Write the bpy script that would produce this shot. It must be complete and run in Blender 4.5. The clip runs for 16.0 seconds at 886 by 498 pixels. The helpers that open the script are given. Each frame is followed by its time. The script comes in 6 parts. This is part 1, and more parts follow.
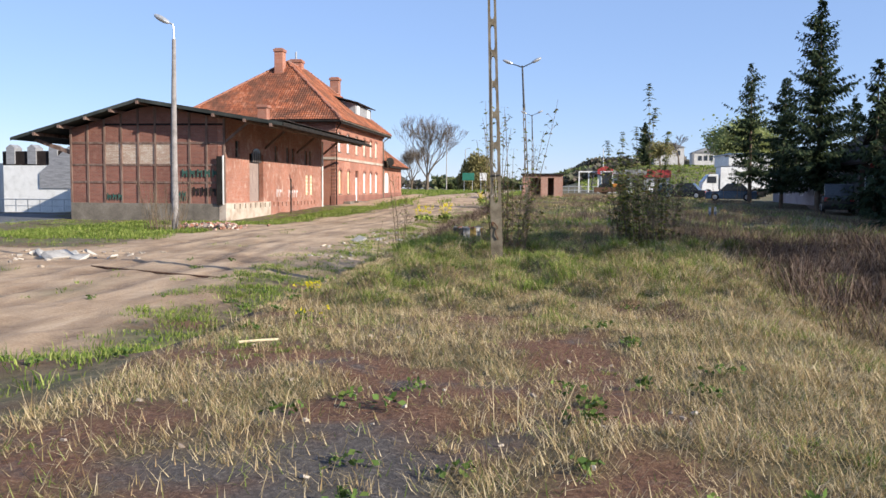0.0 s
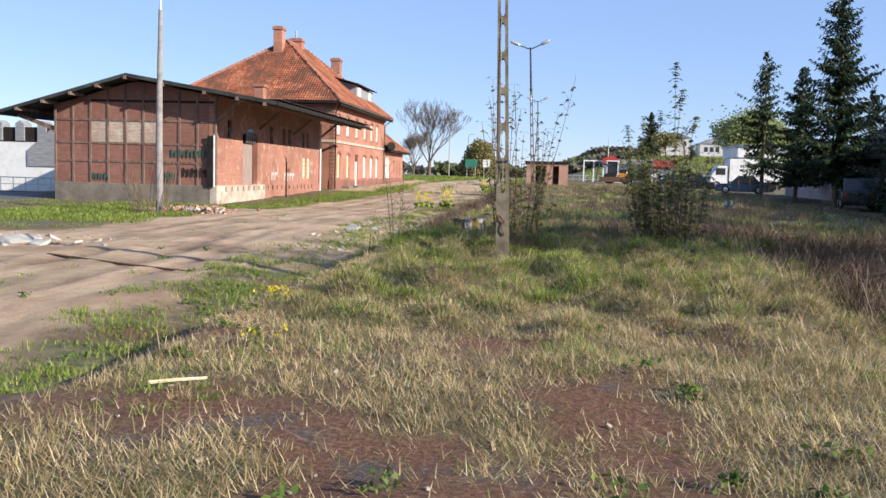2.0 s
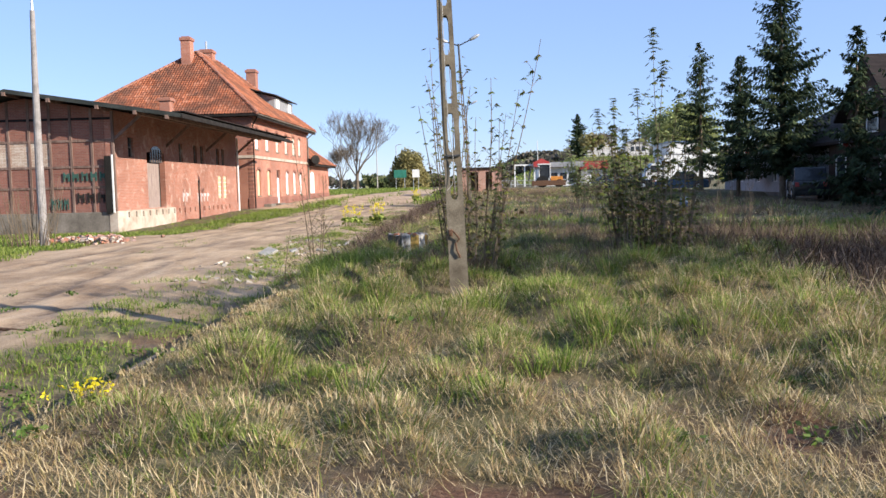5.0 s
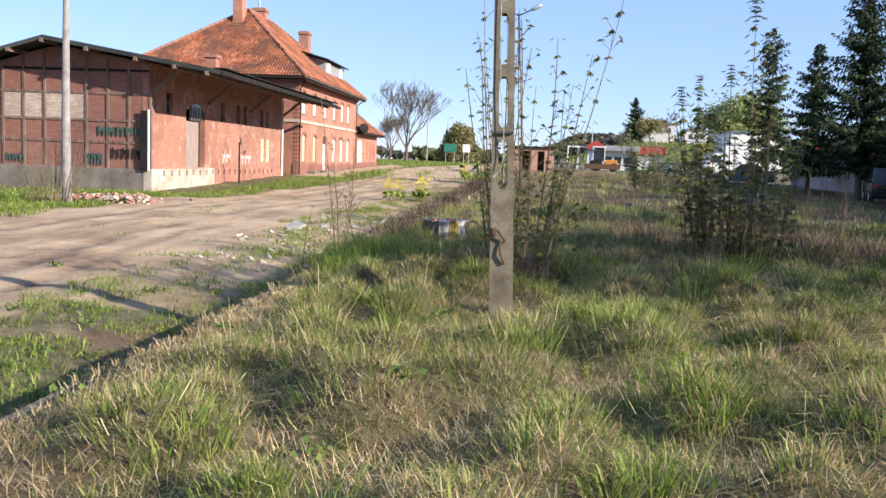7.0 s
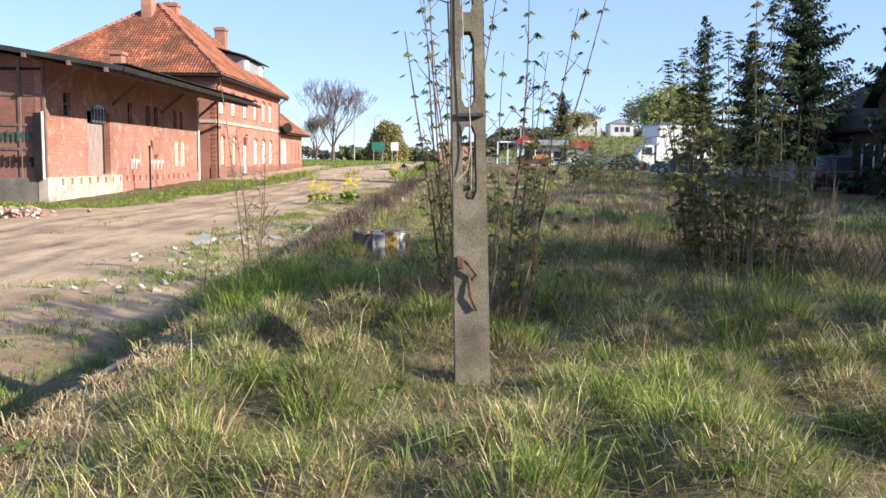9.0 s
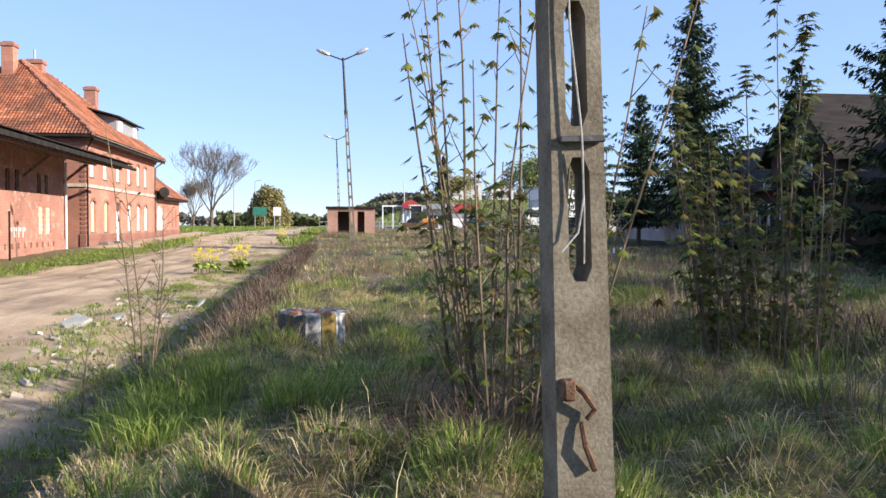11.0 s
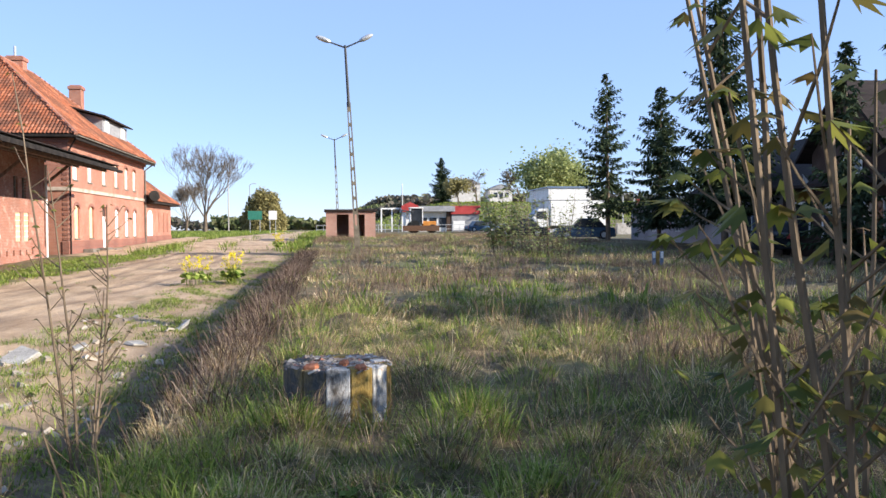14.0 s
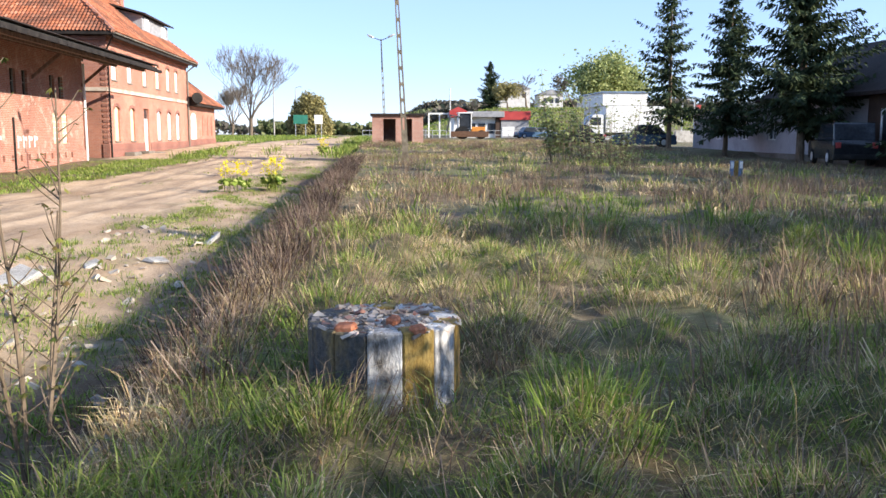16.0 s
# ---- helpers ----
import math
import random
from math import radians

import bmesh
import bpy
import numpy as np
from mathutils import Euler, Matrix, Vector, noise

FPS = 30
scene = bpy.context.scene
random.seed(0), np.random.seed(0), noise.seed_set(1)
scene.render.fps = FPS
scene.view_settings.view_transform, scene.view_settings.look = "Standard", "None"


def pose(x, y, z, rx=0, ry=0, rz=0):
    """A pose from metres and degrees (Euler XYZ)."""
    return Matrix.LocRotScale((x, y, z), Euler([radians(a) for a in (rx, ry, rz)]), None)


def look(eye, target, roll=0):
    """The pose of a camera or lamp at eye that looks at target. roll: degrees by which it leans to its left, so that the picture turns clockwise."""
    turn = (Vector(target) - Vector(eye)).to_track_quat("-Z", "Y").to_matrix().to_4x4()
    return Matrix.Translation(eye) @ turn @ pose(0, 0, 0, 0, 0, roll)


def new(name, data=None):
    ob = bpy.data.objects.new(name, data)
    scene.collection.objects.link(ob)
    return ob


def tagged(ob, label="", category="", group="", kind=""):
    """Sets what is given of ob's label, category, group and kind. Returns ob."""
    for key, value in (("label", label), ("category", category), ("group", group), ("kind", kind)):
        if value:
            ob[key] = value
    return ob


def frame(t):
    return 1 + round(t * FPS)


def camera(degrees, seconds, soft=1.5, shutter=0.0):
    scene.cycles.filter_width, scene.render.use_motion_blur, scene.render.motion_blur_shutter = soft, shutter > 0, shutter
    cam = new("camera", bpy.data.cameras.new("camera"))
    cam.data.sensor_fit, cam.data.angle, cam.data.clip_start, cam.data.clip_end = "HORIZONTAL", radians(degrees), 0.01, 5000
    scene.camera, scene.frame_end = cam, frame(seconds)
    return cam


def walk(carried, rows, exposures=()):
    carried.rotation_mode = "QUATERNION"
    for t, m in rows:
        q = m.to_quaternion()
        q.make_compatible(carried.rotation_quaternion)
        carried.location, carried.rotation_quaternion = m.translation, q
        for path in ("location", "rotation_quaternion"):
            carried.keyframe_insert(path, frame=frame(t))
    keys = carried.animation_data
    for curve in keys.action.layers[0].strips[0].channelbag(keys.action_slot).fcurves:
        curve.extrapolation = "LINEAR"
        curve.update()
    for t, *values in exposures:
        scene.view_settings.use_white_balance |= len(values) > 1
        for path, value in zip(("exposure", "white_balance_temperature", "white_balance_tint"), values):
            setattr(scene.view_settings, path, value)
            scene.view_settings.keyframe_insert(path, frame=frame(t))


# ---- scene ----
cam = camera(54.4, 16.0)

PATH = [
    (0, (0.489, 2.036, 1.507), (0.248, 4.016, 1.367), 0.4),
    (0.5, (0.391, 2.709, 1.527), (0.139, 4.688, 1.376), 2.7),
    (1, (0.269, 3.376, 1.484), (0.098, 5.366, 1.388), 0.6),
    (1.5, (0.236, 3.762, 1.47), (0.067, 5.752, 1.37), -0.9),
    (2, (0.279, 4.271, 1.518), (0.036, 6.249, 1.346), 1.6),
    (2.5, (0.311, 5.049, 1.534), (0.032, 7.021, 1.346), -0.5),
    (3, (0.227, 5.662, 1.552), (-0.077, 7.63, 1.362), -2.6),
    (3.5, (0.017, 6.339, 1.503), (-0.153, 8.328, 1.383), -1.0),
    (4, (-0.171, 6.939, 1.419), (-0.279, 8.93, 1.268), -1.7),
    (4.2, (-0.175, 7.263, 1.398), (-0.261, 9.256, 1.254), -2.0),
    (6.3, (-0.347, 9.723, 1.477), (-0.457, 11.713, 1.313), -0.6),
    (6.5, (-0.349, 9.995, 1.503), (-0.478, 11.983, 1.329), -1.1),
    (7, (-0.285, 10.738, 1.488), (-0.477, 12.718, 1.284), 2.2),
    (7.5, (-0.259, 11.385, 1.475), (-0.435, 13.362, 1.232), -0.1),
    (8, (-0.372, 12.104, 1.507), (-0.57, 14.076, 1.241), -0.3),
    (8.5, (-0.436, 12.856, 1.516), (-0.6, 14.838, 1.311), -1.6),
    (8.7, (-0.498, 13.126, 1.504), (-0.617, 15.112, 1.299), -0.9),
    (10.8, (-1.446, 15.672, 1.444), (-1.146, 17.648, 1.37), 2.2),
    (11, (-1.48, 15.917, 1.445), (-1.236, 17.901, 1.391), 0.1),
    (11.5, (-1.616, 16.462, 1.446), (-1.507, 18.459, 1.406), -1.7),
    (12, (-1.742, 17.009, 1.49), (-1.528, 18.997, 1.483), -0.8),
    (12.5, (-1.783, 17.686, 1.468), (-1.525, 19.669, 1.447), -2.2),
    (13, (-1.822, 18.358, 1.451), (-1.556, 20.34, 1.398), -0.1),
    (13.5, (-1.818, 18.904, 1.461), (-1.482, 20.875, 1.41), -0.0),
    (14, (-1.785, 19.48, 1.468), (-1.531, 21.463, 1.42), -0.4),
    (14.5, (-1.819, 20.116, 1.439), (-1.628, 22.104, 1.329), 0.3),
    (15, (-1.873, 20.543, 1.423), (-1.57, 22.509, 1.219), -0.3),
    (15.5, (-1.837, 21.069, 1.431), (-1.57, 23.036, 1.18), -1.1),
    (16, (-1.775, 21.602, 1.424), (-1.629, 23.579, 1.161), 0.1),
]
walk(cam, [(t, look(eye, target, roll)) for t, eye, target, roll in PATH],
     [(0, 0.68), (1.5, 0.7), (2.5, 0.76), (3.5, 0.79), (7, 0.95), (8.5, 1.05), (11, 1.03), (11.5, 0.9), (12, 0.78), (12.5, 0.68), (13.2, 0.85), (14.5, 1.05), (15, 1.02), (15.5, 1.17), (16, 1.25)])

# ---- light ----
SUN_AZ, SUN_EL = radians(24), radians(22)      # from the right of the walk, a little behind
sun_way = Vector((math.cos(SUN_AZ) * math.cos(SUN_EL), -math.sin(SUN_AZ) * math.cos(SUN_EL), math.sin(SUN_EL)))
world = bpy.data.worlds.new("sky")
scene.world = world
world.use_nodes = True
wn = world.node_tree.nodes
sky = wn.new("ShaderNodeTexSky")
sky.sky_type, sky.sun_disc = "NISHITA", False
sky.sun_elevation, sky.sun_rotation = SUN_EL, math.atan2(sun_way.x, sun_way.y)
sky.air_density, sky.dust_density, sky.ozone_density = 0.85, 0.0, 2.0
tint = wn.new("ShaderNodeMix")                 # the camera's bluish white balance of the sky
tint.data_type, tint.blend_type = "RGBA", "MULTIPLY"
tint.inputs["Factor"].default_value = 1.0
tint.inputs[7].default_value = (0.97, 0.97, 1.12, 1)
world.node_tree.links.new(sky.outputs[0], tint.inputs[6])
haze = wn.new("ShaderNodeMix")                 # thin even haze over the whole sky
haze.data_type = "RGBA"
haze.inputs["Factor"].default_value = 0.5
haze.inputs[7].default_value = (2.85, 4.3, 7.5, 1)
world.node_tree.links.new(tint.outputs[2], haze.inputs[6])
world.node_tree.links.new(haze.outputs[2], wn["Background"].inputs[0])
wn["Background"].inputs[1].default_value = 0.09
sun = new("sun", bpy.data.lights.new("sun", "SUN"))
sun.data.energy, sun.data.angle, sun.data.color = 5.0, radians(0.6), (1.0, 0.925, 0.82)
sun.matrix_world = look((40, -20, 30), Vector((40, -20, 30)) - sun_way)


# ---- ground shape ----
def along(y, table):
    return float(np.interp(y, [a for a, b in table], [b for a, b in table]))


EDGE = -3.06
HIGH = ((-50, 0), (30, 0), (55, 0.3), (96, 0.7), (150, 1.0), (600, 1.4))
LOW = ((-50, -0.45), (50, -0.45), (73, 0.05), (95, 0.42), (112, 0.72), (150, 1.0), (600, 1.4))


TUSSOCKS, tussock_cells = [], {}
tuss_rng = random.Random(77)
for tries in range(2600):
    tx, ty = tuss_rng.uniform(EDGE + 0.75, 5.5), tuss_rng.uniform(12.6, 34)
    tr = tuss_rng.uniform(0.26, 0.62) * (0.75 if ty < 14.5 else 1.0)
    if any((tx - a) ** 2 + (ty - b) ** 2 < (0.8 * (tr + r)) ** 2 for a, b, r, h in TUSSOCKS):
        continue
    if ty < 25 and tx - tr < EDGE + 0.35:
        continue
    if math.hypot(tx + 1.755, ty - 26.28) < tr + 0.5 or math.hypot(tx + 0.51, ty - 19.25) < tr + 0.25 or tuss_rng.random() < 0.55:
        continue
    TUSSOCKS.append((tx, ty, tr, tr * tuss_rng.uniform(0.35, 0.65)))
for tussock in TUSSOCKS:
    for ci in range(-1, 2):
        for cj in range(-1, 2):
            tussock_cells.setdefault((math.floor(tussock[0]) + ci, math.floor(tussock[1]) + cj), []).append(tussock)


def tussock_z(x, y):
    z = 0.0
    for a, b, r, h in tussock_cells.get((math.floor(x), math.floor(y)), ()):
        q = ((x - a) ** 2 + (y - b) ** 2) / (r * r)
        if q < 1:
            z = max(z, h * (1 - q) ** 1.5)
    return z


def ditch(x, y):
    """The overgrown hollow beside the path."""
    return max(0.0, 1 - ((x - 5.4 - 0.06 * (y - 16)) / 1.9) ** 2) * max(0.0, min(1.0, (y - 9) / 3)) * max(0.0, min(1.0, (26 - y) / 3))


def mound(x, y):
    """Tussocks that have grown into humps on the platform."""
    if x < EDGE + 0.25 or x > 14 or y < 4 or y > 110:
        return 0.0
    n = noise.noise(Vector((x * 1.05, y * 1.05, 33))) + 0.45 * noise.noise(Vector((x * 2.3, y * 2.3, 37)))
    m = 0.22 * max(0.0, n + 0.05) * along(y, ((4, 0.25), (10, 0.35), (13.5, 0.8), (16, 1.0), (34, 0.8), (60, 0.5), (110, 0.4)))
    m *= min(1.0, (x - EDGE - 0.25) / 1.1)
    for px, py in ((-1.755, 26.28), (-0.51, 19.25)):
        m *= min(1.0, max(0.0, (math.hypot(x - px, y - py) - 0.45) / 0.6))
    return m


def ground_z(x, y, rough=True):
    """The height of the ground: the old platform right of EDGE, the yard left of it."""
    hi, lo = along(y, HIGH), along(y, LOW)
    if x >= EDGE:
        z = hi - 0.25 * min(1.0, max(0.0, (x - 10) / 6)) * (1 if y < 70 else 0)
    else:
        z = lo - 0.32 * max(0.0, 1 - (EDGE - x) / 3.0) * (1 if y < 55 else 0)
        ramp_up = max(0.0, min(1.0, (13.0 - y) / 3.5)) * max(0.0, 1 - (EDGE - x) / 5.0)
        z += (hi - z) * ramp_up
        if x < -30:
            z -= min(1.0, (-30 - x) * 0.06) * (1 if y < 110 else 0)
    if y > 165 and x > 0:
        z += min(6.5, (y - 165) * 0.11) * min(1.0, x / 25)
    if rough:
        p = Vector((x, y, 0))
        z += mound(x, y) + tussock_z(x, y) - 0.4 * ditch(x, y)
        z += 0.05 * noise.noise(p * 0.7) + 0.02 * noise.noise(p * 2.3)
        if x < EDGE - 1:
            z -= 0.05 * track_amount(x, y)
            z += 0.035 * noise.noise(Vector((x * 2.2, y * 0.5, 3))) + 0.025 * noise.noise(Vector((x * 4.5, y * 0.9, 8)))
    return z


def road_amount(x, y):
    """1 on the bare sandy track across the yard, 0 in the grass."""
    mid = along(y, ((-20, -7.0), (5, -5.8), (10, -6.9), (14, -8.1), (22, -9.2), (30, -10.2), (40, -10.9), (55, -9.8), (75, -9.0), (95, -9.5), (130, -8.0), (200, -6)))
    half = along(y, ((-20, 2.0), (10, 1.7), (16, 2.2), (22, 2.5), (30, 3.6), (40, 3.4), (55, 2.6), (75, 2.2), (95, 4.0), (130, 2.4), (200, 1.5)))
    n = noise.noise(Vector((x * 0.5, y * 0.3, 7))) + 0.5 * noise.noise(Vector((x * 1.9, y * 1.3, 2)))
    road = 1 - max(0.0, min(1.0, (abs(x - mid) - half + 0.9 * n) / 0.8))
    crown = max(0.0, 1 - abs(x - mid + 0.4 * n) / 0.8) * max(0.0, min(1.0, 0.5 + 1.6 * noise.noise(Vector((x * 0.4, y * 0.25, 15)))))
    road *= 1 - (0.9 if y < 20 else 0.35) * crown
    apron = 1 - max(0.0, min(1.0, (abs(x + 15.5) - 1.3 + 0.5 * n) / 0.6)) if 71 < y < 112 else 0
    cross = 1 - max(0.0, min(1.0, (abs(y - 25 - 0.18 * (x + 12)) - 3.2 + 1.2 * n) / 0.8)) if x < -9 else 0
    cross2 = 1 - max(0.0, min(1.0, (abs(y - 44.6 - 0.35 * (x + 12)) - 1.5 + 0.6 * n) / 0.6)) if -19 < x < -9 else 0
    # gravel held off the kerb, so darker turf deepens the shadow strip there
    gravel = max(0.0, min(1.0, 0.62 + 0.75 * n)) * min(1.0, max(0.0, (EDGE - 1.2 - x) / 0.7)) if y > 21 and x > EDGE - 4 else 0
    return max(road, apron, cross, cross2, gravel) if x < EDGE - 0.4 else 0.0


def track_amount(x, y):
    """Wheel ruts pressed into the sandy track."""
    if x > EDGE - 1 or y > 75:
        return 0.0
    mid = along(y, ((-20, -7.0), (5, -5.8), (10, -6.9), (14, -8.1), (22, -9.2), (30, -10.2), (40, -10.9), (55, -9.8), (75, -9.0)))
    w = 0.25 * noise.noise(Vector((y * 0.15, 3, 51)))
    d = min(abs(x - mid - w - o) / h for o, h in ((-0.85, 0.30), (0.85, 0.30), (-1.9, 0.24), (1.9, 0.2)))
    if x < -9 and y < 31:
        yy = y - 25 - 0.18 * (x + 12) + 0.4 * noise.noise(Vector((x * 0.2, 8, 52)))
        d = min(d, abs(yy - 0.7) / 0.28, abs(yy + 0.8) / 0.28)
    return max(0.0, min(1.0, 1.25 - d)) * max(0.0, min(1.0, 0.75 + 1.2 * noise.noise(Vector((x * 0.5, y * 0.3, 55)))))


def moss_amount(x, y):
    """Bare, moss-brown and gritty places on the platform."""
    if x < EDGE:
        return max(0.0, min(1.0, 1.4 * noise.noise(Vector((x * 0.8, y * 0.8, 21))) + 0.15))
    near = along(y, ((0, 1.0), (8, 0.9), (11, 0.55), (13, 0.2), (15, -0.25), (30, -0.5), (60, -0.5)))
    side = 1 - min(1.0, max(0.0, (x - 0.8) / 1.8))
    n = noise.noise(Vector((x * 0.8, y * 0.8, 11))) + 0.5 * noise.noise(Vector((x * 2.3, y * 2.3, 5)))
    return max(0.0, min(1.0, (near + 0.4) * side + 1.7 * n - 0.55))


def grit_amount(x, y):
    """Bare grey grit where the path starts."""
    n = noise.noise(Vector((x * 1.6, y * 1.6, 71))) + 0.6 * noise.noise(Vector((x * 4.5, y * 4.5, 73)))
    d = min(math.hypot((x + 0.75) / 1.15, (y - 6.5) / 0.75), math.hypot((x - 1.9) / 0.8, (y - 5.4) / 0.5), math.hypot((x + 2.0) / 0.6, (y - 8.2) / 0.4))
    return max(0.0, min(1.0, 2.2 * (1.05 - d + 0.55 * n)))


# ---- materials ----
def material(name, rough=0.8, metal=0.0):
    m = bpy.data.materials.new(name)
    m.use_nodes = True
    b = m.node_tree.nodes["Principled BSDF"]
    b.inputs["Roughness"].default_value, b.inputs["Metallic"].default_value = rough, metal
    return m, m.node_tree.nodes, m.node_tree.links, b


def coords(nodes, links, scale=(1, 1, 1)):
    c, mp = nodes.new("ShaderNodeTexCoord"), nodes.new("ShaderNodeMapping")
    links.new(c.outputs["Object"], mp.inputs["Vector"])
    mp.inputs["Scale"].default_value = scale
    return mp.outputs[0]


def noise_node(nodes, links, vec, scale, detail=6, rough=0.6):
    n = nodes.new("ShaderNodeTexNoise")
    n.inputs["Scale"].default_value, n.inputs["Detail"].default_value, n.inputs["Roughness"].default_value = scale, detail, rough
    links.new(vec, n.inputs["Vector"])
    return n.outputs["Fac"]


def ramp(nodes, links, fac, stops):
    r = nodes.new("ShaderNodeValToRGB")
    els = r.color_ramp.elements
    while len(els) < len(stops):
        els.new(0.5)
    for e, (p, c) in zip(els, stops):
        e.position, e.color = p, (*c, 1)
    links.new(fac, r.inputs[0])
    return r.outputs[0]


def mixed(nodes, links, fac, a, b, mode="MIX"):
    m = nodes.new("ShaderNodeMix")
    m.data_type, m.blend_type = "RGBA", mode
    for sock, v in ((m.inputs["Factor"], fac), (m.inputs[6], a), (m.inputs[7], b)):
        if isinstance(v, bpy.types.NodeSocket):
            links.new(v, sock)
        elif isinstance(v, (int, float)):
            sock.default_value = v
        else:
            sock.default_value = (*v, 1)
    return m.outputs[2]


def bumped(nodes, links, bsdf, height, strength=0.4, distance=0.01):
    b = nodes.new("ShaderNodeBump")
    b.inputs["Strength"].default_value, b.inputs["Distance"].default_value = strength, distance
    links.new(height, b.inputs["Height"])
    links.new(b.outputs[0], bsdf.inputs["Normal"])


def worn(name, dark, mid, light, scale=3.0, fine=40.0, rough=0.85, metal=0.0, bump=0.3, distance=0.01, stretch=(1, 1, 1), per_object=0.0):
    """A surface with stains at one scale and grain at another."""
    m, n, l, b = material(name, rough, metal)
    if rough > 0.7:
        b.inputs["Specular IOR Level"].default_value = 0.15
    v = coords(n, l, stretch)
    big, small = noise_node(n, l, v, scale), noise_node(n, l, v, fine, 4)
    col = ramp(n, l, big, ((0.3, dark), (0.5, mid), (0.72, light)))
    grain = ramp(n, l, small, ((0.25, (0.6, 0.6, 0.6)), (0.75, (1.25, 1.25, 1.25))))
    col = mixed(n, l, 1.0, col, grain, "MULTIPLY")
    if per_object:
        info = n.new("ShaderNodeObjectInfo")
        shade = ramp(n, l, info.outputs["Random"], ((0, (1 - per_object,) * 3), (1, (1 + per_object,) * 3)))
        col = mixed(n, l, 1.0, col, shade, "MULTIPLY")
    l.new(col, b.inputs["Base Color"])
    bumped(n, l, b, small, bump, distance)
    return m


def island(name, colours, rough=0.7, translucent=0.0, stain=None):
    """Leaves, blades and chips: each piece takes its own colour."""
    m, n, l, b = material(name, rough)
    g = n.new("ShaderNodeNewGeometry")
    k = len(colours) - 1
    col = ramp(n, l, g.outputs["Random Per Island"], [(i / k, c) for i, c in enumerate(colours)])
    v = coords(n, l)
    col = mixed(n, l, 1.0, col, ramp(n, l, noise_node(n, l, v, 0.9, 3), ((0.3, (0.72, 0.72, 0.72)), (0.7, (1.2, 1.2, 1.2)))), "MULTIPLY")
    if stain:
        patch = ramp(n, l, noise_node(n, l, coords(n, l, (1, 1, 0.6)), 0.55, 7, 0.68), ((0.42, (0.8, 0.8, 0.8)), (0.58, (0, 0, 0))))
        col = mixed(n, l, patch, col, stain)
    l.new(col, b.inputs["Base Color"])
    b.inputs["Specular IOR Level"].default_value = 0.08
    if translucent:
        t = n.new("ShaderNodeBsdfTranslucent")
        l.new(col, t.inputs[0])
        mx = n.new("ShaderNodeMixShader")
        mx.inputs[0].default_value = translucent
        l.new(b.outputs[0], mx.inputs[1])
        l.new(t.outputs[0], mx.inputs[2])
        l.new(mx.outputs[0], n["Material Output"].inputs[0])
    return m


def brick_material(name, a, b2, mortar, plane="yz", size=1.0, stains=0.5, bright=(0.5, 0.42, 0.38)):
    m, n, l, b = material(name, 0.9)
    c, sep, com = n.new("ShaderNodeTexCoord"), n.new("ShaderNodeSeparateXYZ"), n.new("ShaderNodeCombineXYZ")
    l.new(c.outputs["Object"], sep.inputs[0])
    l.new(sep.outputs["Y" if plane == "yz" else "X"], com.inputs[0])
    l.new(sep.outputs["Z"], com.inputs[1])
    t = n.new("ShaderNodeTexBrick")
    l.new(com.outputs[0], t.inputs["Vector"])
    for key, value in (("Color1", (*a, 1)), ("Color2", (*b2, 1)), ("Mortar", (*mortar, 1)), ("Scale", 1.0), ("Mortar Size", 0.008), ("Brick Width", 0.26 * size), ("Row Height", 0.077 * size), ("Bias", -0.1)):
        t.inputs[key].default_value = value
    v = coords(n, l)
    big, mid = noise_node(n, l, v, 0.45, 5), noise_node(n, l, v, 2.2, 8, 0.7)
    col = mixed(n, l, 1.0, t.outputs["Color"], ramp(n, l, big, ((0.3, (0.72, 0.66, 0.64)), (0.7, (1.15, 1.12, 1.1)))), "MULTIPLY")
    col = mixed(n, l, ramp(n, l, mid, ((0.54, (0, 0, 0)), (0.70, (stains,) * 3))), col, bright)
    col = mixed(n, l, ramp(n, l, noise_node(n, l, v, 1.3, 7, 0.7), ((0.62, (0, 0, 0)), (0.78, (0.6, 0.6, 0.6)))), col, (0.10, 0.05, 0.04))
    l.new(col, b.inputs["Base Color"])
    bumped(n, l, b, t.outputs["Fac"], -0.5, 0.01)
    return m


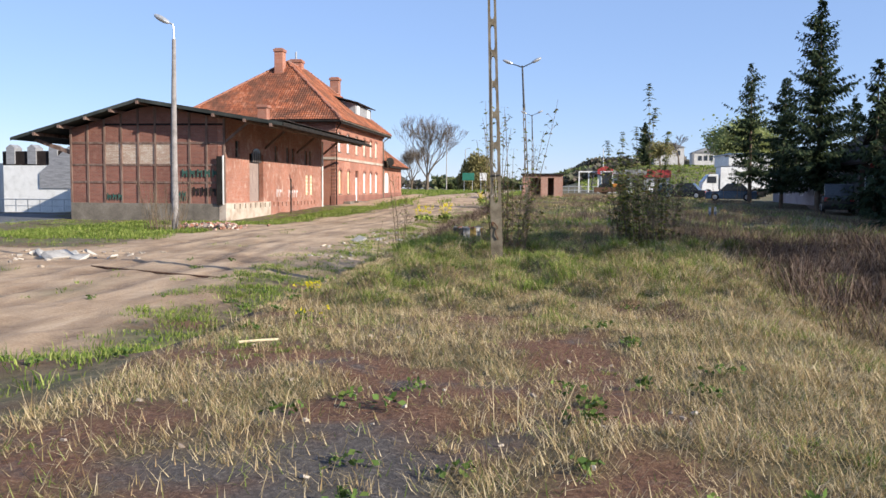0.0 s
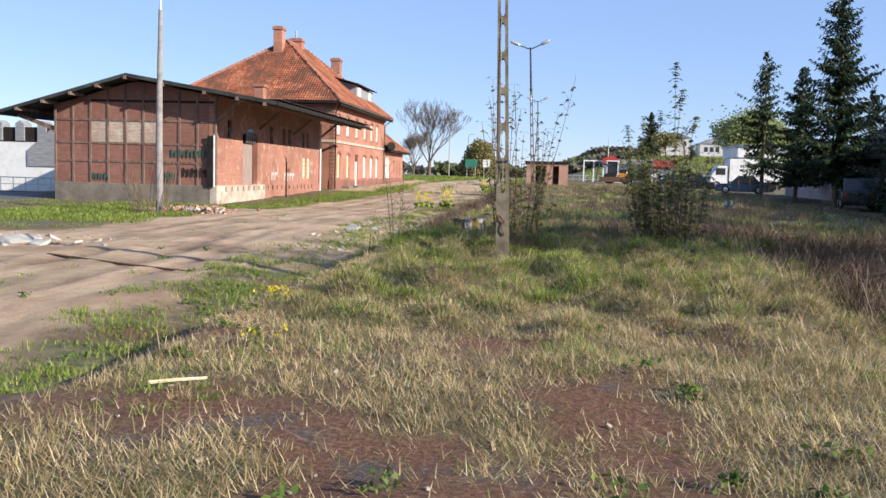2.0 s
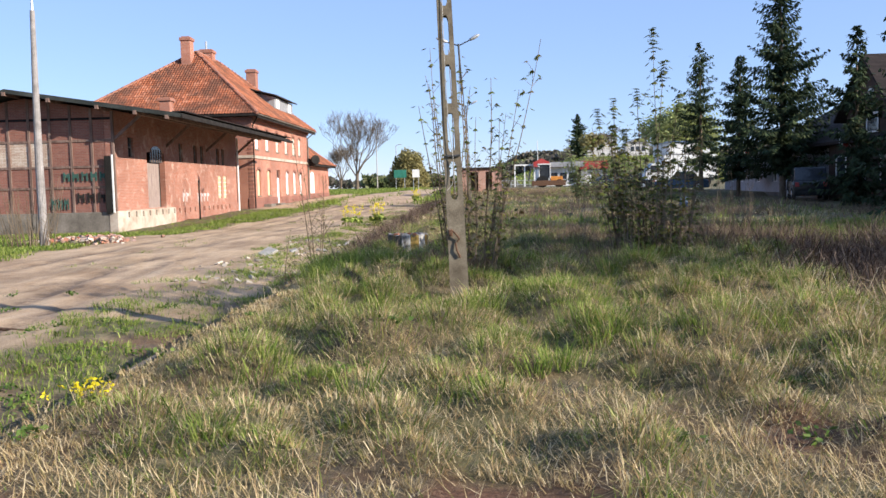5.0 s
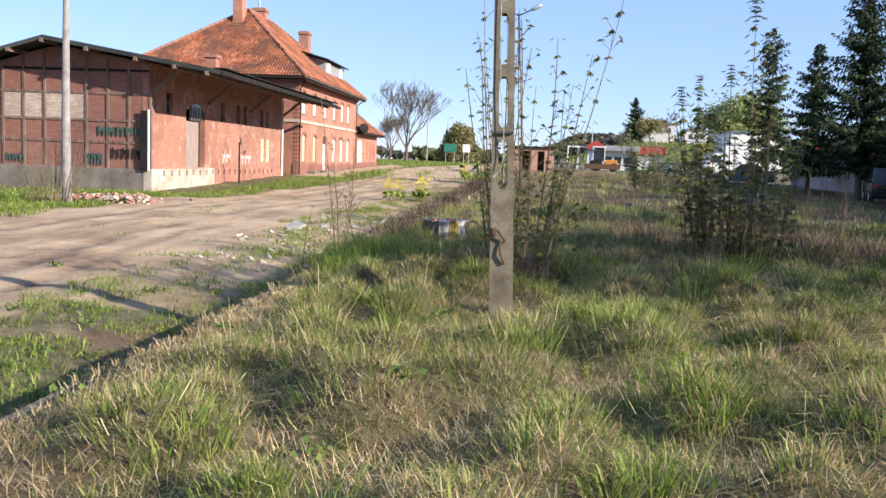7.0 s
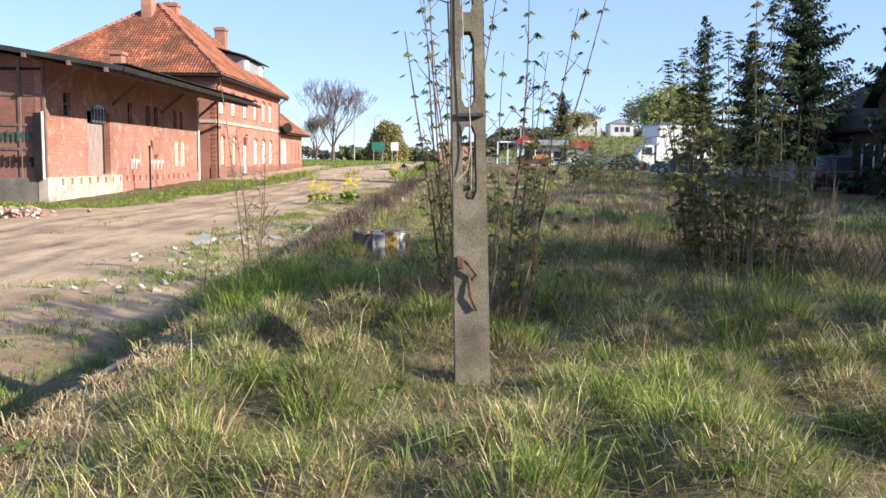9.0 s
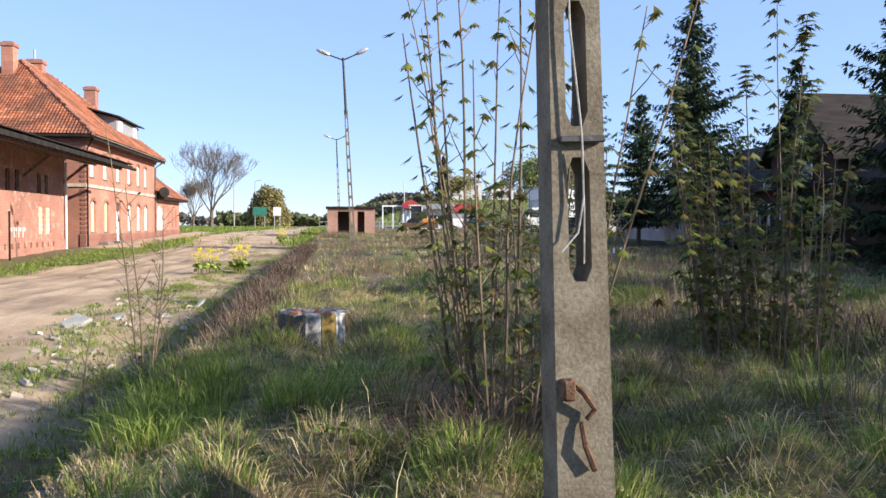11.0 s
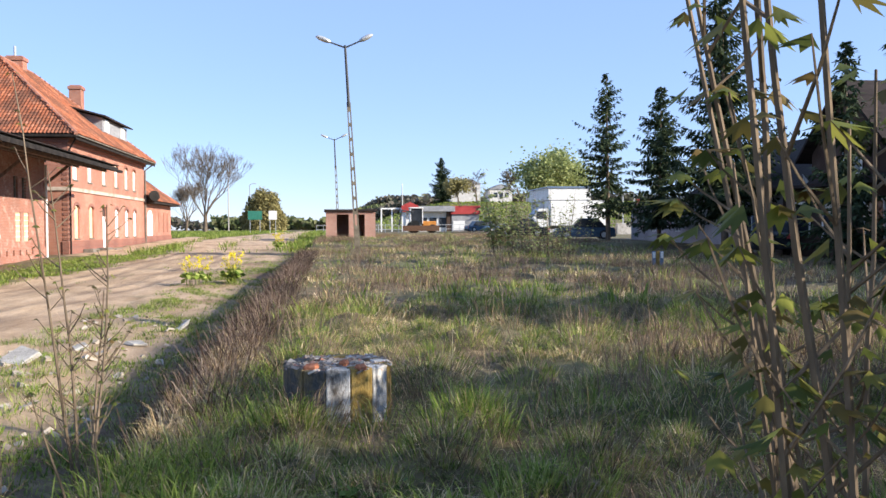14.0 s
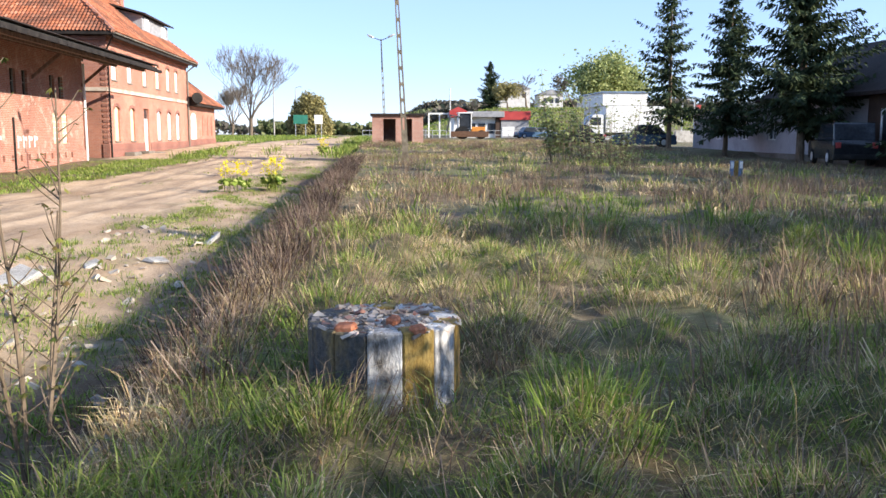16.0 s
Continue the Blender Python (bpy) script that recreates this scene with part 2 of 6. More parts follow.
def ground_material():
    m, n, l, b = material("earth_sand_and_moss", 0.95)
    v = coords(n, l)
    road, moss = n.new("ShaderNodeAttribute"), n.new("ShaderNodeAttribute")
    road.attribute_name, moss.attribute_name = "road", "moss"
    fine, mid, big = noise_node(n, l, v, 26, 8, 0.7), noise_node(n, l, v, 5, 8, 0.65), noise_node(n, l, v, 0.5, 5)
    turf = ramp(n, l, mid, ((0.3, (0.05, 0.036, 0.019)), (0.5, (0.145, 0.105, 0.056)), (0.7, (0.32, 0.24, 0.135))))
    turf = mixed(n, l, ramp(n, l, big, ((0.4, (0, 0, 0)), (0.65, (0.7, 0.7, 0.7)))), turf, (0.085, 0.11, 0.03))
    brown = ramp(n, l, fine, ((0.28, (0.04, 0.017, 0.009)), (0.48, (0.135, 0.055, 0.025)), (0.62, (0.22, 0.115, 0.06)), (0.78, (0.36, 0.26, 0.16))))
    grit = ramp(n, l, fine, ((0.3, (0.045, 0.036, 0.03)), (0.55, (0.105, 0.086, 0.072)), (0.75, (0.28, 0.24, 0.205))))
    brown = mixed(n, l, ramp(n, l, noise_node(n, l, v, 1.1, 4), ((0.55, (0, 0, 0)), (0.66, (0.85, 0.85, 0.85)))), brown, grit)
    bare = n.new("ShaderNodeAttribute")
    bare.attribute_name = "grit"
    brown = mixed(n, l, bare.outputs["Fac"], brown, grit)
    rut = noise_node(n, l, coords(n, l, (1.6, 0.22, 1)), 1.7, 8, 0.68)
    sand = ramp(n, l, rut, ((0.32, (0.23, 0.135, 0.075)), (0.45, (0.44, 0.295, 0.175)), (0.56, (0.56, 0.395, 0.25)), (0.7, (0.71, 0.55, 0.38))))
    sand = mixed(n, l, 0.55, sand, ramp(n, l, fine, ((0.3, (0.28, 0.175, 0.10)), (0.55, (0.53, 0.37, 0.23)), (0.75, (0.72, 0.55, 0.385)))))
    track = n.new("ShaderNodeAttribute")
    track.attribute_name = "track"
    broken = mixed(n, l, 1.0, track.outputs["Color"], ramp(n, l, mid, ((0.35, (0.35, 0.35, 0.35)), (0.6, (1, 1, 1)))), "MULTIPLY")
    sand = mixed(n, l, broken, sand, ramp(n, l, fine, ((0.3, (0.075, 0.046, 0.03)), (0.6, (0.19, 0.125, 0.08)))))
    blot = ramp(n, l, noise_node(n, l, v, 0.33, 5, 0.6), ((0.36, (0.70, 0.65, 0.60)), (0.52, (1, 1, 1)), (0.68, (1.14, 1.13, 1.1))))
    sand = mixed(n, l, 1.0, sand, blot, "MULTIPLY")
    col = mixed(n, l, moss.outputs["Fac"], turf, brown)
    col = mixed(n, l, road.outputs["Fac"], col, sand)
    l.new(col, b.inputs["Base Color"])
    bumped(n, l, b, fine, 0.9, 0.045)
    return m


M_GROUND = ground_material()
M_ASPHALT = worn("asphalt", (0.10, 0.10, 0.105), (0.14, 0.14, 0.145), (0.19, 0.19, 0.19), 0.6, 60)
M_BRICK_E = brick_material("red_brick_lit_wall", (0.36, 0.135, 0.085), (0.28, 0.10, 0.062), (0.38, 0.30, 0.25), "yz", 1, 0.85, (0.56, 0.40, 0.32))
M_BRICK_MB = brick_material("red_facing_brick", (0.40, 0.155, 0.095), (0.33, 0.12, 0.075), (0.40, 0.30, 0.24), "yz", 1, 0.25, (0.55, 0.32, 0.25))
# same brick toned darker: the end wall's shade is put into the colour
M_BRICK_MBS = brick_material("red_facing_brick_shade_tone", (0.36, 0.14, 0.085), (0.28, 0.10, 0.065), (0.33, 0.25, 0.2), "xz", 1, 0.2, (0.5, 0.3, 0.24))
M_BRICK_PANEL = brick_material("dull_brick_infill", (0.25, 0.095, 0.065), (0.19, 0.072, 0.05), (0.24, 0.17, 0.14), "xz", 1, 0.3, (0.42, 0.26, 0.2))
M_BRICK_SHED = brick_material("pale_red_brick", (0.42, 0.22, 0.16), (0.36, 0.18, 0.13), (0.42, 0.35, 0.3), "xz", 1, 0.4, (0.5, 0.4, 0.34))
M_WHITEWASH = brick_material("peeling_whitewash_on_brick", (0.44, 0.33, 0.26), (0.56, 0.49, 0.40), (0.27, 0.17, 0.12), "xz", 1, 0.7, (0.62, 0.57, 0.49))
M_PLINTH = worn("stained_render", (0.12, 0.105, 0.085), (0.19, 0.165, 0.135), (0.27, 0.235, 0.195), 1.2, 30)
M_PLINTH_E = worn("whitewashed_plinth", (0.30, 0.22, 0.165), (0.47, 0.39, 0.315), (0.60, 0.53, 0.45), 1.4, 25)
M_TIMBER = worn("grey_weathered_timber", (0.11, 0.07, 0.055), (0.19, 0.125, 0.10), (0.28, 0.20, 0.165), 2.0, 30, stretch=(3, 3, 0.5))
# timber set near black, partly to deepen the shade under the shed eaves
M_TIMBER_DARK = worn("near_black_timber", (0.014, 0.012, 0.011), (0.024, 0.02, 0.018), (0.045, 0.038, 0.032), 2.0, 30)
M_FELT = worn("dark_roofing_felt", (0.025, 0.028, 0.026), (0.042, 0.046, 0.042), (0.075, 0.08, 0.072), 0.8, 18)
M_DOOR_WOOD = worn("sun_bleached_door_boards", (0.20, 0.14, 0.12), (0.33, 0.25, 0.22), (0.42, 0.34, 0.30), 3, 20, stretch=(1, 6, 0.4))
M_WHITE = worn("white_paint", (0.62, 0.61, 0.58), (0.76, 0.75, 0.72), (0.82, 0.81, 0.79), 1.5, 30, 0.6)
M_CREAM = worn("cream_board", (0.50, 0.38, 0.22), (0.62, 0.50, 0.32), (0.72, 0.60, 0.42), 2.5, 25)
M_GLASS = worn("dark_window_glass", (0.02, 0.024, 0.03), (0.035, 0.04, 0.048), (0.05, 0.056, 0.065), 1.0, 10, 0.08, bump=0.02)
M_DARK = worn("dark_interior", (0.012, 0.011, 0.01), (0.02, 0.018, 0.016), (0.03, 0.028, 0.025), 1, 20)
M_TILE = island("weathered_clay_tiles", ((0.29, 0.095, 0.05), (0.39, 0.125, 0.062), (0.45, 0.155, 0.078), (0.42, 0.14, 0.07), (0.52, 0.22, 0.13), (0.24, 0.085, 0.05), (0.46, 0.16, 0.082)), 0.85, 0.0, (0.13, 0.07, 0.05))
M_CONCRETE = worn("lichen_stained_concrete", (0.10, 0.08, 0.055), (0.175, 0.145, 0.105), (0.26, 0.225, 0.165), 4, 70, bump=0.6, distance=0.006)
M_CONCRETE_PALE = worn("pale_concrete", (0.28, 0.26, 0.23), (0.42, 0.39, 0.35), (0.52, 0.49, 0.44), 3, 50, per_object=0.15)
M_KERB = worn("mossy_old_kerb_concrete", (0.10, 0.075, 0.055), (0.19, 0.155, 0.12), (0.28, 0.24, 0.19), 3, 40, bump=0.8, distance=0.01, per_object=0.2)
M_STEEL = worn("dark_painted_steel", (0.03, 0.03, 0.03), (0.055, 0.055, 0.055), (0.09, 0.085, 0.08), 3, 40, 0.5, 0.3)
M_ALU = worn("grey_lamp_housing", (0.38, 0.38, 0.37), (0.52, 0.52, 0.51), (0.62, 0.62, 0.61), 4, 40, 0.4, 0.4)
M_RUST = worn("rusty_steel", (0.05, 0.028, 0.018), (0.12, 0.065, 0.04), (0.20, 0.12, 0.08), 12, 60, bump=0.8)
M_WIRE = worn("frayed_cable", (0.20, 0.19, 0.17), (0.34, 0.32, 0.28), (0.46, 0.43, 0.38), 10, 60, 0.6)
M_BARK = worn("grey_brown_bark", (0.09, 0.065, 0.045), (0.16, 0.12, 0.085), (0.25, 0.20, 0.15), 6, 40, stretch=(1, 1, 0.3))
M_STEM = worn("young_maple_bark", (0.09, 0.065, 0.043), (0.175, 0.128, 0.084), (0.28, 0.21, 0.145), 4, 40, stretch=(1, 1, 0.2))
M_SPRUCE = island("spruce_needles", ((0.022, 0.04, 0.022), (0.04, 0.062, 0.03), (0.075, 0.095, 0.042), (0.03, 0.05, 0.028), (0.06, 0.065, 0.035)), 0.7, 0.12)
M_LEAF = island("young_maple_leaves", ((0.07, 0.09, 0.024), (0.13, 0.155, 0.04), (0.28, 0.29, 0.06), (0.20, 0.13, 0.05), (0.12, 0.135, 0.035)), 0.5, 0.4)
M_FRESH = island("fresh_yellow_green_leaves", ((0.20, 0.24, 0.08), (0.30, 0.34, 0.13), (0.42, 0.44, 0.20), (0.25, 0.28, 0.10)), 0.6, 0.4)
M_OLIVE = island("olive_spring_leaves", ((0.06, 0.08, 0.025), (0.11, 0.125, 0.04), (0.16, 0.16, 0.06), (0.09, 0.10, 0.035)), 0.7, 0.2)
M_WOODS = island("far_spring_woods", ((0.11, 0.10, 0.08), (0.16, 0.135, 0.11), (0.13, 0.14, 0.085), (0.20, 0.17, 0.14)), 0.8, 0.3)
M_COPSE = island("young_green_copse", ((0.10, 0.13, 0.05), (0.16, 0.19, 0.08), (0.20, 0.21, 0.10), (0.14, 0.14, 0.08)), 0.8, 0.3)
M_DOME = island("olive_brown_new_leaves", ((0.18, 0.155, 0.06), (0.28, 0.245, 0.10), (0.36, 0.32, 0.14), (0.24, 0.20, 0.095)), 0.8, 0.3)
M_BRAMBLE = island("dark_dead_brambles", ((0.05, 0.03, 0.021), (0.09, 0.055, 0.04), (0.16, 0.105, 0.075), (0.30, 0.225, 0.165), (0.07, 0.045, 0.033)), 0.8, 0.05)
M_POLE = worn("grey_weathered_pole", (0.20, 0.18, 0.17), (0.29, 0.265, 0.25), (0.37, 0.34, 0.325), 3, 40)
# darker lilac copy of the pale render, with the wall's shade in its colour
M_LILAC_SHADED = worn("shaded_lilac_render", (0.33, 0.32, 0.34), (0.42, 0.41, 0.43), (0.50, 0.49, 0.51), 0.7, 25)
M_GREEN = island("green_grass", ((0.065, 0.115, 0.018), (0.135, 0.215, 0.034), (0.25, 0.32, 0.06), (0.44, 0.47, 0.14), (0.11, 0.175, 0.028), (0.36, 0.37, 0.10)), 0.6, 0.35)
M_STRAW = island("dry_straw_grass", ((0.38, 0.28, 0.14), (0.60, 0.465, 0.255), (0.80, 0.65, 0.41), (0.48, 0.315, 0.16), (0.32, 0.265, 0.11), (0.23, 0.145, 0.078)), 0.7, 0.25)
M_STALK = island("brown_dead_stalks", ((0.10, 0.062, 0.042), (0.18, 0.12, 0.08), (0.30, 0.22, 0.155), (0.22, 0.155, 0.11)), 0.8, 0.15)
M_YELLOW = island("yellow_petals", ((0.72, 0.56, 0.02), (0.82, 0.68, 0.05), (0.75, 0.62, 0.03)), 0.6, 0.3)
M_HERB = island("dark_herb_leaves", ((0.06, 0.10, 0.022), (0.10, 0.16, 0.04), (0.16, 0.21, 0.055)), 0.6, 0.2)
M_RUBBLE = island("broken_brick_and_mortar", ((0.38, 0.14, 0.085), (0.46, 0.36, 0.29), (0.30, 0.11, 0.07), (0.56, 0.48, 0.40), (0.22, 0.18, 0.15), (0.50, 0.22, 0.14)), 0.95)
M_MORTAR = island("mortar_dust_and_brick_bits", ((0.36, 0.31, 0.26), (0.48, 0.43, 0.37), (0.30, 0.24, 0.19), (0.22, 0.17, 0.13), (0.42, 0.36, 0.30), (0.34, 0.15, 0.10), (0.55, 0.50, 0.44)), 0.95)
M_BROKEN_BRICK = worn("broken_orange_brick", (0.30, 0.10, 0.05), (0.42, 0.15, 0.075), (0.50, 0.22, 0.13), 8, 50)
M_STONE = island("pale_rubble_stones", ((0.40, 0.34, 0.27), (0.30, 0.25, 0.20), (0.48, 0.42, 0.35), (0.24, 0.19, 0.15)), 0.95)
M_STAVE_WHITE = worn("flaking_white_paint_on_concrete", (0.10, 0.085, 0.07), (0.46, 0.43, 0.39), (0.70, 0.68, 0.64), 13, 60, bump=0.9, distance=0.012, stretch=(1, 1, 0.45))
M_STAVE_YELLOW = worn("flaking_ochre_paint_on_concrete", (0.10, 0.075, 0.05), (0.30, 0.19, 0.05), (0.46, 0.32, 0.11), 13, 60, bump=0.9, distance=0.012, stretch=(1, 1, 0.45))
M_STAVE_SHADED = worn("shade_dark_concrete_with_paint_traces", (0.045, 0.045, 0.048), (0.085, 0.083, 0.08), (0.22, 0.16, 0.07), 6, 60, bump=0.9, distance=0.012, stretch=(1, 1, 0.6))
M_RED = worn("red_paint", (0.30, 0.03, 0.025), (0.38, 0.04, 0.035), (0.45, 0.06, 0.05), 1, 20, 0.5)
M_BLUE = worn("blue_grey_paint", (0.10, 0.16, 0.26), (0.15, 0.22, 0.34), (0.20, 0.27, 0.4), 1, 20, 0.35)
M_BLACK_CAR = worn("black_car_paint", (0.012, 0.013, 0.015), (0.018, 0.019, 0.022), (0.028, 0.03, 0.034), 1, 10, 0.12, bump=0.02)
M_BLUE_CAR = worn("blue_car_paint", (0.035, 0.07, 0.12), (0.055, 0.10, 0.16), (0.08, 0.13, 0.2), 1, 10, 0.15, bump=0.02)
M_TYRE = worn("tyre_rubber", (0.012, 0.012, 0.012), (0.02, 0.02, 0.02), (0.035, 0.034, 0.032), 4, 50)
M_ORANGE = worn("orange_machine_paint", (0.42, 0.15, 0.02), (0.55, 0.21, 0.03), (0.62, 0.28, 0.06), 1.5, 20, 0.5)
M_ROOF_DARK = worn("dark_brown_roof", (0.02, 0.015, 0.014), (0.033, 0.025, 0.023), (0.05, 0.038, 0.034), 1, 14, stretch=(1, 6, 1))
M_BROWN_WALL = worn("brown_render", (0.05, 0.033, 0.026), (0.075, 0.05, 0.039), (0.10, 0.07, 0.055), 1, 25)
M_HOUSE_WALL = worn("pale_house_render", (0.50, 0.48, 0.46), (0.60, 0.58, 0.56), (0.68, 0.66, 0.64), 0.8, 25)
M_SLATE = worn("grey_slate_shingles", (0.20, 0.20, 0.21), (0.27, 0.27, 0.28), (0.35, 0.35, 0.36), 1.5, 18, stretch=(1, 1, 5))
M_GRAFFITI_G = worn("green_spray_paint", (0.035, 0.065, 0.052), (0.045, 0.10, 0.08), (0.06, 0.14, 0.115), 6, 30)
M_GRAFFITI_P = worn("pale_spray_paint", (0.42, 0.30, 0.28), (0.60, 0.50, 0.48), (0.72, 0.66, 0.64), 6, 30)
M_GREEN_SIGN = worn("green_sign_face", (0.02, 0.14, 0.09), (0.03, 0.18, 0.12), (0.04, 0.22, 0.15), 2, 30, 0.5)
# darker roof grey that carries the long house's shade in its colour
M_ROOF_SHADE = worn("shaded_grey_green_roof", (0.06, 0.065, 0.06), (0.09, 0.095, 0.085), (0.13, 0.135, 0.12), 1, 20)
M_ROOF_GREY = worn("grey_sheet_roof", (0.20, 0.20, 0.21), (0.28, 0.28, 0.29), (0.36, 0.36, 0.37), 1, 20)


# ---- mesh tools ----
def box(bm, x0, x1, y0, y1, z0, z1):
    v = [bm.verts.new(p) for p in ((x0, y0, z0), (x1, y0, z0), (x1, y1, z0), (x0, y1, z0), (x0, y0, z1), (x1, y0, z1), (x1, y1, z1), (x0, y1, z1))]
    for f in ((0, 3, 2, 1), (4, 5, 6, 7), (0, 1, 5, 4), (1, 2, 6, 5), (2, 3, 7, 6), (3, 0, 4, 7)):
        bm.faces.new([v[i] for i in f])
    return bm


def boxes(*rows):
    bm = bmesh.new()
    for r in rows:
        box(bm, *r)
    return bm


def soft(bm, width=0.02, segments=1):
    bmesh.ops.bevel(bm, geom=bm.edges[:], offset=width, segments=segments, affect="EDGES", profile=0.6)
    return bm


def prism(bm, pts, axis, a, b):
    """A closed outline pulled from a to b along an axis ('x', 'y' or 'z'); outline points are the two other axes in order."""
    def at(p, k):
        return {"x": (k, p[0], p[1]), "y": (p[0], k, p[1]), "z": (p[0], p[1], k)}[axis]
    lo, hi = [bm.verts.new(at(p, a)) for p in pts], [bm.verts.new(at(p, b)) for p in pts]
    n = len(pts)
    bm.faces.new(lo[::-1])
    bm.faces.new(hi)
    for i in range(n):
        bm.faces.new((lo[i], lo[(i + 1) % n], hi[(i + 1) % n], hi[i]))
    bmesh.ops.recalc_face_normals(bm, faces=bm.faces[:])
    return bm


def rod(bm, a, b, r0, r1=None, sides=8):
    """A round bar from a to b, r0 thick at a and r1 at b."""
    a, b, r1 = Vector(a), Vector(b), r0 if r1 is None else r1
    d = (b - a).normalized()
    u = d.orthogonal().normalized()
    w = d.cross(u)
    rings = []
    for p, r in ((a, r0), (b, r1)):
        rings.append([bm.verts.new(p + r * (math.cos(2 * math.pi * i / sides) * u + math.sin(2 * math.pi * i / sides) * w)) for i in range(sides)])
    for i in range(sides):
        j = (i + 1) % sides
        bm.faces.new((rings[0][i], rings[0][j], rings[1][j], rings[1][i]))
    bm.faces.new(rings[0][::-1])
    bm.faces.new(rings[1])
    return bm


def bar(bm, pts, r0, r1, sides=6):
    """One bent round bar through pts, tapering from r0 to r1."""
    pts = [Vector(q) for q in pts]
    rings, u, last = [], None, len(pts) - 1
    for i, q in enumerate(pts):
        d = (pts[min(i + 1, last)] - pts[max(i - 1, 0)]).normalized()
        u = d.orthogonal().normalized() if u is None else (u - d * u.dot(d)).normalized()
        w, r = d.cross(u), r0 + (r1 - r0) * i / last
        rings.append([bm.verts.new(q + r * (math.cos(2 * math.pi * k / sides) * u + math.sin(2 * math.pi * k / sides) * w)) for k in range(sides)])
    for a, b in zip(rings, rings[1:]):
        for k in range(sides):
            bm.faces.new((a[k], a[(k + 1) % sides], b[(k + 1) % sides], b[k]))
    bm.faces.new(rings[0][::-1])
    bm.faces.new(rings[-1])
    return bm


def plate(bm, polys, place):
    """A slab out of flat outlines that share corners: place(u, v) gives the front and the back point; open edges are closed."""
    front, back, edges = {}, {}, {}
    for poly in polys:
        for k in poly:
            if k not in front:
                a, b = place(*k)
                front[k], back[k] = bm.verts.new(a), bm.verts.new(b)
        bm.faces.new([front[k] for k in poly])
        bm.faces.new([back[k] for k in reversed(poly)])
        for i, k in enumerate(poly):
            e = (k, poly[(i + 1) % len(poly)])
            if (e[1], e[0]) in edges:
                del edges[(e[1], e[0])]
            else:
                edges[e] = True
    for a, b in edges:
        bm.faces.new((front[b], front[a], back[a], back[b]))
    bmesh.ops.recalc_face_normals(bm, faces=bm.faces[:])
    return bm


def mesh_of(name, bm, mat):
    me = bpy.data.meshes.new(name)
    bm.to_mesh(me)
    bm.free()
    me.materials.append(mat)
    return me


def part(name, bm, mat, parent, label=""):
    ob = new(name, mesh_of(name, bm, mat))
    ob.parent = parent
    return tagged(ob, label) if label else ob


def thing(name, label, category, m=None, group="", kind=""):
    ob = new(name)
    if m is not None:
        ob.matrix_basis = m
    return tagged(ob, label, category, group, kind)


def whole(name, bm, mat, label, category="", group="", kind="", m=None):
    ob = new(name, mesh_of(name, bm, mat))
    if m is not None:
        ob.matrix_basis = m
    return tagged(ob, label, category, group, kind)


def mesh_from(name, verts, tris, mat):
    """A mesh of triangles out of two number arrays."""
    verts, tris = np.asarray(verts, dtype=np.float32).reshape(-1, 3), np.asarray(tris, dtype=np.int32).reshape(-1, 3)
    me = bpy.data.meshes.new(name)
    me.vertices.add(len(verts))
    me.vertices.foreach_set("co", verts.ravel())
    me.loops.add(len(tris) * 3)
    me.loops.foreach_set("vertex_index", tris.ravel())
    me.polygons.add(len(tris))
    me.polygons.foreach_set("loop_start", np.arange(0, len(tris) * 3, 3, dtype=np.int32))
    me.update(calc_edges=True)
    me.materials.append(mat)
    return me


rng = np.random.default_rng(7)


def blades(base, height, width, lean, bend_dir=None):
    """Grass blades of five points and three triangles each."""
    n = len(base)
    az = rng.uniform(0, 2 * math.pi, n)
    la = rng.uniform(0, 2 * math.pi, n) if bend_dir is None else bend_dir
    side = np.stack([np.cos(az), np.sin(az), np.zeros(n)], 1) * (width / 2)[:, None]
    out = np.stack([np.cos(la), np.sin(la), np.zeros(n)], 1)
    up = np.array([0, 0, 1.0])
    mid = base + up * (height * 0.55)[:, None] + out * (height * lean * 0.3)[:, None]
    tip = base + up * (height * np.clip(1 - 0.45 * lean, 0.2, 1))[:, None] + out * (height * lean)[:, None]
    v = np.stack([base - side, base + side, mid - side * 0.8, mid + side * 0.8, tip], 1).reshape(-1, 3)
    k = np.arange(n)[:, None] * 5
    t = np.concatenate([k + [0, 1, 3], k + [0, 3, 2], k + [2, 3, 4]], 1).reshape(-1, 3)
    return v, t


def tufts(spots, count, spread, height, width, lean):
    """Blades in tufts: spots are (x, y, z, size)."""
    spots = np.asarray(spots, dtype=float)
    k = rng.poisson(count, len(spots)) + 3
    s = np.repeat(spots, k, axis=0)
    n = len(s)
    a, r = rng.uniform(0, 2 * math.pi, n), spread * np.sqrt(rng.uniform(0, 1, n)) * s[:, 3]
    base = s[:, :3] + np.stack([r * np.cos(a), r * np.sin(a), np.full(n, -0.02)], 1)
    h = height * s[:, 3] * rng.uniform(0.45, 1.15, n)
    out = a + rng.normal(0, 0.6, n)
    return blades(base, h, width * rng.uniform(0.6, 1.3, n), np.abs(rng.normal(lean, 0.22, n)), out)


def merged(*pairs):
    vs, ts, k = [], [], 0
    for v, t in pairs:
        vs.append(v)
        ts.append(t + k)
        k += len(v)
    return np.concatenate(vs), np.concatenate(ts)


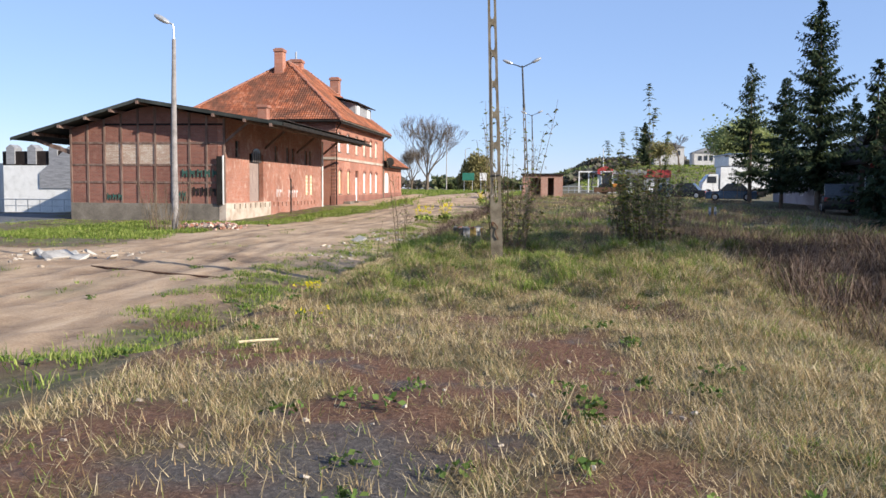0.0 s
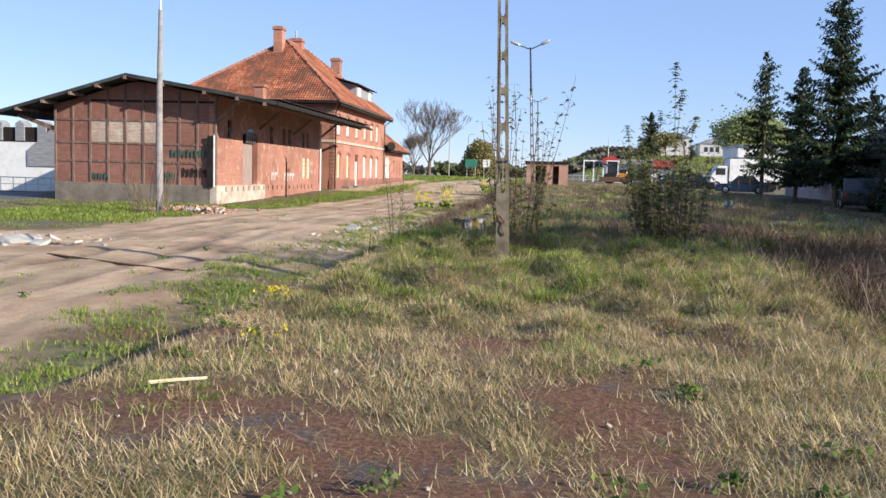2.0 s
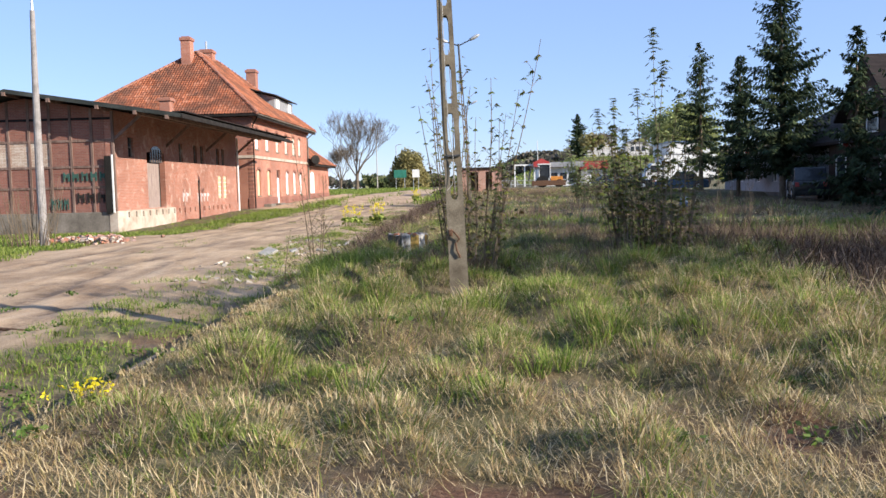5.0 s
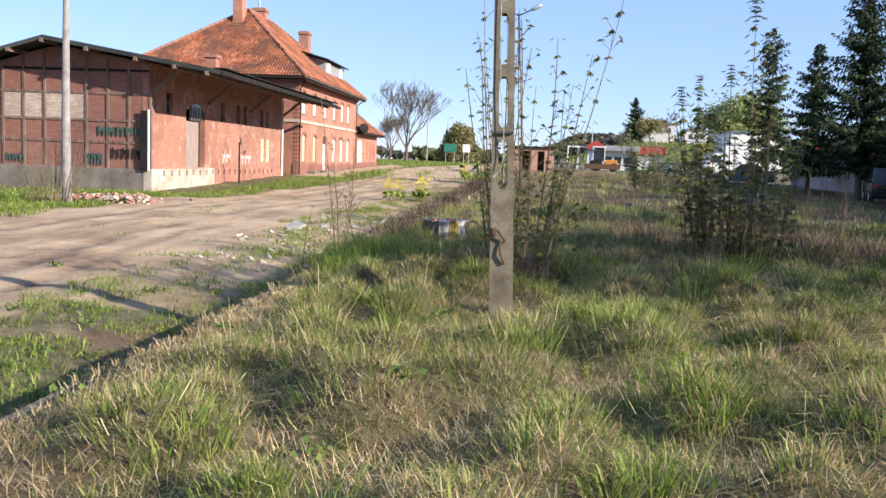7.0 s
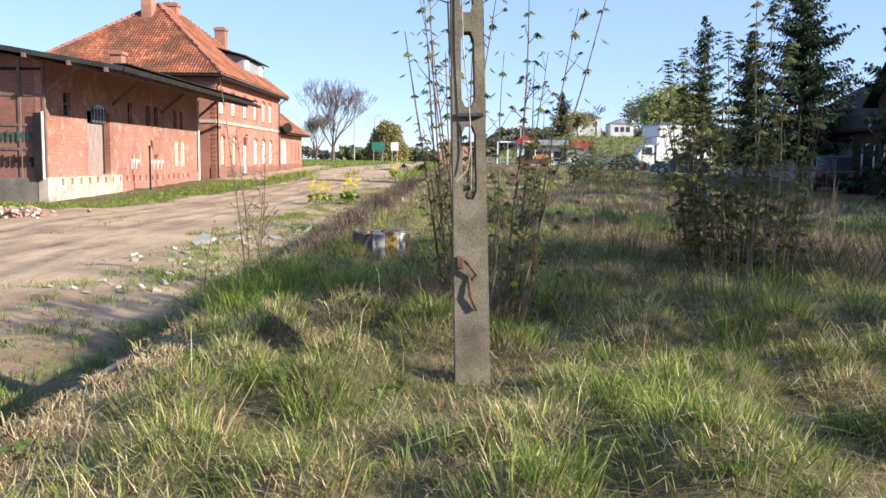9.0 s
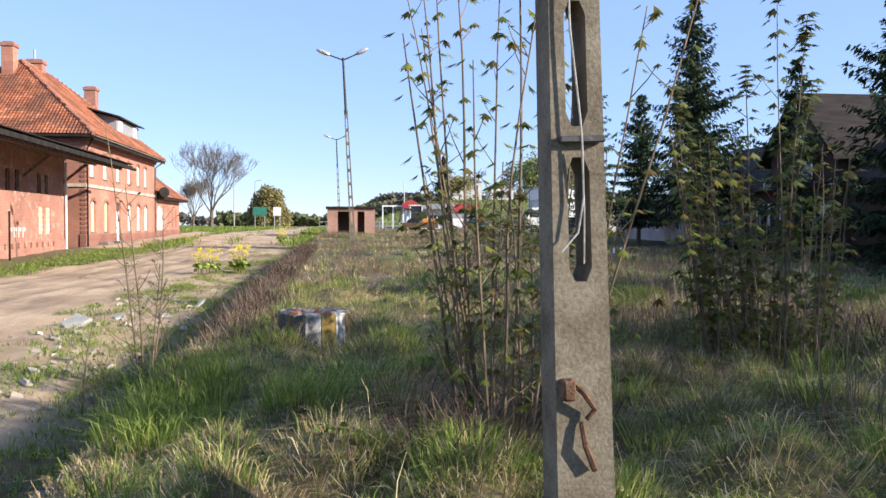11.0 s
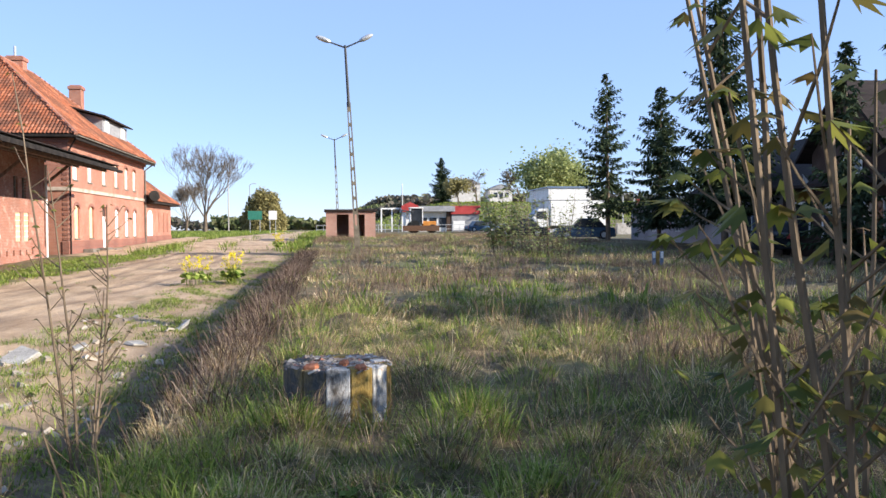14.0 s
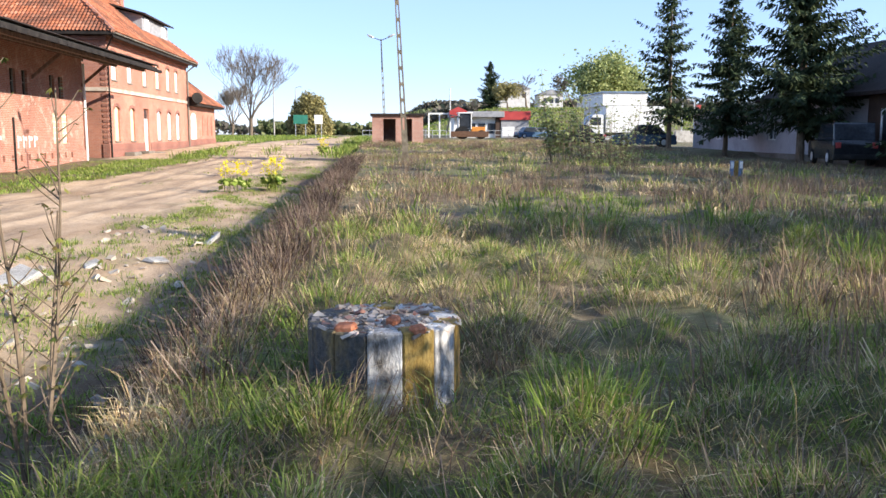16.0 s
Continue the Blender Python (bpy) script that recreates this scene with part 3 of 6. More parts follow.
def leaf_cards(points, size, spread=1.0, droop=0.3):
    """Small bent leaves of two triangles at the given points."""
    p = np.asarray(points, dtype=float)
    n = len(p)
    d = rng.normal(0, 1, (n, 3))
    d[:, 2] = d[:, 2] * 0.5 - droop
    d /= np.linalg.norm(d, axis=1)[:, None]
    o = np.cross(d, rng.normal(0, 1, (n, 3)))
    o /= np.linalg.norm(o, axis=1)[:, None] + 1e-6
    s = size * rng.uniform(0.6, 1.3, n)[:, None]
    v = np.stack([p, p + d * s * 0.55 + o * s * 0.36, p + d * s, p + d * s * 0.55 - o * s * 0.36], 1).reshape(-1, 3)
    k = np.arange(n)[:, None] * 4
    return v, np.concatenate([k + [0, 1, 2], k + [0, 2, 3]], 1).reshape(-1, 3)


def chips(bm, spots, size, flat=0.5):
    """Broken stones: crushed boxes turned every way."""
    for x, y, z in spots:
        s = size * random.uniform(0.5, 1.4)
        m = Matrix.Translation((x, y, z)) @ Euler((random.uniform(-0.5, 0.5), random.uniform(-0.5, 0.5), random.uniform(0, 6.3))).to_matrix().to_4x4()
        vs = []
        for cx, cy, cz in ((-1, -1, -1), (1, -1, -1), (1, 1, -1), (-1, 1, -1), (-1, -1, 1), (1, -1, 1), (1, 1, 1), (-1, 1, 1)):
            vs.append(bm.verts.new(m @ Vector((cx * s * random.uniform(0.35, 0.6), cy * s * random.uniform(0.25, 0.45), cz * s * flat * random.uniform(0.2, 0.45)))))
        for f in ((0, 3, 2, 1), (4, 5, 6, 7), (0, 1, 5, 4), (1, 2, 6, 5), (2, 3, 7, 6), (3, 0, 4, 7)):
            bm.faces.new([vs[i] for i in f])
    return bm


# ---- ground ----
def steps(parts):
    out = []
    for a, b, s in parts:
        n = max(1, round((b - a) / s))
        out += [a + (b - a) * i / n for i in range(n)]
    return out + [parts[-1][1]]


GX = steps(((-2500, -600, 380), (-600, -120, 80), (-120, -40, 10), (-40, -18, 1.4), (-18, -13, 0.32), (-13, -5.2, 0.2), (-5.2, EDGE - 0.02, 0.25), (EDGE - 0.02, EDGE + 0.02, 0.04), (EDGE + 0.02, 4, 0.2), (4, 12, 0.6), (12, 36, 2), (36, 120, 12), (120, 600, 80), (600, 2500, 380)))
GY = steps(((-600, -60, 90), (-60, -4, 8), (-4, 34, 0.2), (34, 60, 0.45), (60, 120, 1.2), (120, 270, 6), (270, 600, 40), (600, 4500, 390)))
gv = [(x, y, ground_z(x, y, -60 < x < 60 and y < 140)) for y in GY for x in GX]
nx = len(GX)
gf = [(j * nx + i, j * nx + i + 1, (j + 1) * nx + i + 1, (j + 1) * nx + i) for j in range(len(GY) - 1) for i in range(nx - 1)]
gm = bpy.data.meshes.new("ground")
gm.from_pydata(gv, [], gf)
gm.materials.append(M_GROUND)
for key, amount in (("road", road_amount), ("moss", moss_amount), ("track", track_amount), ("grit", grit_amount)):
    at = gm.attributes.new(key, "FLOAT", "POINT")
    at.data.foreach_set("value", [amount(x, y) if -40 < x < 40 and -10 < y < 210 else 0.0 for x, y, z in gv])
for p in gm.polygons:
    p.use_smooth = True
ground = tagged(new("ground", gm), "sandy yard and overgrown old platform with moss and turf", "ground", kind="structure")

# platform edge: a run of concrete kerb stones
platform_edge = thing("platform_edge", "weathered concrete kerb along the old platform, half overgrown", "kerb", kind="structure")
kerb_mesh = mesh_of("kerb_stone", soft(boxes((-0.11, 0.11, 0.006, 0.994, -0.95, 0.0)), 0.025), M_KERB)
for i in range(45):
    y = 12 + i
    k = new("kerb_stone", kerb_mesh)
    k.parent = platform_edge
    k.matrix_basis = pose(EDGE + random.uniform(-0.015, 0.015), y, along(y, HIGH) + (0.01 if y > 27 else -0.05) + random.uniform(-0.012, 0.012), random.uniform(-0.4, 0.4), random.uniform(-1, 1), random.uniform(-0.4, 0.4))

# ---- goods shed ----
def arch_outline(c, z0, z1, w, rise, n=6):
    pts = [(c - w / 2, z0), (c + w / 2, z0), (c + w / 2, z1 - rise)]
    pts += [(c + w / 2 * math.cos(math.pi * i / n), z1 - rise + rise * math.sin(math.pi * i / n)) for i in range(1, n)]
    return pts + [(c - w / 2, z1 - rise)]


def arched(bm, c, z0, z1, w, rise, x0, x1):
    return prism(bm, arch_outline(c, z0, z1, w, rise), "x", x0, x1)


def holed_wall(bm, x0, x1, y0, y1, z0, z1, holes):
    """A wall in the plane of y and z, with rectangular openings (ya, yb, za, zb) right through it."""
    ys = sorted({y0, y1, *[h[0] for h in holes], *[h[1] for h in holes]})
    zs = sorted({z0, z1, *[h[2] for h in holes], *[h[3] for h in holes]})
    cells = []
    for i in range(len(ys) - 1):
        for j in range(len(zs) - 1):
            cy, cz = (ys[i] + ys[i + 1]) / 2, (zs[j] + zs[j + 1]) / 2
            if not any(h[0] < cy < h[1] and h[2] < cz < h[3] for h in holes):
                cells.append(((ys[i], zs[j]), (ys[i + 1], zs[j]), (ys[i + 1], zs[j + 1]), (ys[i], zs[j + 1])))
    plate(bm, cells, lambda y, z: ((x1, y, z), (x0, y, z)))
    return bm


def goods_shed():
    t = thing("goods_shed", "derelict brick goods shed with deep dark eaves and timber-framed gable", "building")
    WX, EX, NY, FY = -27.1, -17.85, 49.4, 70.6        # west wall, east wall, near gable, far gable
    RX, RZ = -22.4, 6.3                                # ridge
    plinth = 0.55
    # openings of the east wall: ya, yb, za, zb
    door = (53.6, 56.2, 0.62, 3.6)
    wins = [(51.2, 51.9, 3.25, 4.25), (58.6, 59.2, 3.2, 4.3), (61.2, 61.8, 3.2, 4.3), (62.5, 63.1, 3.2, 4.3), (65.8, 66.4, 3.2, 4.3), (67.0, 67.6, 3.2, 4.3)]
    blind = [(66.0, 66.75, 0.95, 2.45), (67.2, 67.95, 0.95, 2.45)]
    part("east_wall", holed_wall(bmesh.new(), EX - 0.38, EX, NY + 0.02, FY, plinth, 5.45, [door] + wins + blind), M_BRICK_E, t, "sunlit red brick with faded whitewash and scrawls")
    bm = bmesh.new()
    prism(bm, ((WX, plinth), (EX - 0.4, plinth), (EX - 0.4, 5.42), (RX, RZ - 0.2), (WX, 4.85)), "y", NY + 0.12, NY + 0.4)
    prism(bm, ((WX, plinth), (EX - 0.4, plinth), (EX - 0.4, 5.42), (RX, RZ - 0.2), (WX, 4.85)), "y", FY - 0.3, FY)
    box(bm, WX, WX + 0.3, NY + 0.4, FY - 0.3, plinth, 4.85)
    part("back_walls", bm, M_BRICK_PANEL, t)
    part("inner_floor", boxes((WX + 0.3, EX - 0.4, NY + 0.4, FY - 0.3, 0.3, 0.5)), M_PLINTH, t)
    part("gable_plinth", soft(boxes((WX - 0.06, EX - 0.3, NY - 0.02, NY + 0.45, -0.7, plinth)), 0.02), M_PLINTH, t, "grey stained render plinth")
    # whitewashed ramp plinth on the track side, with a row of square vents
    vents = [(50.6 + 0.92 * i, 50.85 + 0.92 * i, 0.22, 0.5) for i in range(20)]
    part("ramp_plinth", holed_wall(bmesh.new(), EX - 0.3, EX + 0.10, NY - 0.04, 57.4, -0.7, plinth + 0.02, [v for v in vents if v[1] < 57.3]), M_PLINTH_E, t, "whitewashed plinth with square vents")
    part("ramp_plinth", holed_wall(bmesh.new(), EX - 0.3, EX + 0.08, 57.4, FY, -0.7, plinth + 0.02, [v for v in vents if v[0] > 57.5]), M_BRICK_E, t)
    part("vent_void", boxes((EX - 0.5, EX - 0.32, NY + 0.5, FY - 0.4, -0.6, 0.54)), M_DARK, t)
    # gable: timber posts and rails with brick infill panels between them
    xs = [WX + (EX - WX) * i / 9 for i in range(10)]
    zs = [plinth, 1.75, 2.75, 4.0, 5.05, 7]
    top = lambda x: (RZ - 0.14 - (x - RX) * 0.165) if x > RX else (RZ - 0.14 - (RX - x) * 0.29)
    for x in xs:
        part("post", soft(boxes((x - 0.065, x + 0.065, NY - 0.015, NY + 0.12, plinth, top(x) - 0.02)), 0.012), M_TIMBER, t)
    for i in range(9):
        a, b = xs[i] + 0.065, xs[i + 1] - 0.065
        for j in range(5):
            z0, z1 = zs[j] + (0.055 if j else 0), zs[j + 1] - 0.055
            za, zb = min(z1, top(a)), min(z1, top(b))
            if za - z0 < 0.1:
                continue
            pale = j == 2 and i in (2, 3, 4, 5)
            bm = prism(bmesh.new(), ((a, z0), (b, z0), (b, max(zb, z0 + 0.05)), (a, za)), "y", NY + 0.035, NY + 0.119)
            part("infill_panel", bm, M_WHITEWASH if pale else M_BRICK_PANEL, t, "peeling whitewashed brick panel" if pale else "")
            if j and z0 + 0.1 < top(a):
                part("rail", boxes((a, b, NY - 0.008, NY + 0.118, zs[j] - 0.055, min(zs[j] + 0.055, top(a), top(b)))), M_TIMBER_DARK if j > 3 else M_TIMBER, t)
    # scrawls on the gable: plain bars and rings of paint
    for x0, x1, z0, z1, k in ((-20.35, -18.1, 2.05, 2.5, 0), (-21.0, -20.05, 0.7, 1.25, 1), (-24.9, -23.9, 0.72, 1.1, 2), (-19.7, -18.2, 1.0, 1.5, 3)):
        bm = bmesh.new()
        random.seed(int(50 + k))
        n = 5 if k == 0 else 3
        for i in range(n):
            xa = x0 + (x1 - x0) * i / n
            w = (x1 - x0) / n * 0.82
            box(bm, xa, xa + w * 0.24, NY - 0.03, NY - 0.018, z0, z1)
            box(bm, xa + w * 0.62, xa + w * 0.86, NY - 0.0302, NY - 0.0182, z0, z1 - random.uniform(0, 0.1))
            box(bm, xa + w * 0.24, xa + w * 0.62, NY - 0.0298, NY - 0.0178, z0 + (z1 - z0) * random.uniform(0.3, 0.6), z0 + (z1 - z0) * 0.8)
        part("scrawl", bm, M_GRAFFITI_G if k < 3 else M_TIMBER_DARK, t, "faded spray paint strokes")["kind"] = "stuff"
    for y0, n, z0 in ((58.9, 2, 0.85), (61.6, 4, 0.8)):
        bm = bmesh.new()
        for i in range(n):
            box(bm, EX + 0.006, EX + 0.016, y0 + 0.62 * i, y0 + 0.62 * i + 0.14, z0, z0 + 0.55)
            box(bm, EX + 0.006, EX + 0.015, y0 + 0.62 * i + 0.14, y0 + 0.62 * i + 0.44, z0 + 0.32, z0 + 0.5)
        part("scrawl", bm, M_GRAFFITI_P, t, "faded pale paint strokes")["kind"] = "stuff"
    # roof: shallow over the ramp, steeper to the back
    VN, VF = 48.25, 71.3
    EXR, EZ, WXR, WZ = -14.05, 4.95, -30.1, 4.12
    th = 0.14
    bm = bmesh.new()
    prism(bm, ((WXR, WZ), (RX, RZ), (EXR, EZ), (EXR, EZ + th), (RX, RZ + th), (WXR, WZ + th)), "y", VN, VF)
    part("roof", bm, M_FELT, t, "dark felt roof with a long overhang")
    part("barge_board", prism(bmesh.new(), ((WXR + 0.02, WZ - 0.05), (RX, RZ - 0.06), (EXR - 0.02, EZ - 0.06), (EXR - 0.02, EZ + 0.1), (RX, RZ + 0.1), (WXR + 0.02, WZ + 0.1)), "y", VN - 0.05, VN - 0.004), M_FELT, t, "dark weathered verge board")
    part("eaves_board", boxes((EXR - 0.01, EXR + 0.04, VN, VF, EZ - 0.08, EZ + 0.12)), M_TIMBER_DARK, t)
    for x in (-28.6, -27.1, -25.5, -24.0, RX, -20.3, -18.0, -16.2, -14.7):
        z = (RZ - (x - RX) * 0.165) if x > RX else (RZ - (RX - x) * 0.283)
        part("purlin", boxes((x - 0.07, x + 0.07, VN - 0.14, VF - 0.1, z - 0.19, z - 0.012)), M_TIMBER, t)
    n = 24
    for i in range(n):
        y = 48.7 + (71.0 - 48.7) * i / (n - 1)
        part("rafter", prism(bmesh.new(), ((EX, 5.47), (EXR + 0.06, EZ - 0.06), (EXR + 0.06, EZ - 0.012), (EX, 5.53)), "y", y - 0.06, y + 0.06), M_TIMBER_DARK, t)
    for y in (49.55, 56.6, 63.7, 70.45):
        part("strut", prism(bmesh.new(), ((EX, 3.95), (EX, 4.12), (-16.55, 5.22), (-16.4, 5.14)), "y", y - 0.05, y + 0.05), M_TIMBER, t)
    part("strut", prism(bmesh.new(), ((WX, 3.3), (WX, 3.55), (-29.3, 4.25), (-29.45, 4.1)), "y", 49.5, 49.66), M_TIMBER, t)
    part("loose_beam", boxes((-14.35, -14.2, 70.0, 73.2, 4.9, 5.05)), M_TIMBER_DARK, t, "dark beam end that sticks out past the roof")
    # slates lying along the eaves, uneven
    for i in range(38):
        y = 48.5 + i * 0.6
        part("eaves_slate", boxes((EXR - 0.5, EXR + 0.10, y, y + 0.56, EZ + th + 0.086, EZ + th + 0.11 + random.uniform(0, 0.03))), M_ROOF_DARK, t)
    # loading door, its dark fanlight, a leaning black board at the corner
    leaf = part("loading_door", boxes((EX - 0.2, EX - 0.165, 53.65, 55.5, 0.62, 3.02)), M_DOOR_WOOD, t, "sun-bleached board door, half slid open")
    for i in range(11):
        part("door_board", boxes((EX - 0.16, EX - 0.10, 53.65 + 0.17 * i, 53.65 + 0.17 * i + 0.165, 0.62, 3.02)), M_DOOR_WOOD, leaf)
    part("door_void", boxes((EX - 0.36, EX - 0.3, 55.5, 56.2, 0.62, 3.6)), M_DARK, t)
    fan = part("fanlight", arched(bmesh.new(), 54.9, 3.05, 3.95, 1.7, 0.4, EX - 0.05, EX + 0.02), M_GLASS, t, "arched fanlight with glazing bars")
    part("glazing_bar", boxes(*[(EX + 0.02, EX + 0.05, 54.2 + 0.35 * i, 54.24 + 0.35 * i, 3.06, 3.75) for i in range(5)]), M_TIMBER, fan)
    for a, b, c, d in wins:
        w = part("window", boxes((EX - 0.2, EX - 0.16, a, b, c, d)), M_GLASS, t)
        part("window_frame", boxes((EX - 0.15, EX - 0.10, a, a + 0.08, c, d), (EX - 0.15, EX - 0.10, b - 0.08, b, c, d), (EX - 0.152, EX - 0.098, a + 0.08, b - 0.08, (c + d) / 2 - 0.03, (c + d) / 2 + 0.03)), M_PLINTH, w)
    for a, b, c, d in blind:
        w = part("blocked_window", boxes((EX - 0.14, EX - 0.06, a, b, c, d)), M_CREAM, t, "boarded cream window")
        part("cross_bar", boxes(*[(EX - 0.058, EX - 0.03, a, b, c + 0.22 + 0.28 * i, c + 0.25 + 0.28 * i) for i in range(5)]), M_WHITE, w)
    part("corner_board", soft(boxes((EX - 0.4, EX - 0.05, NY - 0.16, NY - 0.09, 0.5, 3.25)), 0.01), M_DARK, t, "tall black board against the corner")
    part("corner_trim", boxes((EX - 0.045, EX + 0.02, NY - 0.17, NY - 0.09, 0.5, 3.3)), M_WHITE, t)
    part("downpipe", rod(bmesh.new(), (EX + 0.12, 70.45, -0.2), (EX + 0.12, 70.45, 5.2), 0.07), M_WHITE, t, "white downpipe")
    part("signal_post", rod(bmesh.new(), (EX + 1.1, 58.6, -0.5), (EX + 1.1, 58.6, 2.1), 0.05), M_DARK, t)
    part("roof_chimney", soft(boxes((-20.9, -20.2, 64.0, 64.7, 5.8, 7.35), (-21.0, -20.1, 63.9, 64.8, 7.35, 7.55)), 0.02), M_BRICK_MB, t, "short brick chimney")
    return t


goods_shed()


# ---- station building ----
def tile_slope(e0, e1, r0, r1, pitch=0.215, course=0.34, lift=0.075):
    """Rows of pantiles on a roof slope: eaves from e0 to e1, top from r0 to r1. Every tile is an island of its own."""
    e0, e1, r0, r1 = map(Vector, (e0, e1, r0, r1))
    u = (e1 - e0).normalized()
    up = ((r0 + r1) / 2 - (e0 + e1) / 2)
    up = (up - up.dot(u) * u)
    h = up.length
    up.normalize()
    nrm = u.cross(up)
    if nrm.z < 0:
        nrm = -nrm
    ua, ub, va, vb = 0.0, (e1 - e0).dot(u), (r0 - e0).dot(u), (r1 - e0).dot(u)
    vs, ts = [], []
    rows = int(h / course)
    prof = ((0, 0.0), (0.3, 1.0), (0.62, 0.35), (1.0, 0.0))
    for j in range(rows):
        k0, k1 = j / rows, (j + 1.12) / rows
        lo, hi = ua + (va - ua) * k0, ub + (vb - ub) * k0
        for i in range(int(math.floor(lo / pitch)), int(math.ceil(hi / pitch))):
            s0 = i * pitch
            if s0 + pitch < lo + 0.03 or s0 > hi - 0.03:
                continue
            jit = random.uniform(-0.012, 0.012)
            b = len(vs)
            for v, q in ((k0, 0.05), (k1, 0.012)):
                for f, z in prof:
                    s = min(max(s0 + f * pitch, lo), hi)
                    vs.append(e0 + u * s + up * (h * v + jit) + nrm * (q + lift * z))
            for a in range(3):
                ts += [(b + a, b + a + 1, b + a + 5), (b + a, b + a + 5, b + a + 4)]
    return vs, ts


def tiles(name, slopes, parent):
    ob = new(name, mesh_from(name, *merged(*[(np.array([tuple(p) for p in v]), np.array(t)) for v, t in (tile_slope(*s) for s in slopes)]), M_TILE))
    ob.parent = parent
    return tagged(ob, "weathered orange clay pantiles with dark mossy patches", kind="stuff")


def window_unit(parent, x, c, z0, z1, w, rise, fill, name="window", bars=True):
    win = part(name, arched(bmesh.new(), c, z0, z1, w, rise, x - 0.16, x - 0.10), fill, parent)
    part("window_sill", boxes((x - 0.12, x + 0.06, c - w / 2 - 0.08, c + w / 2 + 0.08, z0 - 0.08, z0)), M_PLINTH, win)
    if bars:
        part("window_frame", boxes((x - 0.098, x - 0.05, c - w / 2, c - w / 2 + 0.07, z0, z1 - rise), (x - 0.098, x - 0.05, c + w / 2 - 0.07, c + w / 2, z0, z1 - rise), (x - 0.096, x - 0.052, c - 0.03, c + 0.03, z0, z1 - 0.06), (x - 0.094, x - 0.054, c - w / 2 + 0.07, c + w / 2 - 0.07, z0 + (z1 - z0) * 0.62, z0 + (z1 - z0) * 0.62 + 0.06)), M_WHITE, win)
    part("window_arch", prism(bmesh.new(), [(c + (w / 2 + d) * math.cos(math.pi * i / 8), z1 - rise + (rise + d) * math.sin(math.pi * i / 8)) for d, order in ((0.02, range(9)), (0.2, range(8, -1, -1))) for i in order], "x", x, x + 0.03), M_BRICK_PANEL, win)


def station():
    t = thing("station_building", "two-storey red brick railway station with hipped clay-tile roof", "building")
    EX, WX, NY, FY = -17.4, -30.7, 73.3, 94.5
    Z0, ZS, ZE = -0.4, 4.0, 7.2
    ups = [74.85, 78.1, 81.6, 85.0, 88.1, 90.75]
    los = [75.1, 78.35, 85.05, 88.1, 90.85]
    door = 81.7
    holes = [(c - 0.48, c + 0.48, 4.6, 6.25) for c in ups] + [(c - 0.5, c + 0.5, 1.0, 3.05) for c in los] + [(door - 0.62, door + 0.62, 0.3, 3.1)]
    part("front_wall", holed_wall(bmesh.new(), EX - 0.4, EX, NY + 0.02, FY - 0.02, Z0, ZE, holes), M_BRICK_MB, t, "sunlit orange-red facing brick")
    part("near_wall", boxes((WX, EX - 0.01, NY, NY + 0.4, Z0, ZE)), M_BRICK_MBS, t, "red brick end wall, its brick toned darker for shade")
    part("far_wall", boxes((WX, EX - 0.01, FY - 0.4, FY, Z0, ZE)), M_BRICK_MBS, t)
    part("back_wall", boxes((WX, WX + 0.4, NY + 0.4, FY - 0.4, Z0, ZE)), M_BRICK_MB, t)
    part("floor_slab", boxes((WX + 0.4, EX - 0.4, NY + 0.4, FY - 0.4, 3.7, 3.9)), M_PLINTH, t)
    part("plinth", soft(boxes((EX - 0.35, EX + 0.07, NY - 0.06, door - 0.75, Z0, 0.85), (EX - 0.35, EX + 0.07, door + 0.75, FY, Z0, 0.85)), 0.02), M_BRICK_PANEL, t, "dark brick plinth")
    part("string_course", boxes((EX - 0.05, EX + 0.09, NY - 0.09, FY + 0.02, ZS - 0.12, ZS + 0.1), (WX, EX - 0.06, NY - 0.09, NY + 0.05, ZS - 0.118, ZS + 0.098)), M_PLINTH_E, t, "pale moulded string course")
    part("cornice", boxes((EX - 0.05, EX + 0.16, NY - 0.16, FY, 6.75, 6.95), (EX - 0.05, EX + 0.24, NY - 0.22, FY, 6.952, 7.15), (WX, EX - 0.06, NY - 0.16, NY + 0.05, 6.752, 6.952)), M_BRICK_PANEL, t, "stepped brick cornice")
    for z in (0.9 + 0.3 * i for i in range(20)):
        part("quoin", boxes((EX - 0.28, EX + 0.035, NY - 0.035, NY + 0.28, z, z + 0.15)), M_BRICK_PANEL, t)
    for c in ups:
        window_unit(t, EX, c, 4.6, 6.25, 0.96, 0.18, M_CREAM if c > 80 else M_WHITE)
    for c in los:
        window_unit(t, EX, c, 1.0, 3.05, 1.0, 0.2, M_CREAM if c < 80 else M_WHITE, bars=c > 80)
    d = part("door", soft(boxes((EX - 0.2, EX - 0.12, door - 0.6, door + 0.6, 0.3, 2.45)), 0.01), M_WHITE, t, "white double door under a dark fanlight")
    part("fanlight", arched(bmesh.new(), door, 2.48, 3.1, 1.2, 0.4, EX - 0.2, EX - 0.14), M_GLASS, d)
    part("door_panel", boxes(*[(EX - 0.118, EX - 0.1, door + s, door + s + 0.38, z, z + 0.8) for s in (-0.5, 0.12) for z in (0.5, 1.45)]), M_WHITE, d)
    part("doorstep", soft(boxes((EX + 0.08, EX + 1.0, door - 1.0, door + 1.0, -0.2, 0.22)), 0.03), M_PLINTH, t)
    for y in (76.0, 79.3):
        part("cellar_hatch", soft(boxes((EX + 0.08, EX + 0.7, y, y + 1.5, -0.2, 0.32)), 0.03), M_PLINTH, t)
    # hipped roof
    o = 0.75
    ex, wx, ny, fy, ze = EX + o, WX - o, NY - o, FY + o, 7.15
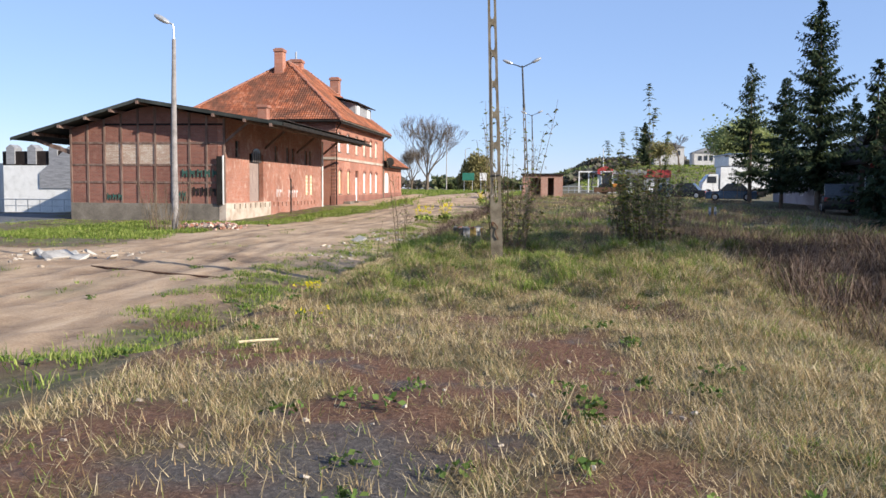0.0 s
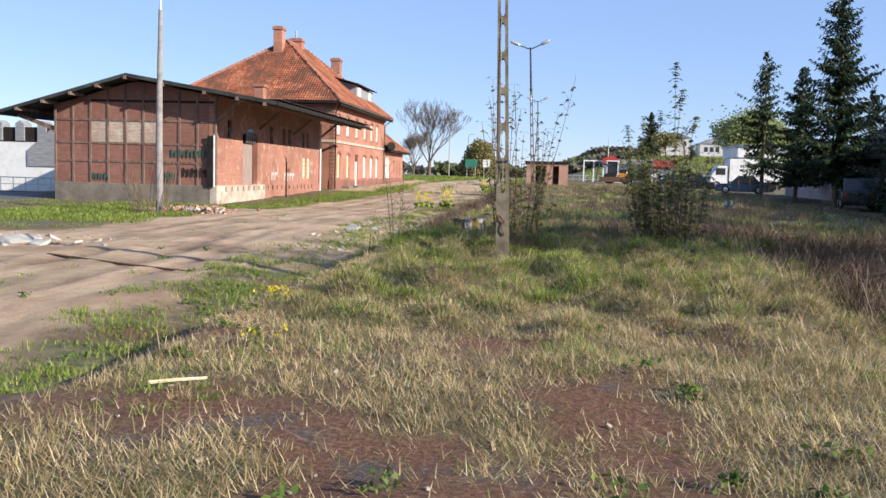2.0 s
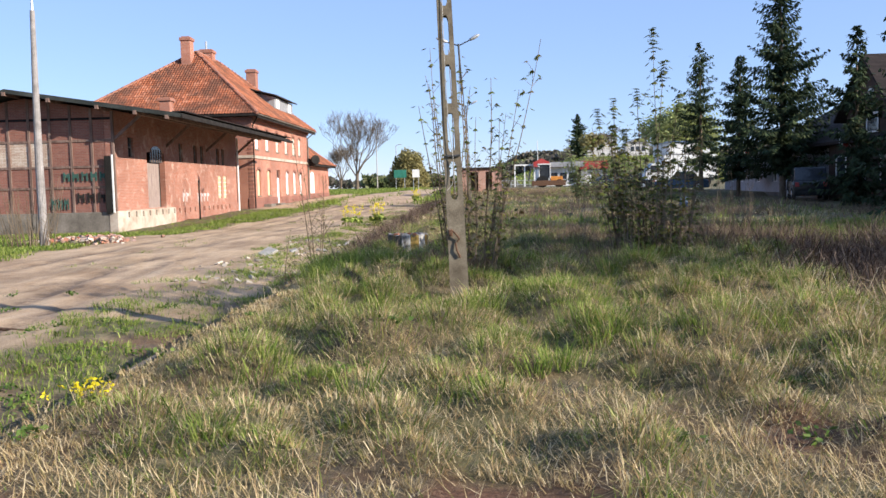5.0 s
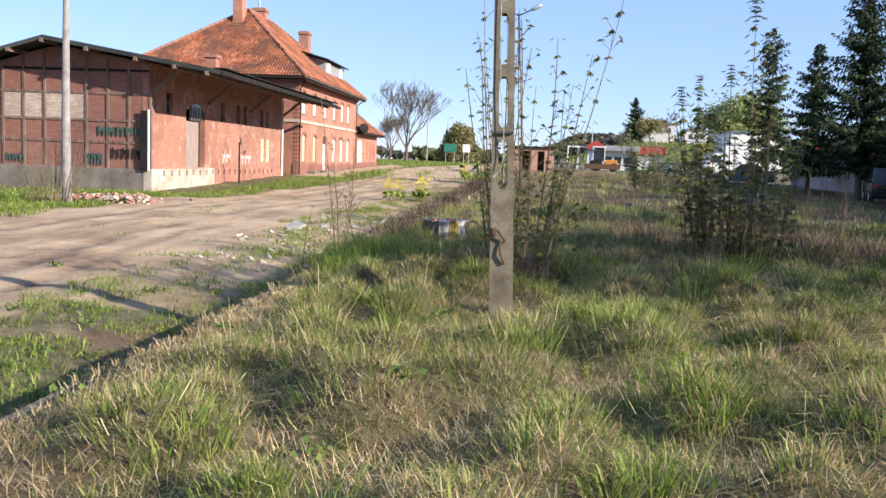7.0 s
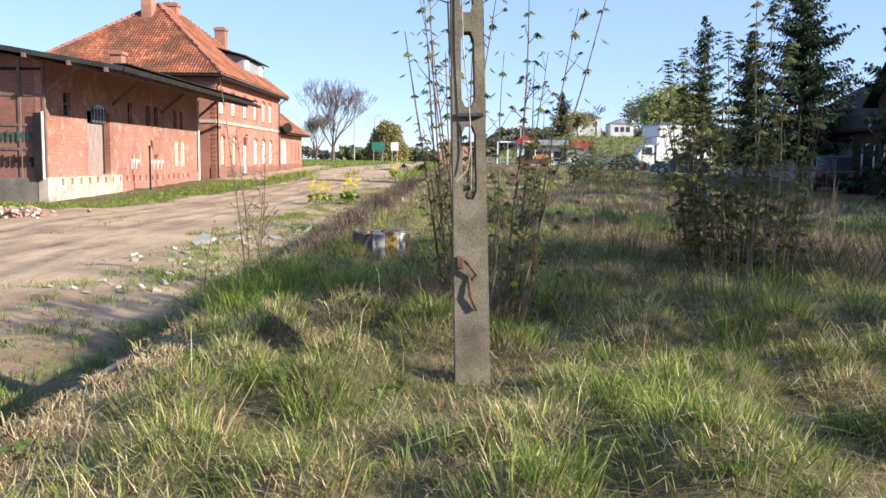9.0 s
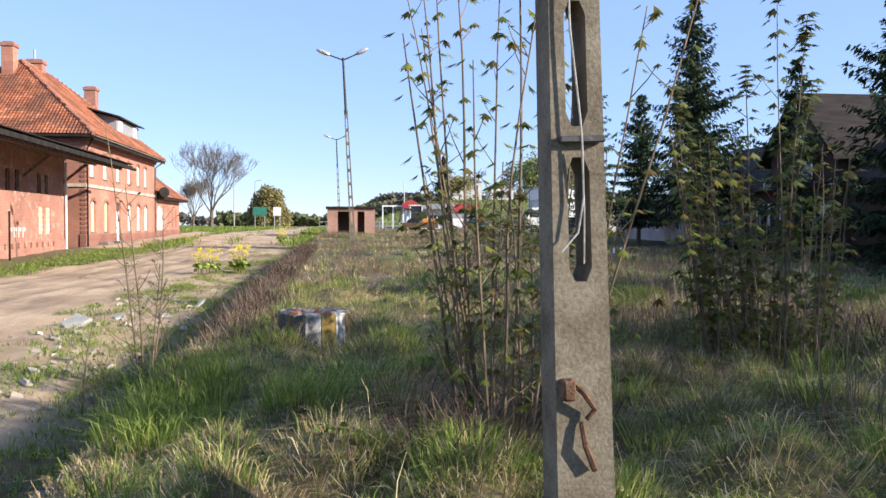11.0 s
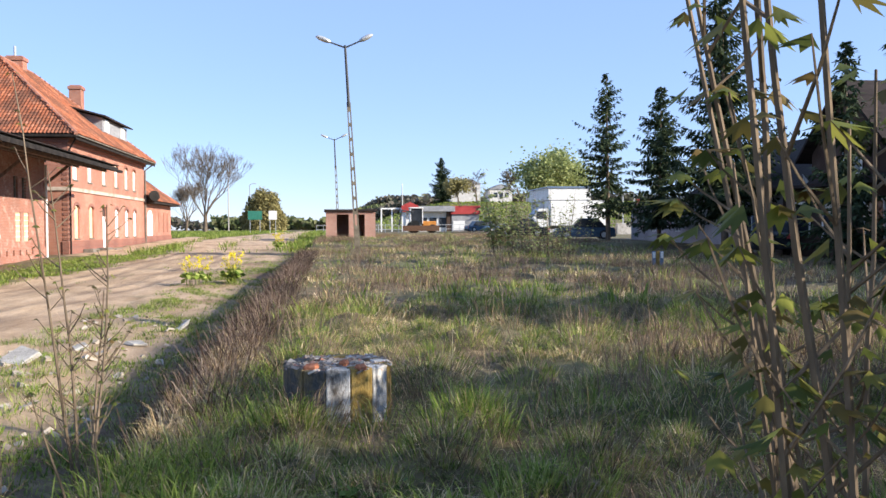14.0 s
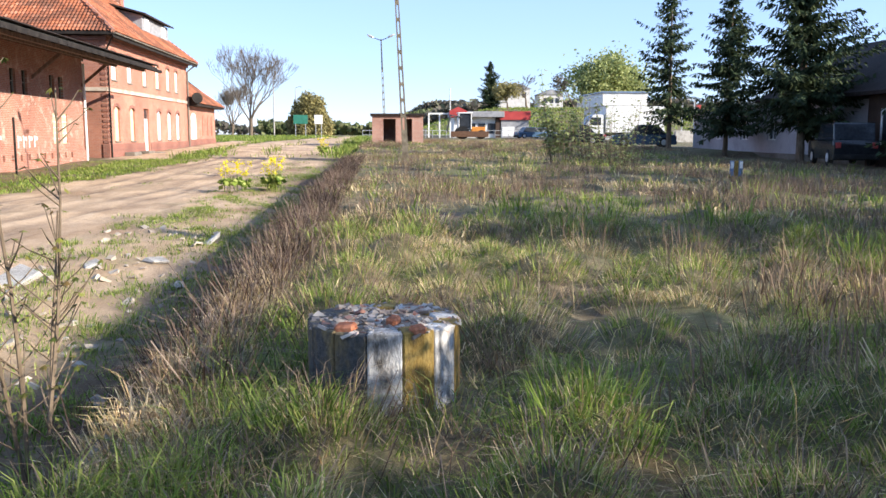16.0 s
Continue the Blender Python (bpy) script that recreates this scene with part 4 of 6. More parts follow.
    rx, rz, rn, rf = -23.75, 13.1, 80.8, 87.0
    bm = bmesh.new()
    vs = [bm.verts.new(p) for p in ((ex, ny, ze), (ex, fy, ze), (wx, fy, ze), (wx, ny, ze), (rx, rn, rz), (rx, rf, rz), (ex, ny, ze - 0.14), (ex, fy, ze - 0.14), (wx, fy, ze - 0.14), (wx, ny, ze - 0.14))]
    for f in ((0, 1, 5, 4), (1, 2, 5), (2, 3, 4, 5), (3, 0, 4), (9, 8, 7, 6), (6, 7, 1, 0), (7, 8, 2, 1), (8, 9, 3, 2), (9, 6, 0, 3)):
        bm.faces.new([vs[i] for i in f])
    roof = part("roof", bm, M_TIMBER_DARK, t, "steep hipped roof of clay pantiles")
    tiles("tiles", (((ex, ny, ze), (ex, fy, ze), (rx, rn, rz), (rx, rf, rz)), ((wx, ny, ze), (ex, ny, ze), (rx, rn, rz), (rx, rn, rz))), roof)
    tiles("tiles", (((ex, fy, ze), (wx, fy, ze), (rx, rf, rz), (rx, rf, rz)), ((wx, fy, ze), (wx, ny, ze), (rx, rf, rz), (rx, rn, rz))), roof)
    for a, b in (((ex, ny, ze), (rx, rn, rz)), ((wx, ny, ze), (rx, rn, rz)), ((rx, rn, rz), (rx, rf, rz)), ((ex, fy, ze), (rx, rf, rz))):
        part("ridge_tiles", rod(bmesh.new(), Vector(a) + Vector((0, 0, 0.05)), Vector(b) + Vector((0, 0, 0.05)), 0.13, 0.13, 8), M_BRICK_MBS, roof)
    part("gutter", boxes((ex + 0.0, ex + 0.14, ny, fy, ze - 0.10, ze - 0.04)), M_PLINTH, t, "grey eaves gutter")
    part("fascia", boxes((ex - 0.04, ex - 0.004, ny + 0.01, fy - 0.01, ze - 0.3, ze - 0.142)), M_TIMBER_DARK, t)
    part("downpipe", bar(bmesh.new(), ((ex, FY + 0.2, ze - 0.1), (EX + 0.1, FY - 0.15, ze - 0.7), (EX + 0.1, FY - 0.15, 0.3)), 0.07, 0.07), M_PLINTH, t)
    part("downpipe", bar(bmesh.new(), ((ex - 0.1, NY - 0.4, ze - 0.14), (EX + 0.12, NY + 0.1, ze - 0.8), (EX + 0.12, NY + 0.1, 0.0)), 0.06, 0.06), M_TIMBER_DARK, t)
    # chimneys
    for x, y, z0, z1, s in ((-24.05, 79.4, 10.6, 14.15, 0.8), (-24.0, 84.5, 12.4, 13.9, 1.2), (-22.3, 93.0, 8.6, 13.25, 0.95)):
        c = part("chimney", soft(boxes((x - s / 2, x + s / 2, y - 0.45, y + 0.45, z0, z1 - 0.35)), 0.02), M_BRICK_MB if y < 90 else M_BRICK_MBS, t)
        part("chimney_cap", soft(boxes((x - s / 2 - 0.08, x + s / 2 + 0.08, y - 0.53, y + 0.53, z1 - 0.348, z1 - 0.1), (x - s / 2 + 0.06, x + s / 2 - 0.06, y - 0.4, y + 0.4, z1 - 0.098, z1)), 0.015), M_BRICK_MBS, c)
    part("flue_pipe", rod(bmesh.new(), (-24.0, 84.3, 13.9), (-24.0, 84.3, 14.6), 0.09), M_ALU, t)
    # long dormer
    dm = part("dormer", prism(bmesh.new(), ((-20.4, 9.6), (-18.35, 8.2), (-18.35, 9.7), (-20.4, 10.2)), "y", 85.2, 92.7), M_SLATE, t, "long slate-hung dormer")
    part("dormer_roof", prism(bmesh.new(), ((-20.9, 10.45), (-17.95, 9.7), (-17.95, 9.80), (-20.9, 10.58)), "y", 84.6, 93.1), M_ROOF_DARK, dm)
    for y in (85.8, 90.6):
        part("dormer_window", boxes((-18.35, -18.29, y, y + 1.1, 8.75, 9.62)), M_WHITE, dm)
    # low wing beyond
    AF = 106.2
    wing = part("wing", holed_wall(bmesh.new(), EX - 5.6, EX, FY + 0.01, AF, -0.2, 3.75, []), M_BRICK_MB, t, "single-storey brick wing")
    part("wing_plinth", boxes((EX - 0.2, EX + 0.06, FY + 0.02, AF, -0.2, 1.0)), M_BRICK_PANEL, wing)
    part("wing_door", arched(bmesh.new(), 96.4, 0.6, 3.2, 2.0, 0.5, EX + 0.01, EX + 0.05), M_WHITE, wing, "white arched doorway")
    for c in (100.6, 102.8, 104.6):
        part("wing_window", arched(bmesh.new(), c, 1.3, 3.1, 0.8, 0.2, EX + 0.01, EX + 0.04), M_BRICK_MBS, wing)
    wr = part("wing_roof", prism(bmesh.new(), ((EX + 0.8, 3.75), (EX + 0.8, 3.9), (EX - 3.6, 7.3), (EX - 7.5, 3.9), (EX - 7.5, 3.75)), "y", FY, AF + 0.6), M_TIMBER_DARK, t)
    tiles("tiles", (((EX + 0.85, FY + 0.05, 3.9), (EX + 0.85, AF + 0.6, 3.9), (EX - 3.6, FY + 0.05, 7.32), (EX - 3.6, AF - 3.5, 7.32)),), wr)
    part("satellite_dish", rod(bmesh.new(), (EX + 0.75, 94.3, 4.3), (EX + 0.9, 94.1, 4.35), 0.42, 0.46, 14), M_DARK, t, "dark satellite dish")
    return t


station()

# ---- ruined brick hut by the far lamps ----
hut = thing("brick_hut", "small ruined flat-roofed brick hut with empty door openings", "hut")
hx0, hx1, hy = -2.35, 2.0, 96.0
for a, b in ((hx0, hx0 + 0.95), (hx0 + 2.0, hx0 + 2.75), (hx1 - 0.95, hx1)):
    part("front_pier", boxes((a, b, hy, hy + 0.3, 0.2, 2.75)), M_BRICK_SHED, hut)
part("lintel", boxes((hx0, hx1, hy - 0.005, hy + 0.3, 2.75, 3.0)), M_BRICK_SHED, hut)
part("side_wall", boxes((hx0, hx0 + 0.3, hy + 0.3, hy + 4, 0.2, 3.0)), M_BRICK_SHED, hut)
part("side_wall", boxes((hx1 - 0.3, hx1, hy + 0.3, hy + 4, 0.2, 3.0)), M_BRICK_SHED, hut)
part("back_wall", boxes((hx0 + 0.3, hx1 - 0.3, hy + 3.7, hy + 4, 0.2, 3.0)), M_BRICK_SHED, hut)
part("roof_slab", soft(boxes((hx0 - 0.15, hx1 + 0.15, hy - 0.2, hy + 4.1, 3.005, 3.2)), 0.02), M_ROOF_DARK, hut)

# ---- pale modern building and yard wall beyond the goods shed ----
lb = thing("white_building", "white modern building with grey slate gable and dark dormers", "building")
part("wall", boxes((-42.5, -33.5, 66.0, 76.0, -1.6, 3.1)), M_WHITE, lb)
part("gable_end", prism(bmesh.new(), ((-39.4, 1.3), (-34.6, 1.3), (-34.6, 4.6), (-36.9, 4.6), (-39.4, 2.5)), "y", 65.9, 65.99), M_SLATE, lb, "grey slate-hung gable")
part("roof", prism(bmesh.new(), ((-42.6, 3.1), (-34.2, 3.1), (-35.4, 4.3), (-42.6, 4.2)), "y", 66.1, 76.2), M_ROOF_DARK, lb)
for x in (-42.2, -40.4, -38.6):
    part("dormer", prism(bmesh.new(), ((x, 3.2), (x + 0.7, 3.2), (x + 0.7, 4.5), (x + 0.35, 4.75), (x, 4.5)), "y", 65.95, 67.0), M_SLATE, lb)
part("annex_wall", boxes((-46.5, -42.52, 67.0, 77.0, -1.6, 3.3)), M_HOUSE_WALL, lb)
for z in (-0.9, 1.2):
    part("window", boxes((-45.6, -43.6, 66.94, 66.99, z, z + 1.6)), M_GLASS, lb)
whole("low_wall", soft(boxes((-48, -28.0, 58.0, 58.4, -1.7, -0.35)), 0.03), M_PLINTH, "low grey yard wall beside the goods shed", "wall")
rail = thing("railing", "thin grey metal railing on the low wall", "railing")
for i in range(14):
    part("post", rod(bmesh.new(), (-40 + i * 0.9, 58.2, -0.36), (-40 + i * 0.9, 58.2, 0.55), 0.025), M_ALU, rail)
part("rail_bar", rod(bmesh.new(), (-40, 58.2, 0.55), (-28.3, 58.2, 0.55), 0.03), M_ALU, rail)
part("rail_bar", rod(bmesh.new(), (-40, 58.2, 0.1), (-28.3, 58.2, 0.1), 0.02), M_ALU, rail)
whole("yard_asphalt", boxes((-60, -27.8, 36.0, 57.9, -1.9, -0.42)), M_ASPHALT, "grey asphalt forecourt", "pavement", kind="structure")

# ---- concrete ladder posts with twin lamps ----
def ladder_post(m, label, head=True):
    """A tapered concrete post with a row of rounded slots right through it, and a steel top."""
    t = thing("lamp_post", label, "lamp post", m, "twin lamp posts")
    top = 6.1
    wide = lambda z: 0.118 - 0.042 * z / top           # half width
    deep = lambda z: 0.10 - 0.03 * z / top
    cells, IN, z = [], 0.42, 1.23

    def cell(*pts):
        cells.append(tuple((round(a, 4), round(b, 4)) for a, b in pts))
    X = (-1, -IN, -IN / 2, IN / 2, IN, 1)

    def solid(z0, z1):
        for a, b in zip(X, X[1:]):
            cell((a, z0), (b, z0), (b, z1), (a, z1))
    solid(-0.4, z)
    while z < top - 0.5:
        s0, s1, s2 = z + 0.055, z + 0.425, z + 0.48
        for a, b in ((-1, -IN), (IN, 1)):
            for q0, q1 in ((z, s0), (s0, s1), (s1, s2)):
                cell((a, q0), (b, q0), (b, q1), (a, q1))
        cell((-IN, z), (-IN / 2, z), (-IN, s0))
        cell((IN / 2, z), (IN, z), (IN, s0))
        cell((-IN, s1), (-IN / 2, s2), (-IN, s2))
        cell((IN, s1), (IN, s2), (IN / 2, s2))
        solid(s2, s2 + 0.12)
        z = s2 + 0.12
    solid(z, top)
    bm = plate(bmesh.new(), cells, lambda f, q: ((f * wide(q), -deep(q), q), (f * wide(q), deep(q), q)))
    part("shaft", bm, M_CONCRETE, t, "slotted concrete shaft with lichen stains")
    part("steel_tube", rod(bmesh.new(), (0, 0, top), (0, 0, 8.6), 0.065, 0.05, 10), M_STEEL, t)
    part("collar", rod(bmesh.new(), (0, 0, top - 0.02), (0, 0, top + 0.18), 0.085, 0.085, 10), M_STEEL, t)
    if head:
        for s in (-1, 1):
            part("arm", bar(bmesh.new(), ((0, 0, 8.5), (s * 0.3, 0, 8.62), (s * 0.6, 0, 8.74)), 0.035, 0.03), M_STEEL, t)
            bm = bmesh.new()
            bmesh.ops.create_uvsphere(bm, u_segments=12, v_segments=8, radius=1.0)
            bmesh.ops.transform(bm, matrix=Matrix.Translation((s * 0.86, 0, 8.87)) @ Euler((0, -s * 0.42, 0)).to_matrix().to_4x4() @ Matrix.Diagonal((0.34, 0.14, 0.10, 1)), verts=bm.verts[:])
            part("lamp_head", bm, M_ALU, t, "pale grey lamp head")
    return t


near_post = ladder_post(pose(-0.51, 19.25, 0.0, 0, -1.8, 3), "weathered slotted concrete lamp post beside the maple shrub")
# a rusty bracket, a second rusty strap, a clip and loose cable on the near post
part("bracket", soft(boxes((-0.10, -0.05, -0.16, -0.09, 0.78, 0.86)), 0.008), M_RUST, near_post, "rusty bracket stub")
part("bracket", bar(bmesh.new(), ((-0.07, -0.14, 0.86), (-0.02, -0.15, 0.81), (0.03, -0.13, 0.74), (0.0, -0.12, 0.70)), 0.013, 0.011), M_RUST, near_post)
part("strap", bar(bmesh.new(), ((-0.02, -0.115, 0.69), (-0.01, -0.13, 0.60), (0.03, -0.12, 0.50)), 0.010, 0.014), M_RUST, near_post, "hanging rusty strap")
part("clip", soft(boxes((-0.08, 0.10, -0.13, -0.095, 1.765, 1.79)), 0.004), M_STEEL, near_post)
part("cable", bar(bmesh.new(), ((-0.02, -0.09, 4.2), (-0.035, -0.11, 2.9), (-0.03, -0.12, 2.2), (0.0, -0.13, 1.85), (0.005, -0.13, 1.75), (0.005, -0.13, 1.55), (-0.02, -0.13, 1.42), (-0.09, -0.14, 1.35)), 0.0045, 0.004), M_WIRE, near_post, "loose frayed cable")
part("cable", bar(bmesh.new(), ((0.005, -0.125, 1.75), (0.012, -0.115, 1.5), (0.008, -0.11, 1.3)), 0.0035, 0.0035), M_WIRE, near_post)
ladder_post(pose(-0.75, 55.0, ground_z(-0.75, 55), 0, -3.0, 0), "tall slotted concrete lamp post with two lamp heads, leaning slightly")
ladder_post(pose(-1.2, 101.5, ground_z(-1.2, 101.5), 0, -2.0, 0) @ Matrix.Scale(1.07, 4), "distant slotted concrete lamp post with two lamp heads")

# ---- round lamp post by the goods shed ----
lp = thing("street_lamp", "tall round concrete lamp post with a single pale head", "street lamp", pose(-16.2, 39.2, -0.45))
part("pole", bar(bmesh.new(), ((0, 0, -0.3), (-0.03, 0, 3), (0.0, 0, 6), (0.04, 0, 8.5)), 0.17, 0.085, 12), M_POLE, lp)
part("neck", bar(bmesh.new(), ((0.04, 0, 8.4), (0.04, 0, 8.9), (0.0, 0, 9.15), (-0.22, 0, 9.25)), 0.045, 0.035), M_ALU, lp)
bm = bmesh.new()
bmesh.ops.create_uvsphere(bm, u_segments=12, v_segments=8, radius=1.0)
bmesh.ops.transform(bm, matrix=Matrix.Translation((-0.52, 0, 9.4)) @ Euler((0, 0.5, 0)).to_matrix().to_4x4() @ Matrix.Diagonal((0.42, 0.17, 0.13, 1)), verts=bm.verts[:])
part("lamp_head", bm, M_ALU, lp)

# far street lamps
for x, y, h, s in ((-17.0, 150, 8.6, 1), (-15.9, 172, 8.2, 1), (-40, 130, 7.5, -1)):
    sl = thing("street_lamp", "slim grey street lamp beside the far road", "street lamp", pose(x, y, ground_z(x, y, False)), "far street lamps")
    part("pole", rod(bmesh.new(), (0, 0, 0), (0, 0, h), 0.10, 0.06), M_CONCRETE_PALE, sl)
    part("arm", bar(bmesh.new(), ((0, 0, h), (s * 0.5, 0, h + 0.25), (s * 1.1, 0, h + 0.2)), 0.05, 0.07), M_ALU, sl)

# ---- painted concrete ring with rubble on top ----
BX, BY, BR, BT = -1.755, 26.28, 0.42, 0.455
ring = thing("concrete_ring", "round concrete base with flaking white and ochre stripes, topped with rubble", "concrete base", pose(BX, BY, 0))
for i in range(14):
    a0, a1 = 2 * math.pi * (i - 0.485) / 14 - math.pi / 2, 2 * math.pi * (i + 0.485) / 14 - math.pi / 2
    taper = 1.04
    pts = [(r * math.cos(a), r * math.sin(a)) for r, a in ((BR - 0.14, a0), (BR, a0), (BR * 0.982, (a0 + a1) / 2), (BR, a1), (BR - 0.14, a1))]
    bm = prism(bmesh.new(), pts, "z", -0.3, BT - 0.03 + random.uniform(-0.008, 0.006))
    soft(bm, 0.008)
    # staves 9 to 13 get the dark colour, which paints in the ring's shade side
    part("stave", bm, M_STAVE_SHADED if 9 <= i else M_STAVE_WHITE if i % 2 == 0 else M_STAVE_YELLOW, ring)
bm = bmesh.new()
rod(bm, (0, 0, -0.3), (0, 0, BT - 0.05), BR - 0.05, BR - 0.035, 24)
part("core", bm, M_CONCRETE, ring)
random.seed(5)
spots = []
while len(spots) < 620:
    x, y = random.uniform(-0.46, 0.46), random.uniform(-0.46, 0.46)
    if x * x + y * y < (BR - 0.01) ** 2:
        spots.append((x, y, BT - 0.055 + 0.025 * noise.noise(Vector((x * 5, y * 5, 1))) + random.uniform(0, 0.02)))
rub = part("rubble", chips(bmesh.new(), spots, 0.045, 0.38), M_MORTAR, ring, "broken brick and mortar")
rub["kind"] = "stuff"
for x, y, s, turn in ((0.17, -0.35, 0.7, 25), (-0.2, -0.28, 0.9, -15), (0.05, -0.12, 0.7, 60)):
    brick = part("loose_brick", soft(boxes((-0.06 * s, 0.06 * s, -0.045 * s, 0.045 * s, -0.03, 0.02)), 0.014), M_BROKEN_BRICK, ring, "orange broken brick")
    brick.matrix_basis = pose(x, y, BT - 0.02, 6, -4, turn)

# ---- trees ----
def spruce(x, y, h, r, seed, bare=0.12, dense=1.0, label="tall dark green spruce with drooping branches", fat=1.0):
    random.seed(seed)
    t = thing("spruce", label, "tree", pose(x, y, ground_z(x, y, False) - 0.1, 0, random.uniform(-1, 1), 0), "spruces")
    part("trunk", rod(bmesh.new(), (0, 0, 0), (0, 0, h * 0.97), 0.013 * h + 0.03, 0.015, 8), M_BARK, t)
    pts, dirs, sizes = [], [], []
    for i in range(int(h * 17 * dense)):
        k = random.random() ** 1.12
        z = h * (bare + (0.985 - bare) * k)
        a = random.uniform(0, 2 * math.pi)
        gap = noise.noise(Vector((math.cos(a) * 1.7, math.sin(a) * 1.7, k * 7 + seed)))
        ln = r * (1 - k) ** 0.85 * random.uniform(0.45, 1.0) * (0.95 + 0.7 * gap) + 0.10
        if k < 0.15:
            ln *= 0.55 + 3 * k
        rise, lift = random.uniform(-0.55, -0.15) + 0.62 * k, random.uniform(0.12, 0.4)
        n = max(4, int(ln * 8.5))
        for j in range(n):
            f = (j + random.random()) / n
            px, py = math.cos(a) * ln * f, math.sin(a) * ln * f
            pz = z + ln * (rise * f + lift * f * f)
            w = 0.34 * (1 - 0.75 * f) * min(1.0, 0.4 + ln * 0.4) + 0.05
            for q in range(3):
                b2 = a + random.choice((-1, 1)) * random.uniform(0.2, 1.3)
                pts.append((px, py, pz + random.uniform(-0.05, 0.05)))
                dirs.append((math.cos(b2), math.sin(b2), random.uniform(-1.5, 0.15)))
                sizes.append(w * random.uniform(0.6, 1.5) + 0.07)
    p, d, s = np.array(pts), np.array(dirs), np.array(sizes)[:, None] * (0.6 + 0.4 * fat)
    d /= np.linalg.norm(d, axis=1)[:, None]
    o = np.cross(d, [0, 0, 1.0]) + rng.normal(0, 0.45, d.shape)
    o *= fat / np.linalg.norm(o, axis=1)[:, None]
    v = np.stack([p - o * 0.03, p + o * 0.03, p + d * s * 0.6 + o * 0.055, p + d * s * 1.1, p + d * s * 0.6 - o * 0.055], 1).reshape(-1, 3)
    k = np.arange(len(p))[:, None] * 5
    ob = new("crown", mesh_from("crown", v, np.concatenate([k + [0, 1, 2], k + [0, 2, 4], k + [2, 3, 4]], 1).reshape(-1, 3), M_SPRUCE))
    ob.parent = t
    return t


spruce(17.95, 61.0, 14.0, 4.6, 1, 0.13, 1.5)
spruce(17.9, 69.8, 10.0, 3.5, 2, 0.16, 1.3)
spruce(17.5, 78.3, 12.0, 3.9, 3, 0.17, 0.8, "slim sparse grey-green spruce with a see-through crown")
spruce(26.5, 80.0, 9.5, 1.8, 4, label="slender spruce behind the long house")
spruce(22.5, 37.0, 12.0, 3.6, 6, 0.05, 0.9)
spruce(17.6, 50.0, 8.6, 3.0, 8, 0.04, 1.0)
# trees added out of view on the sunny side, to lay shade on the platform
spruce(17.2, 43.0, 10.0, 3.5, 29, 0.03, 1.0)
spruce(29.8, 43.0, 12.5, 4.2, 35, 0.03, 0.7)
spruce(31.0, 36.0, 13.0, 4.2, 36, 0.03, 0.7)
spruce(17.6, 28.4, 10.5, 3.7, 31, 0.03, 0.9)
spruce(20.4, 25.2, 9.2, 3.4, 33, 0.03, 0.9)
spruce(14.2, 33.0, 6.5, 2.3, 23, 0.02, 0.8)
spruce(15.2, 36.2, 8.0, 3.4, 25, 0.02, 0.9)
spruce(17.4, 39.5, 9.0, 3.6, 26, 0.02, 0.9)
spruce(25.2, 232, 11.6, 5.0, 7, 0.05, 1.2, "distant dark spruce on the rise", 1.8)


def limbs(bm, a, d, length, r, depth, tips, spread=0.5, twist=0.25, sides=5, thin=0.0, up=0.04):
    """Branches that fork again and again."""
    n = 3
    for i in range(n):
        d2 = (d + Vector((random.gauss(0, twist), random.gauss(0, twist), random.gauss(up, twist * 0.5)))).normalized()
        b = a + d2 * length / n
        r2 = r * (0.86 if depth else 0.6)
        rod(bm, a, b, max(r, thin), max(r2, thin), sides)
        a, d, r = b, d2, r2
        if depth and i >= 1:
            s = (d + Vector((random.gauss(0, spread), random.gauss(0, spread), random.uniform(-0.05, 0.5)))).normalized()
            limbs(bm, a, s, length * random.uniform(0.5, 0.75), r * 0.55, depth - 1, tips, spread, twist, max(3, sides - 1), thin, up)
    if depth:
        for s in range(2):
            e = (d + Vector((random.gauss(0, spread), random.gauss(0, spread), random.uniform(0, 0.4)))).normalized()
            limbs(bm, a, e, length * random.uniform(0.55, 0.8), r * 0.7, depth - 1, tips, spread, twist, max(3, sides - 1), thin, up)
    else:
        tips.append(tuple(a))


def tree(x, y, h, seed, leaf=None, size=0.3, count=0, label="", spread=0.5, depth=5, name="tree", fill=0.0, rise=0.34, stout=0.03, thin=0.0, up=0.04):
    random.seed(seed)
    t = thing(name, label, "tree", pose(x, y, ground_z(x, y, False) - 0.1))
    bm, tips = bmesh.new(), []
    limbs(bm, Vector((0, 0, 0)), Vector((0, 0, 1)), h * rise, h * stout, depth, tips, spread, thin=thin, up=up)
    part("trunk", bm, M_BARK, t)
    if leaf is not None and tips:
        tp = np.array(tips)
        pick = tp[rng.integers(0, len(tp), count)] + rng.normal(0, fill, (count, 3))
        ob = new("crown", mesh_from("crown", *leaf_cards(pick, size), leaf))
        ob.parent = t
    return t


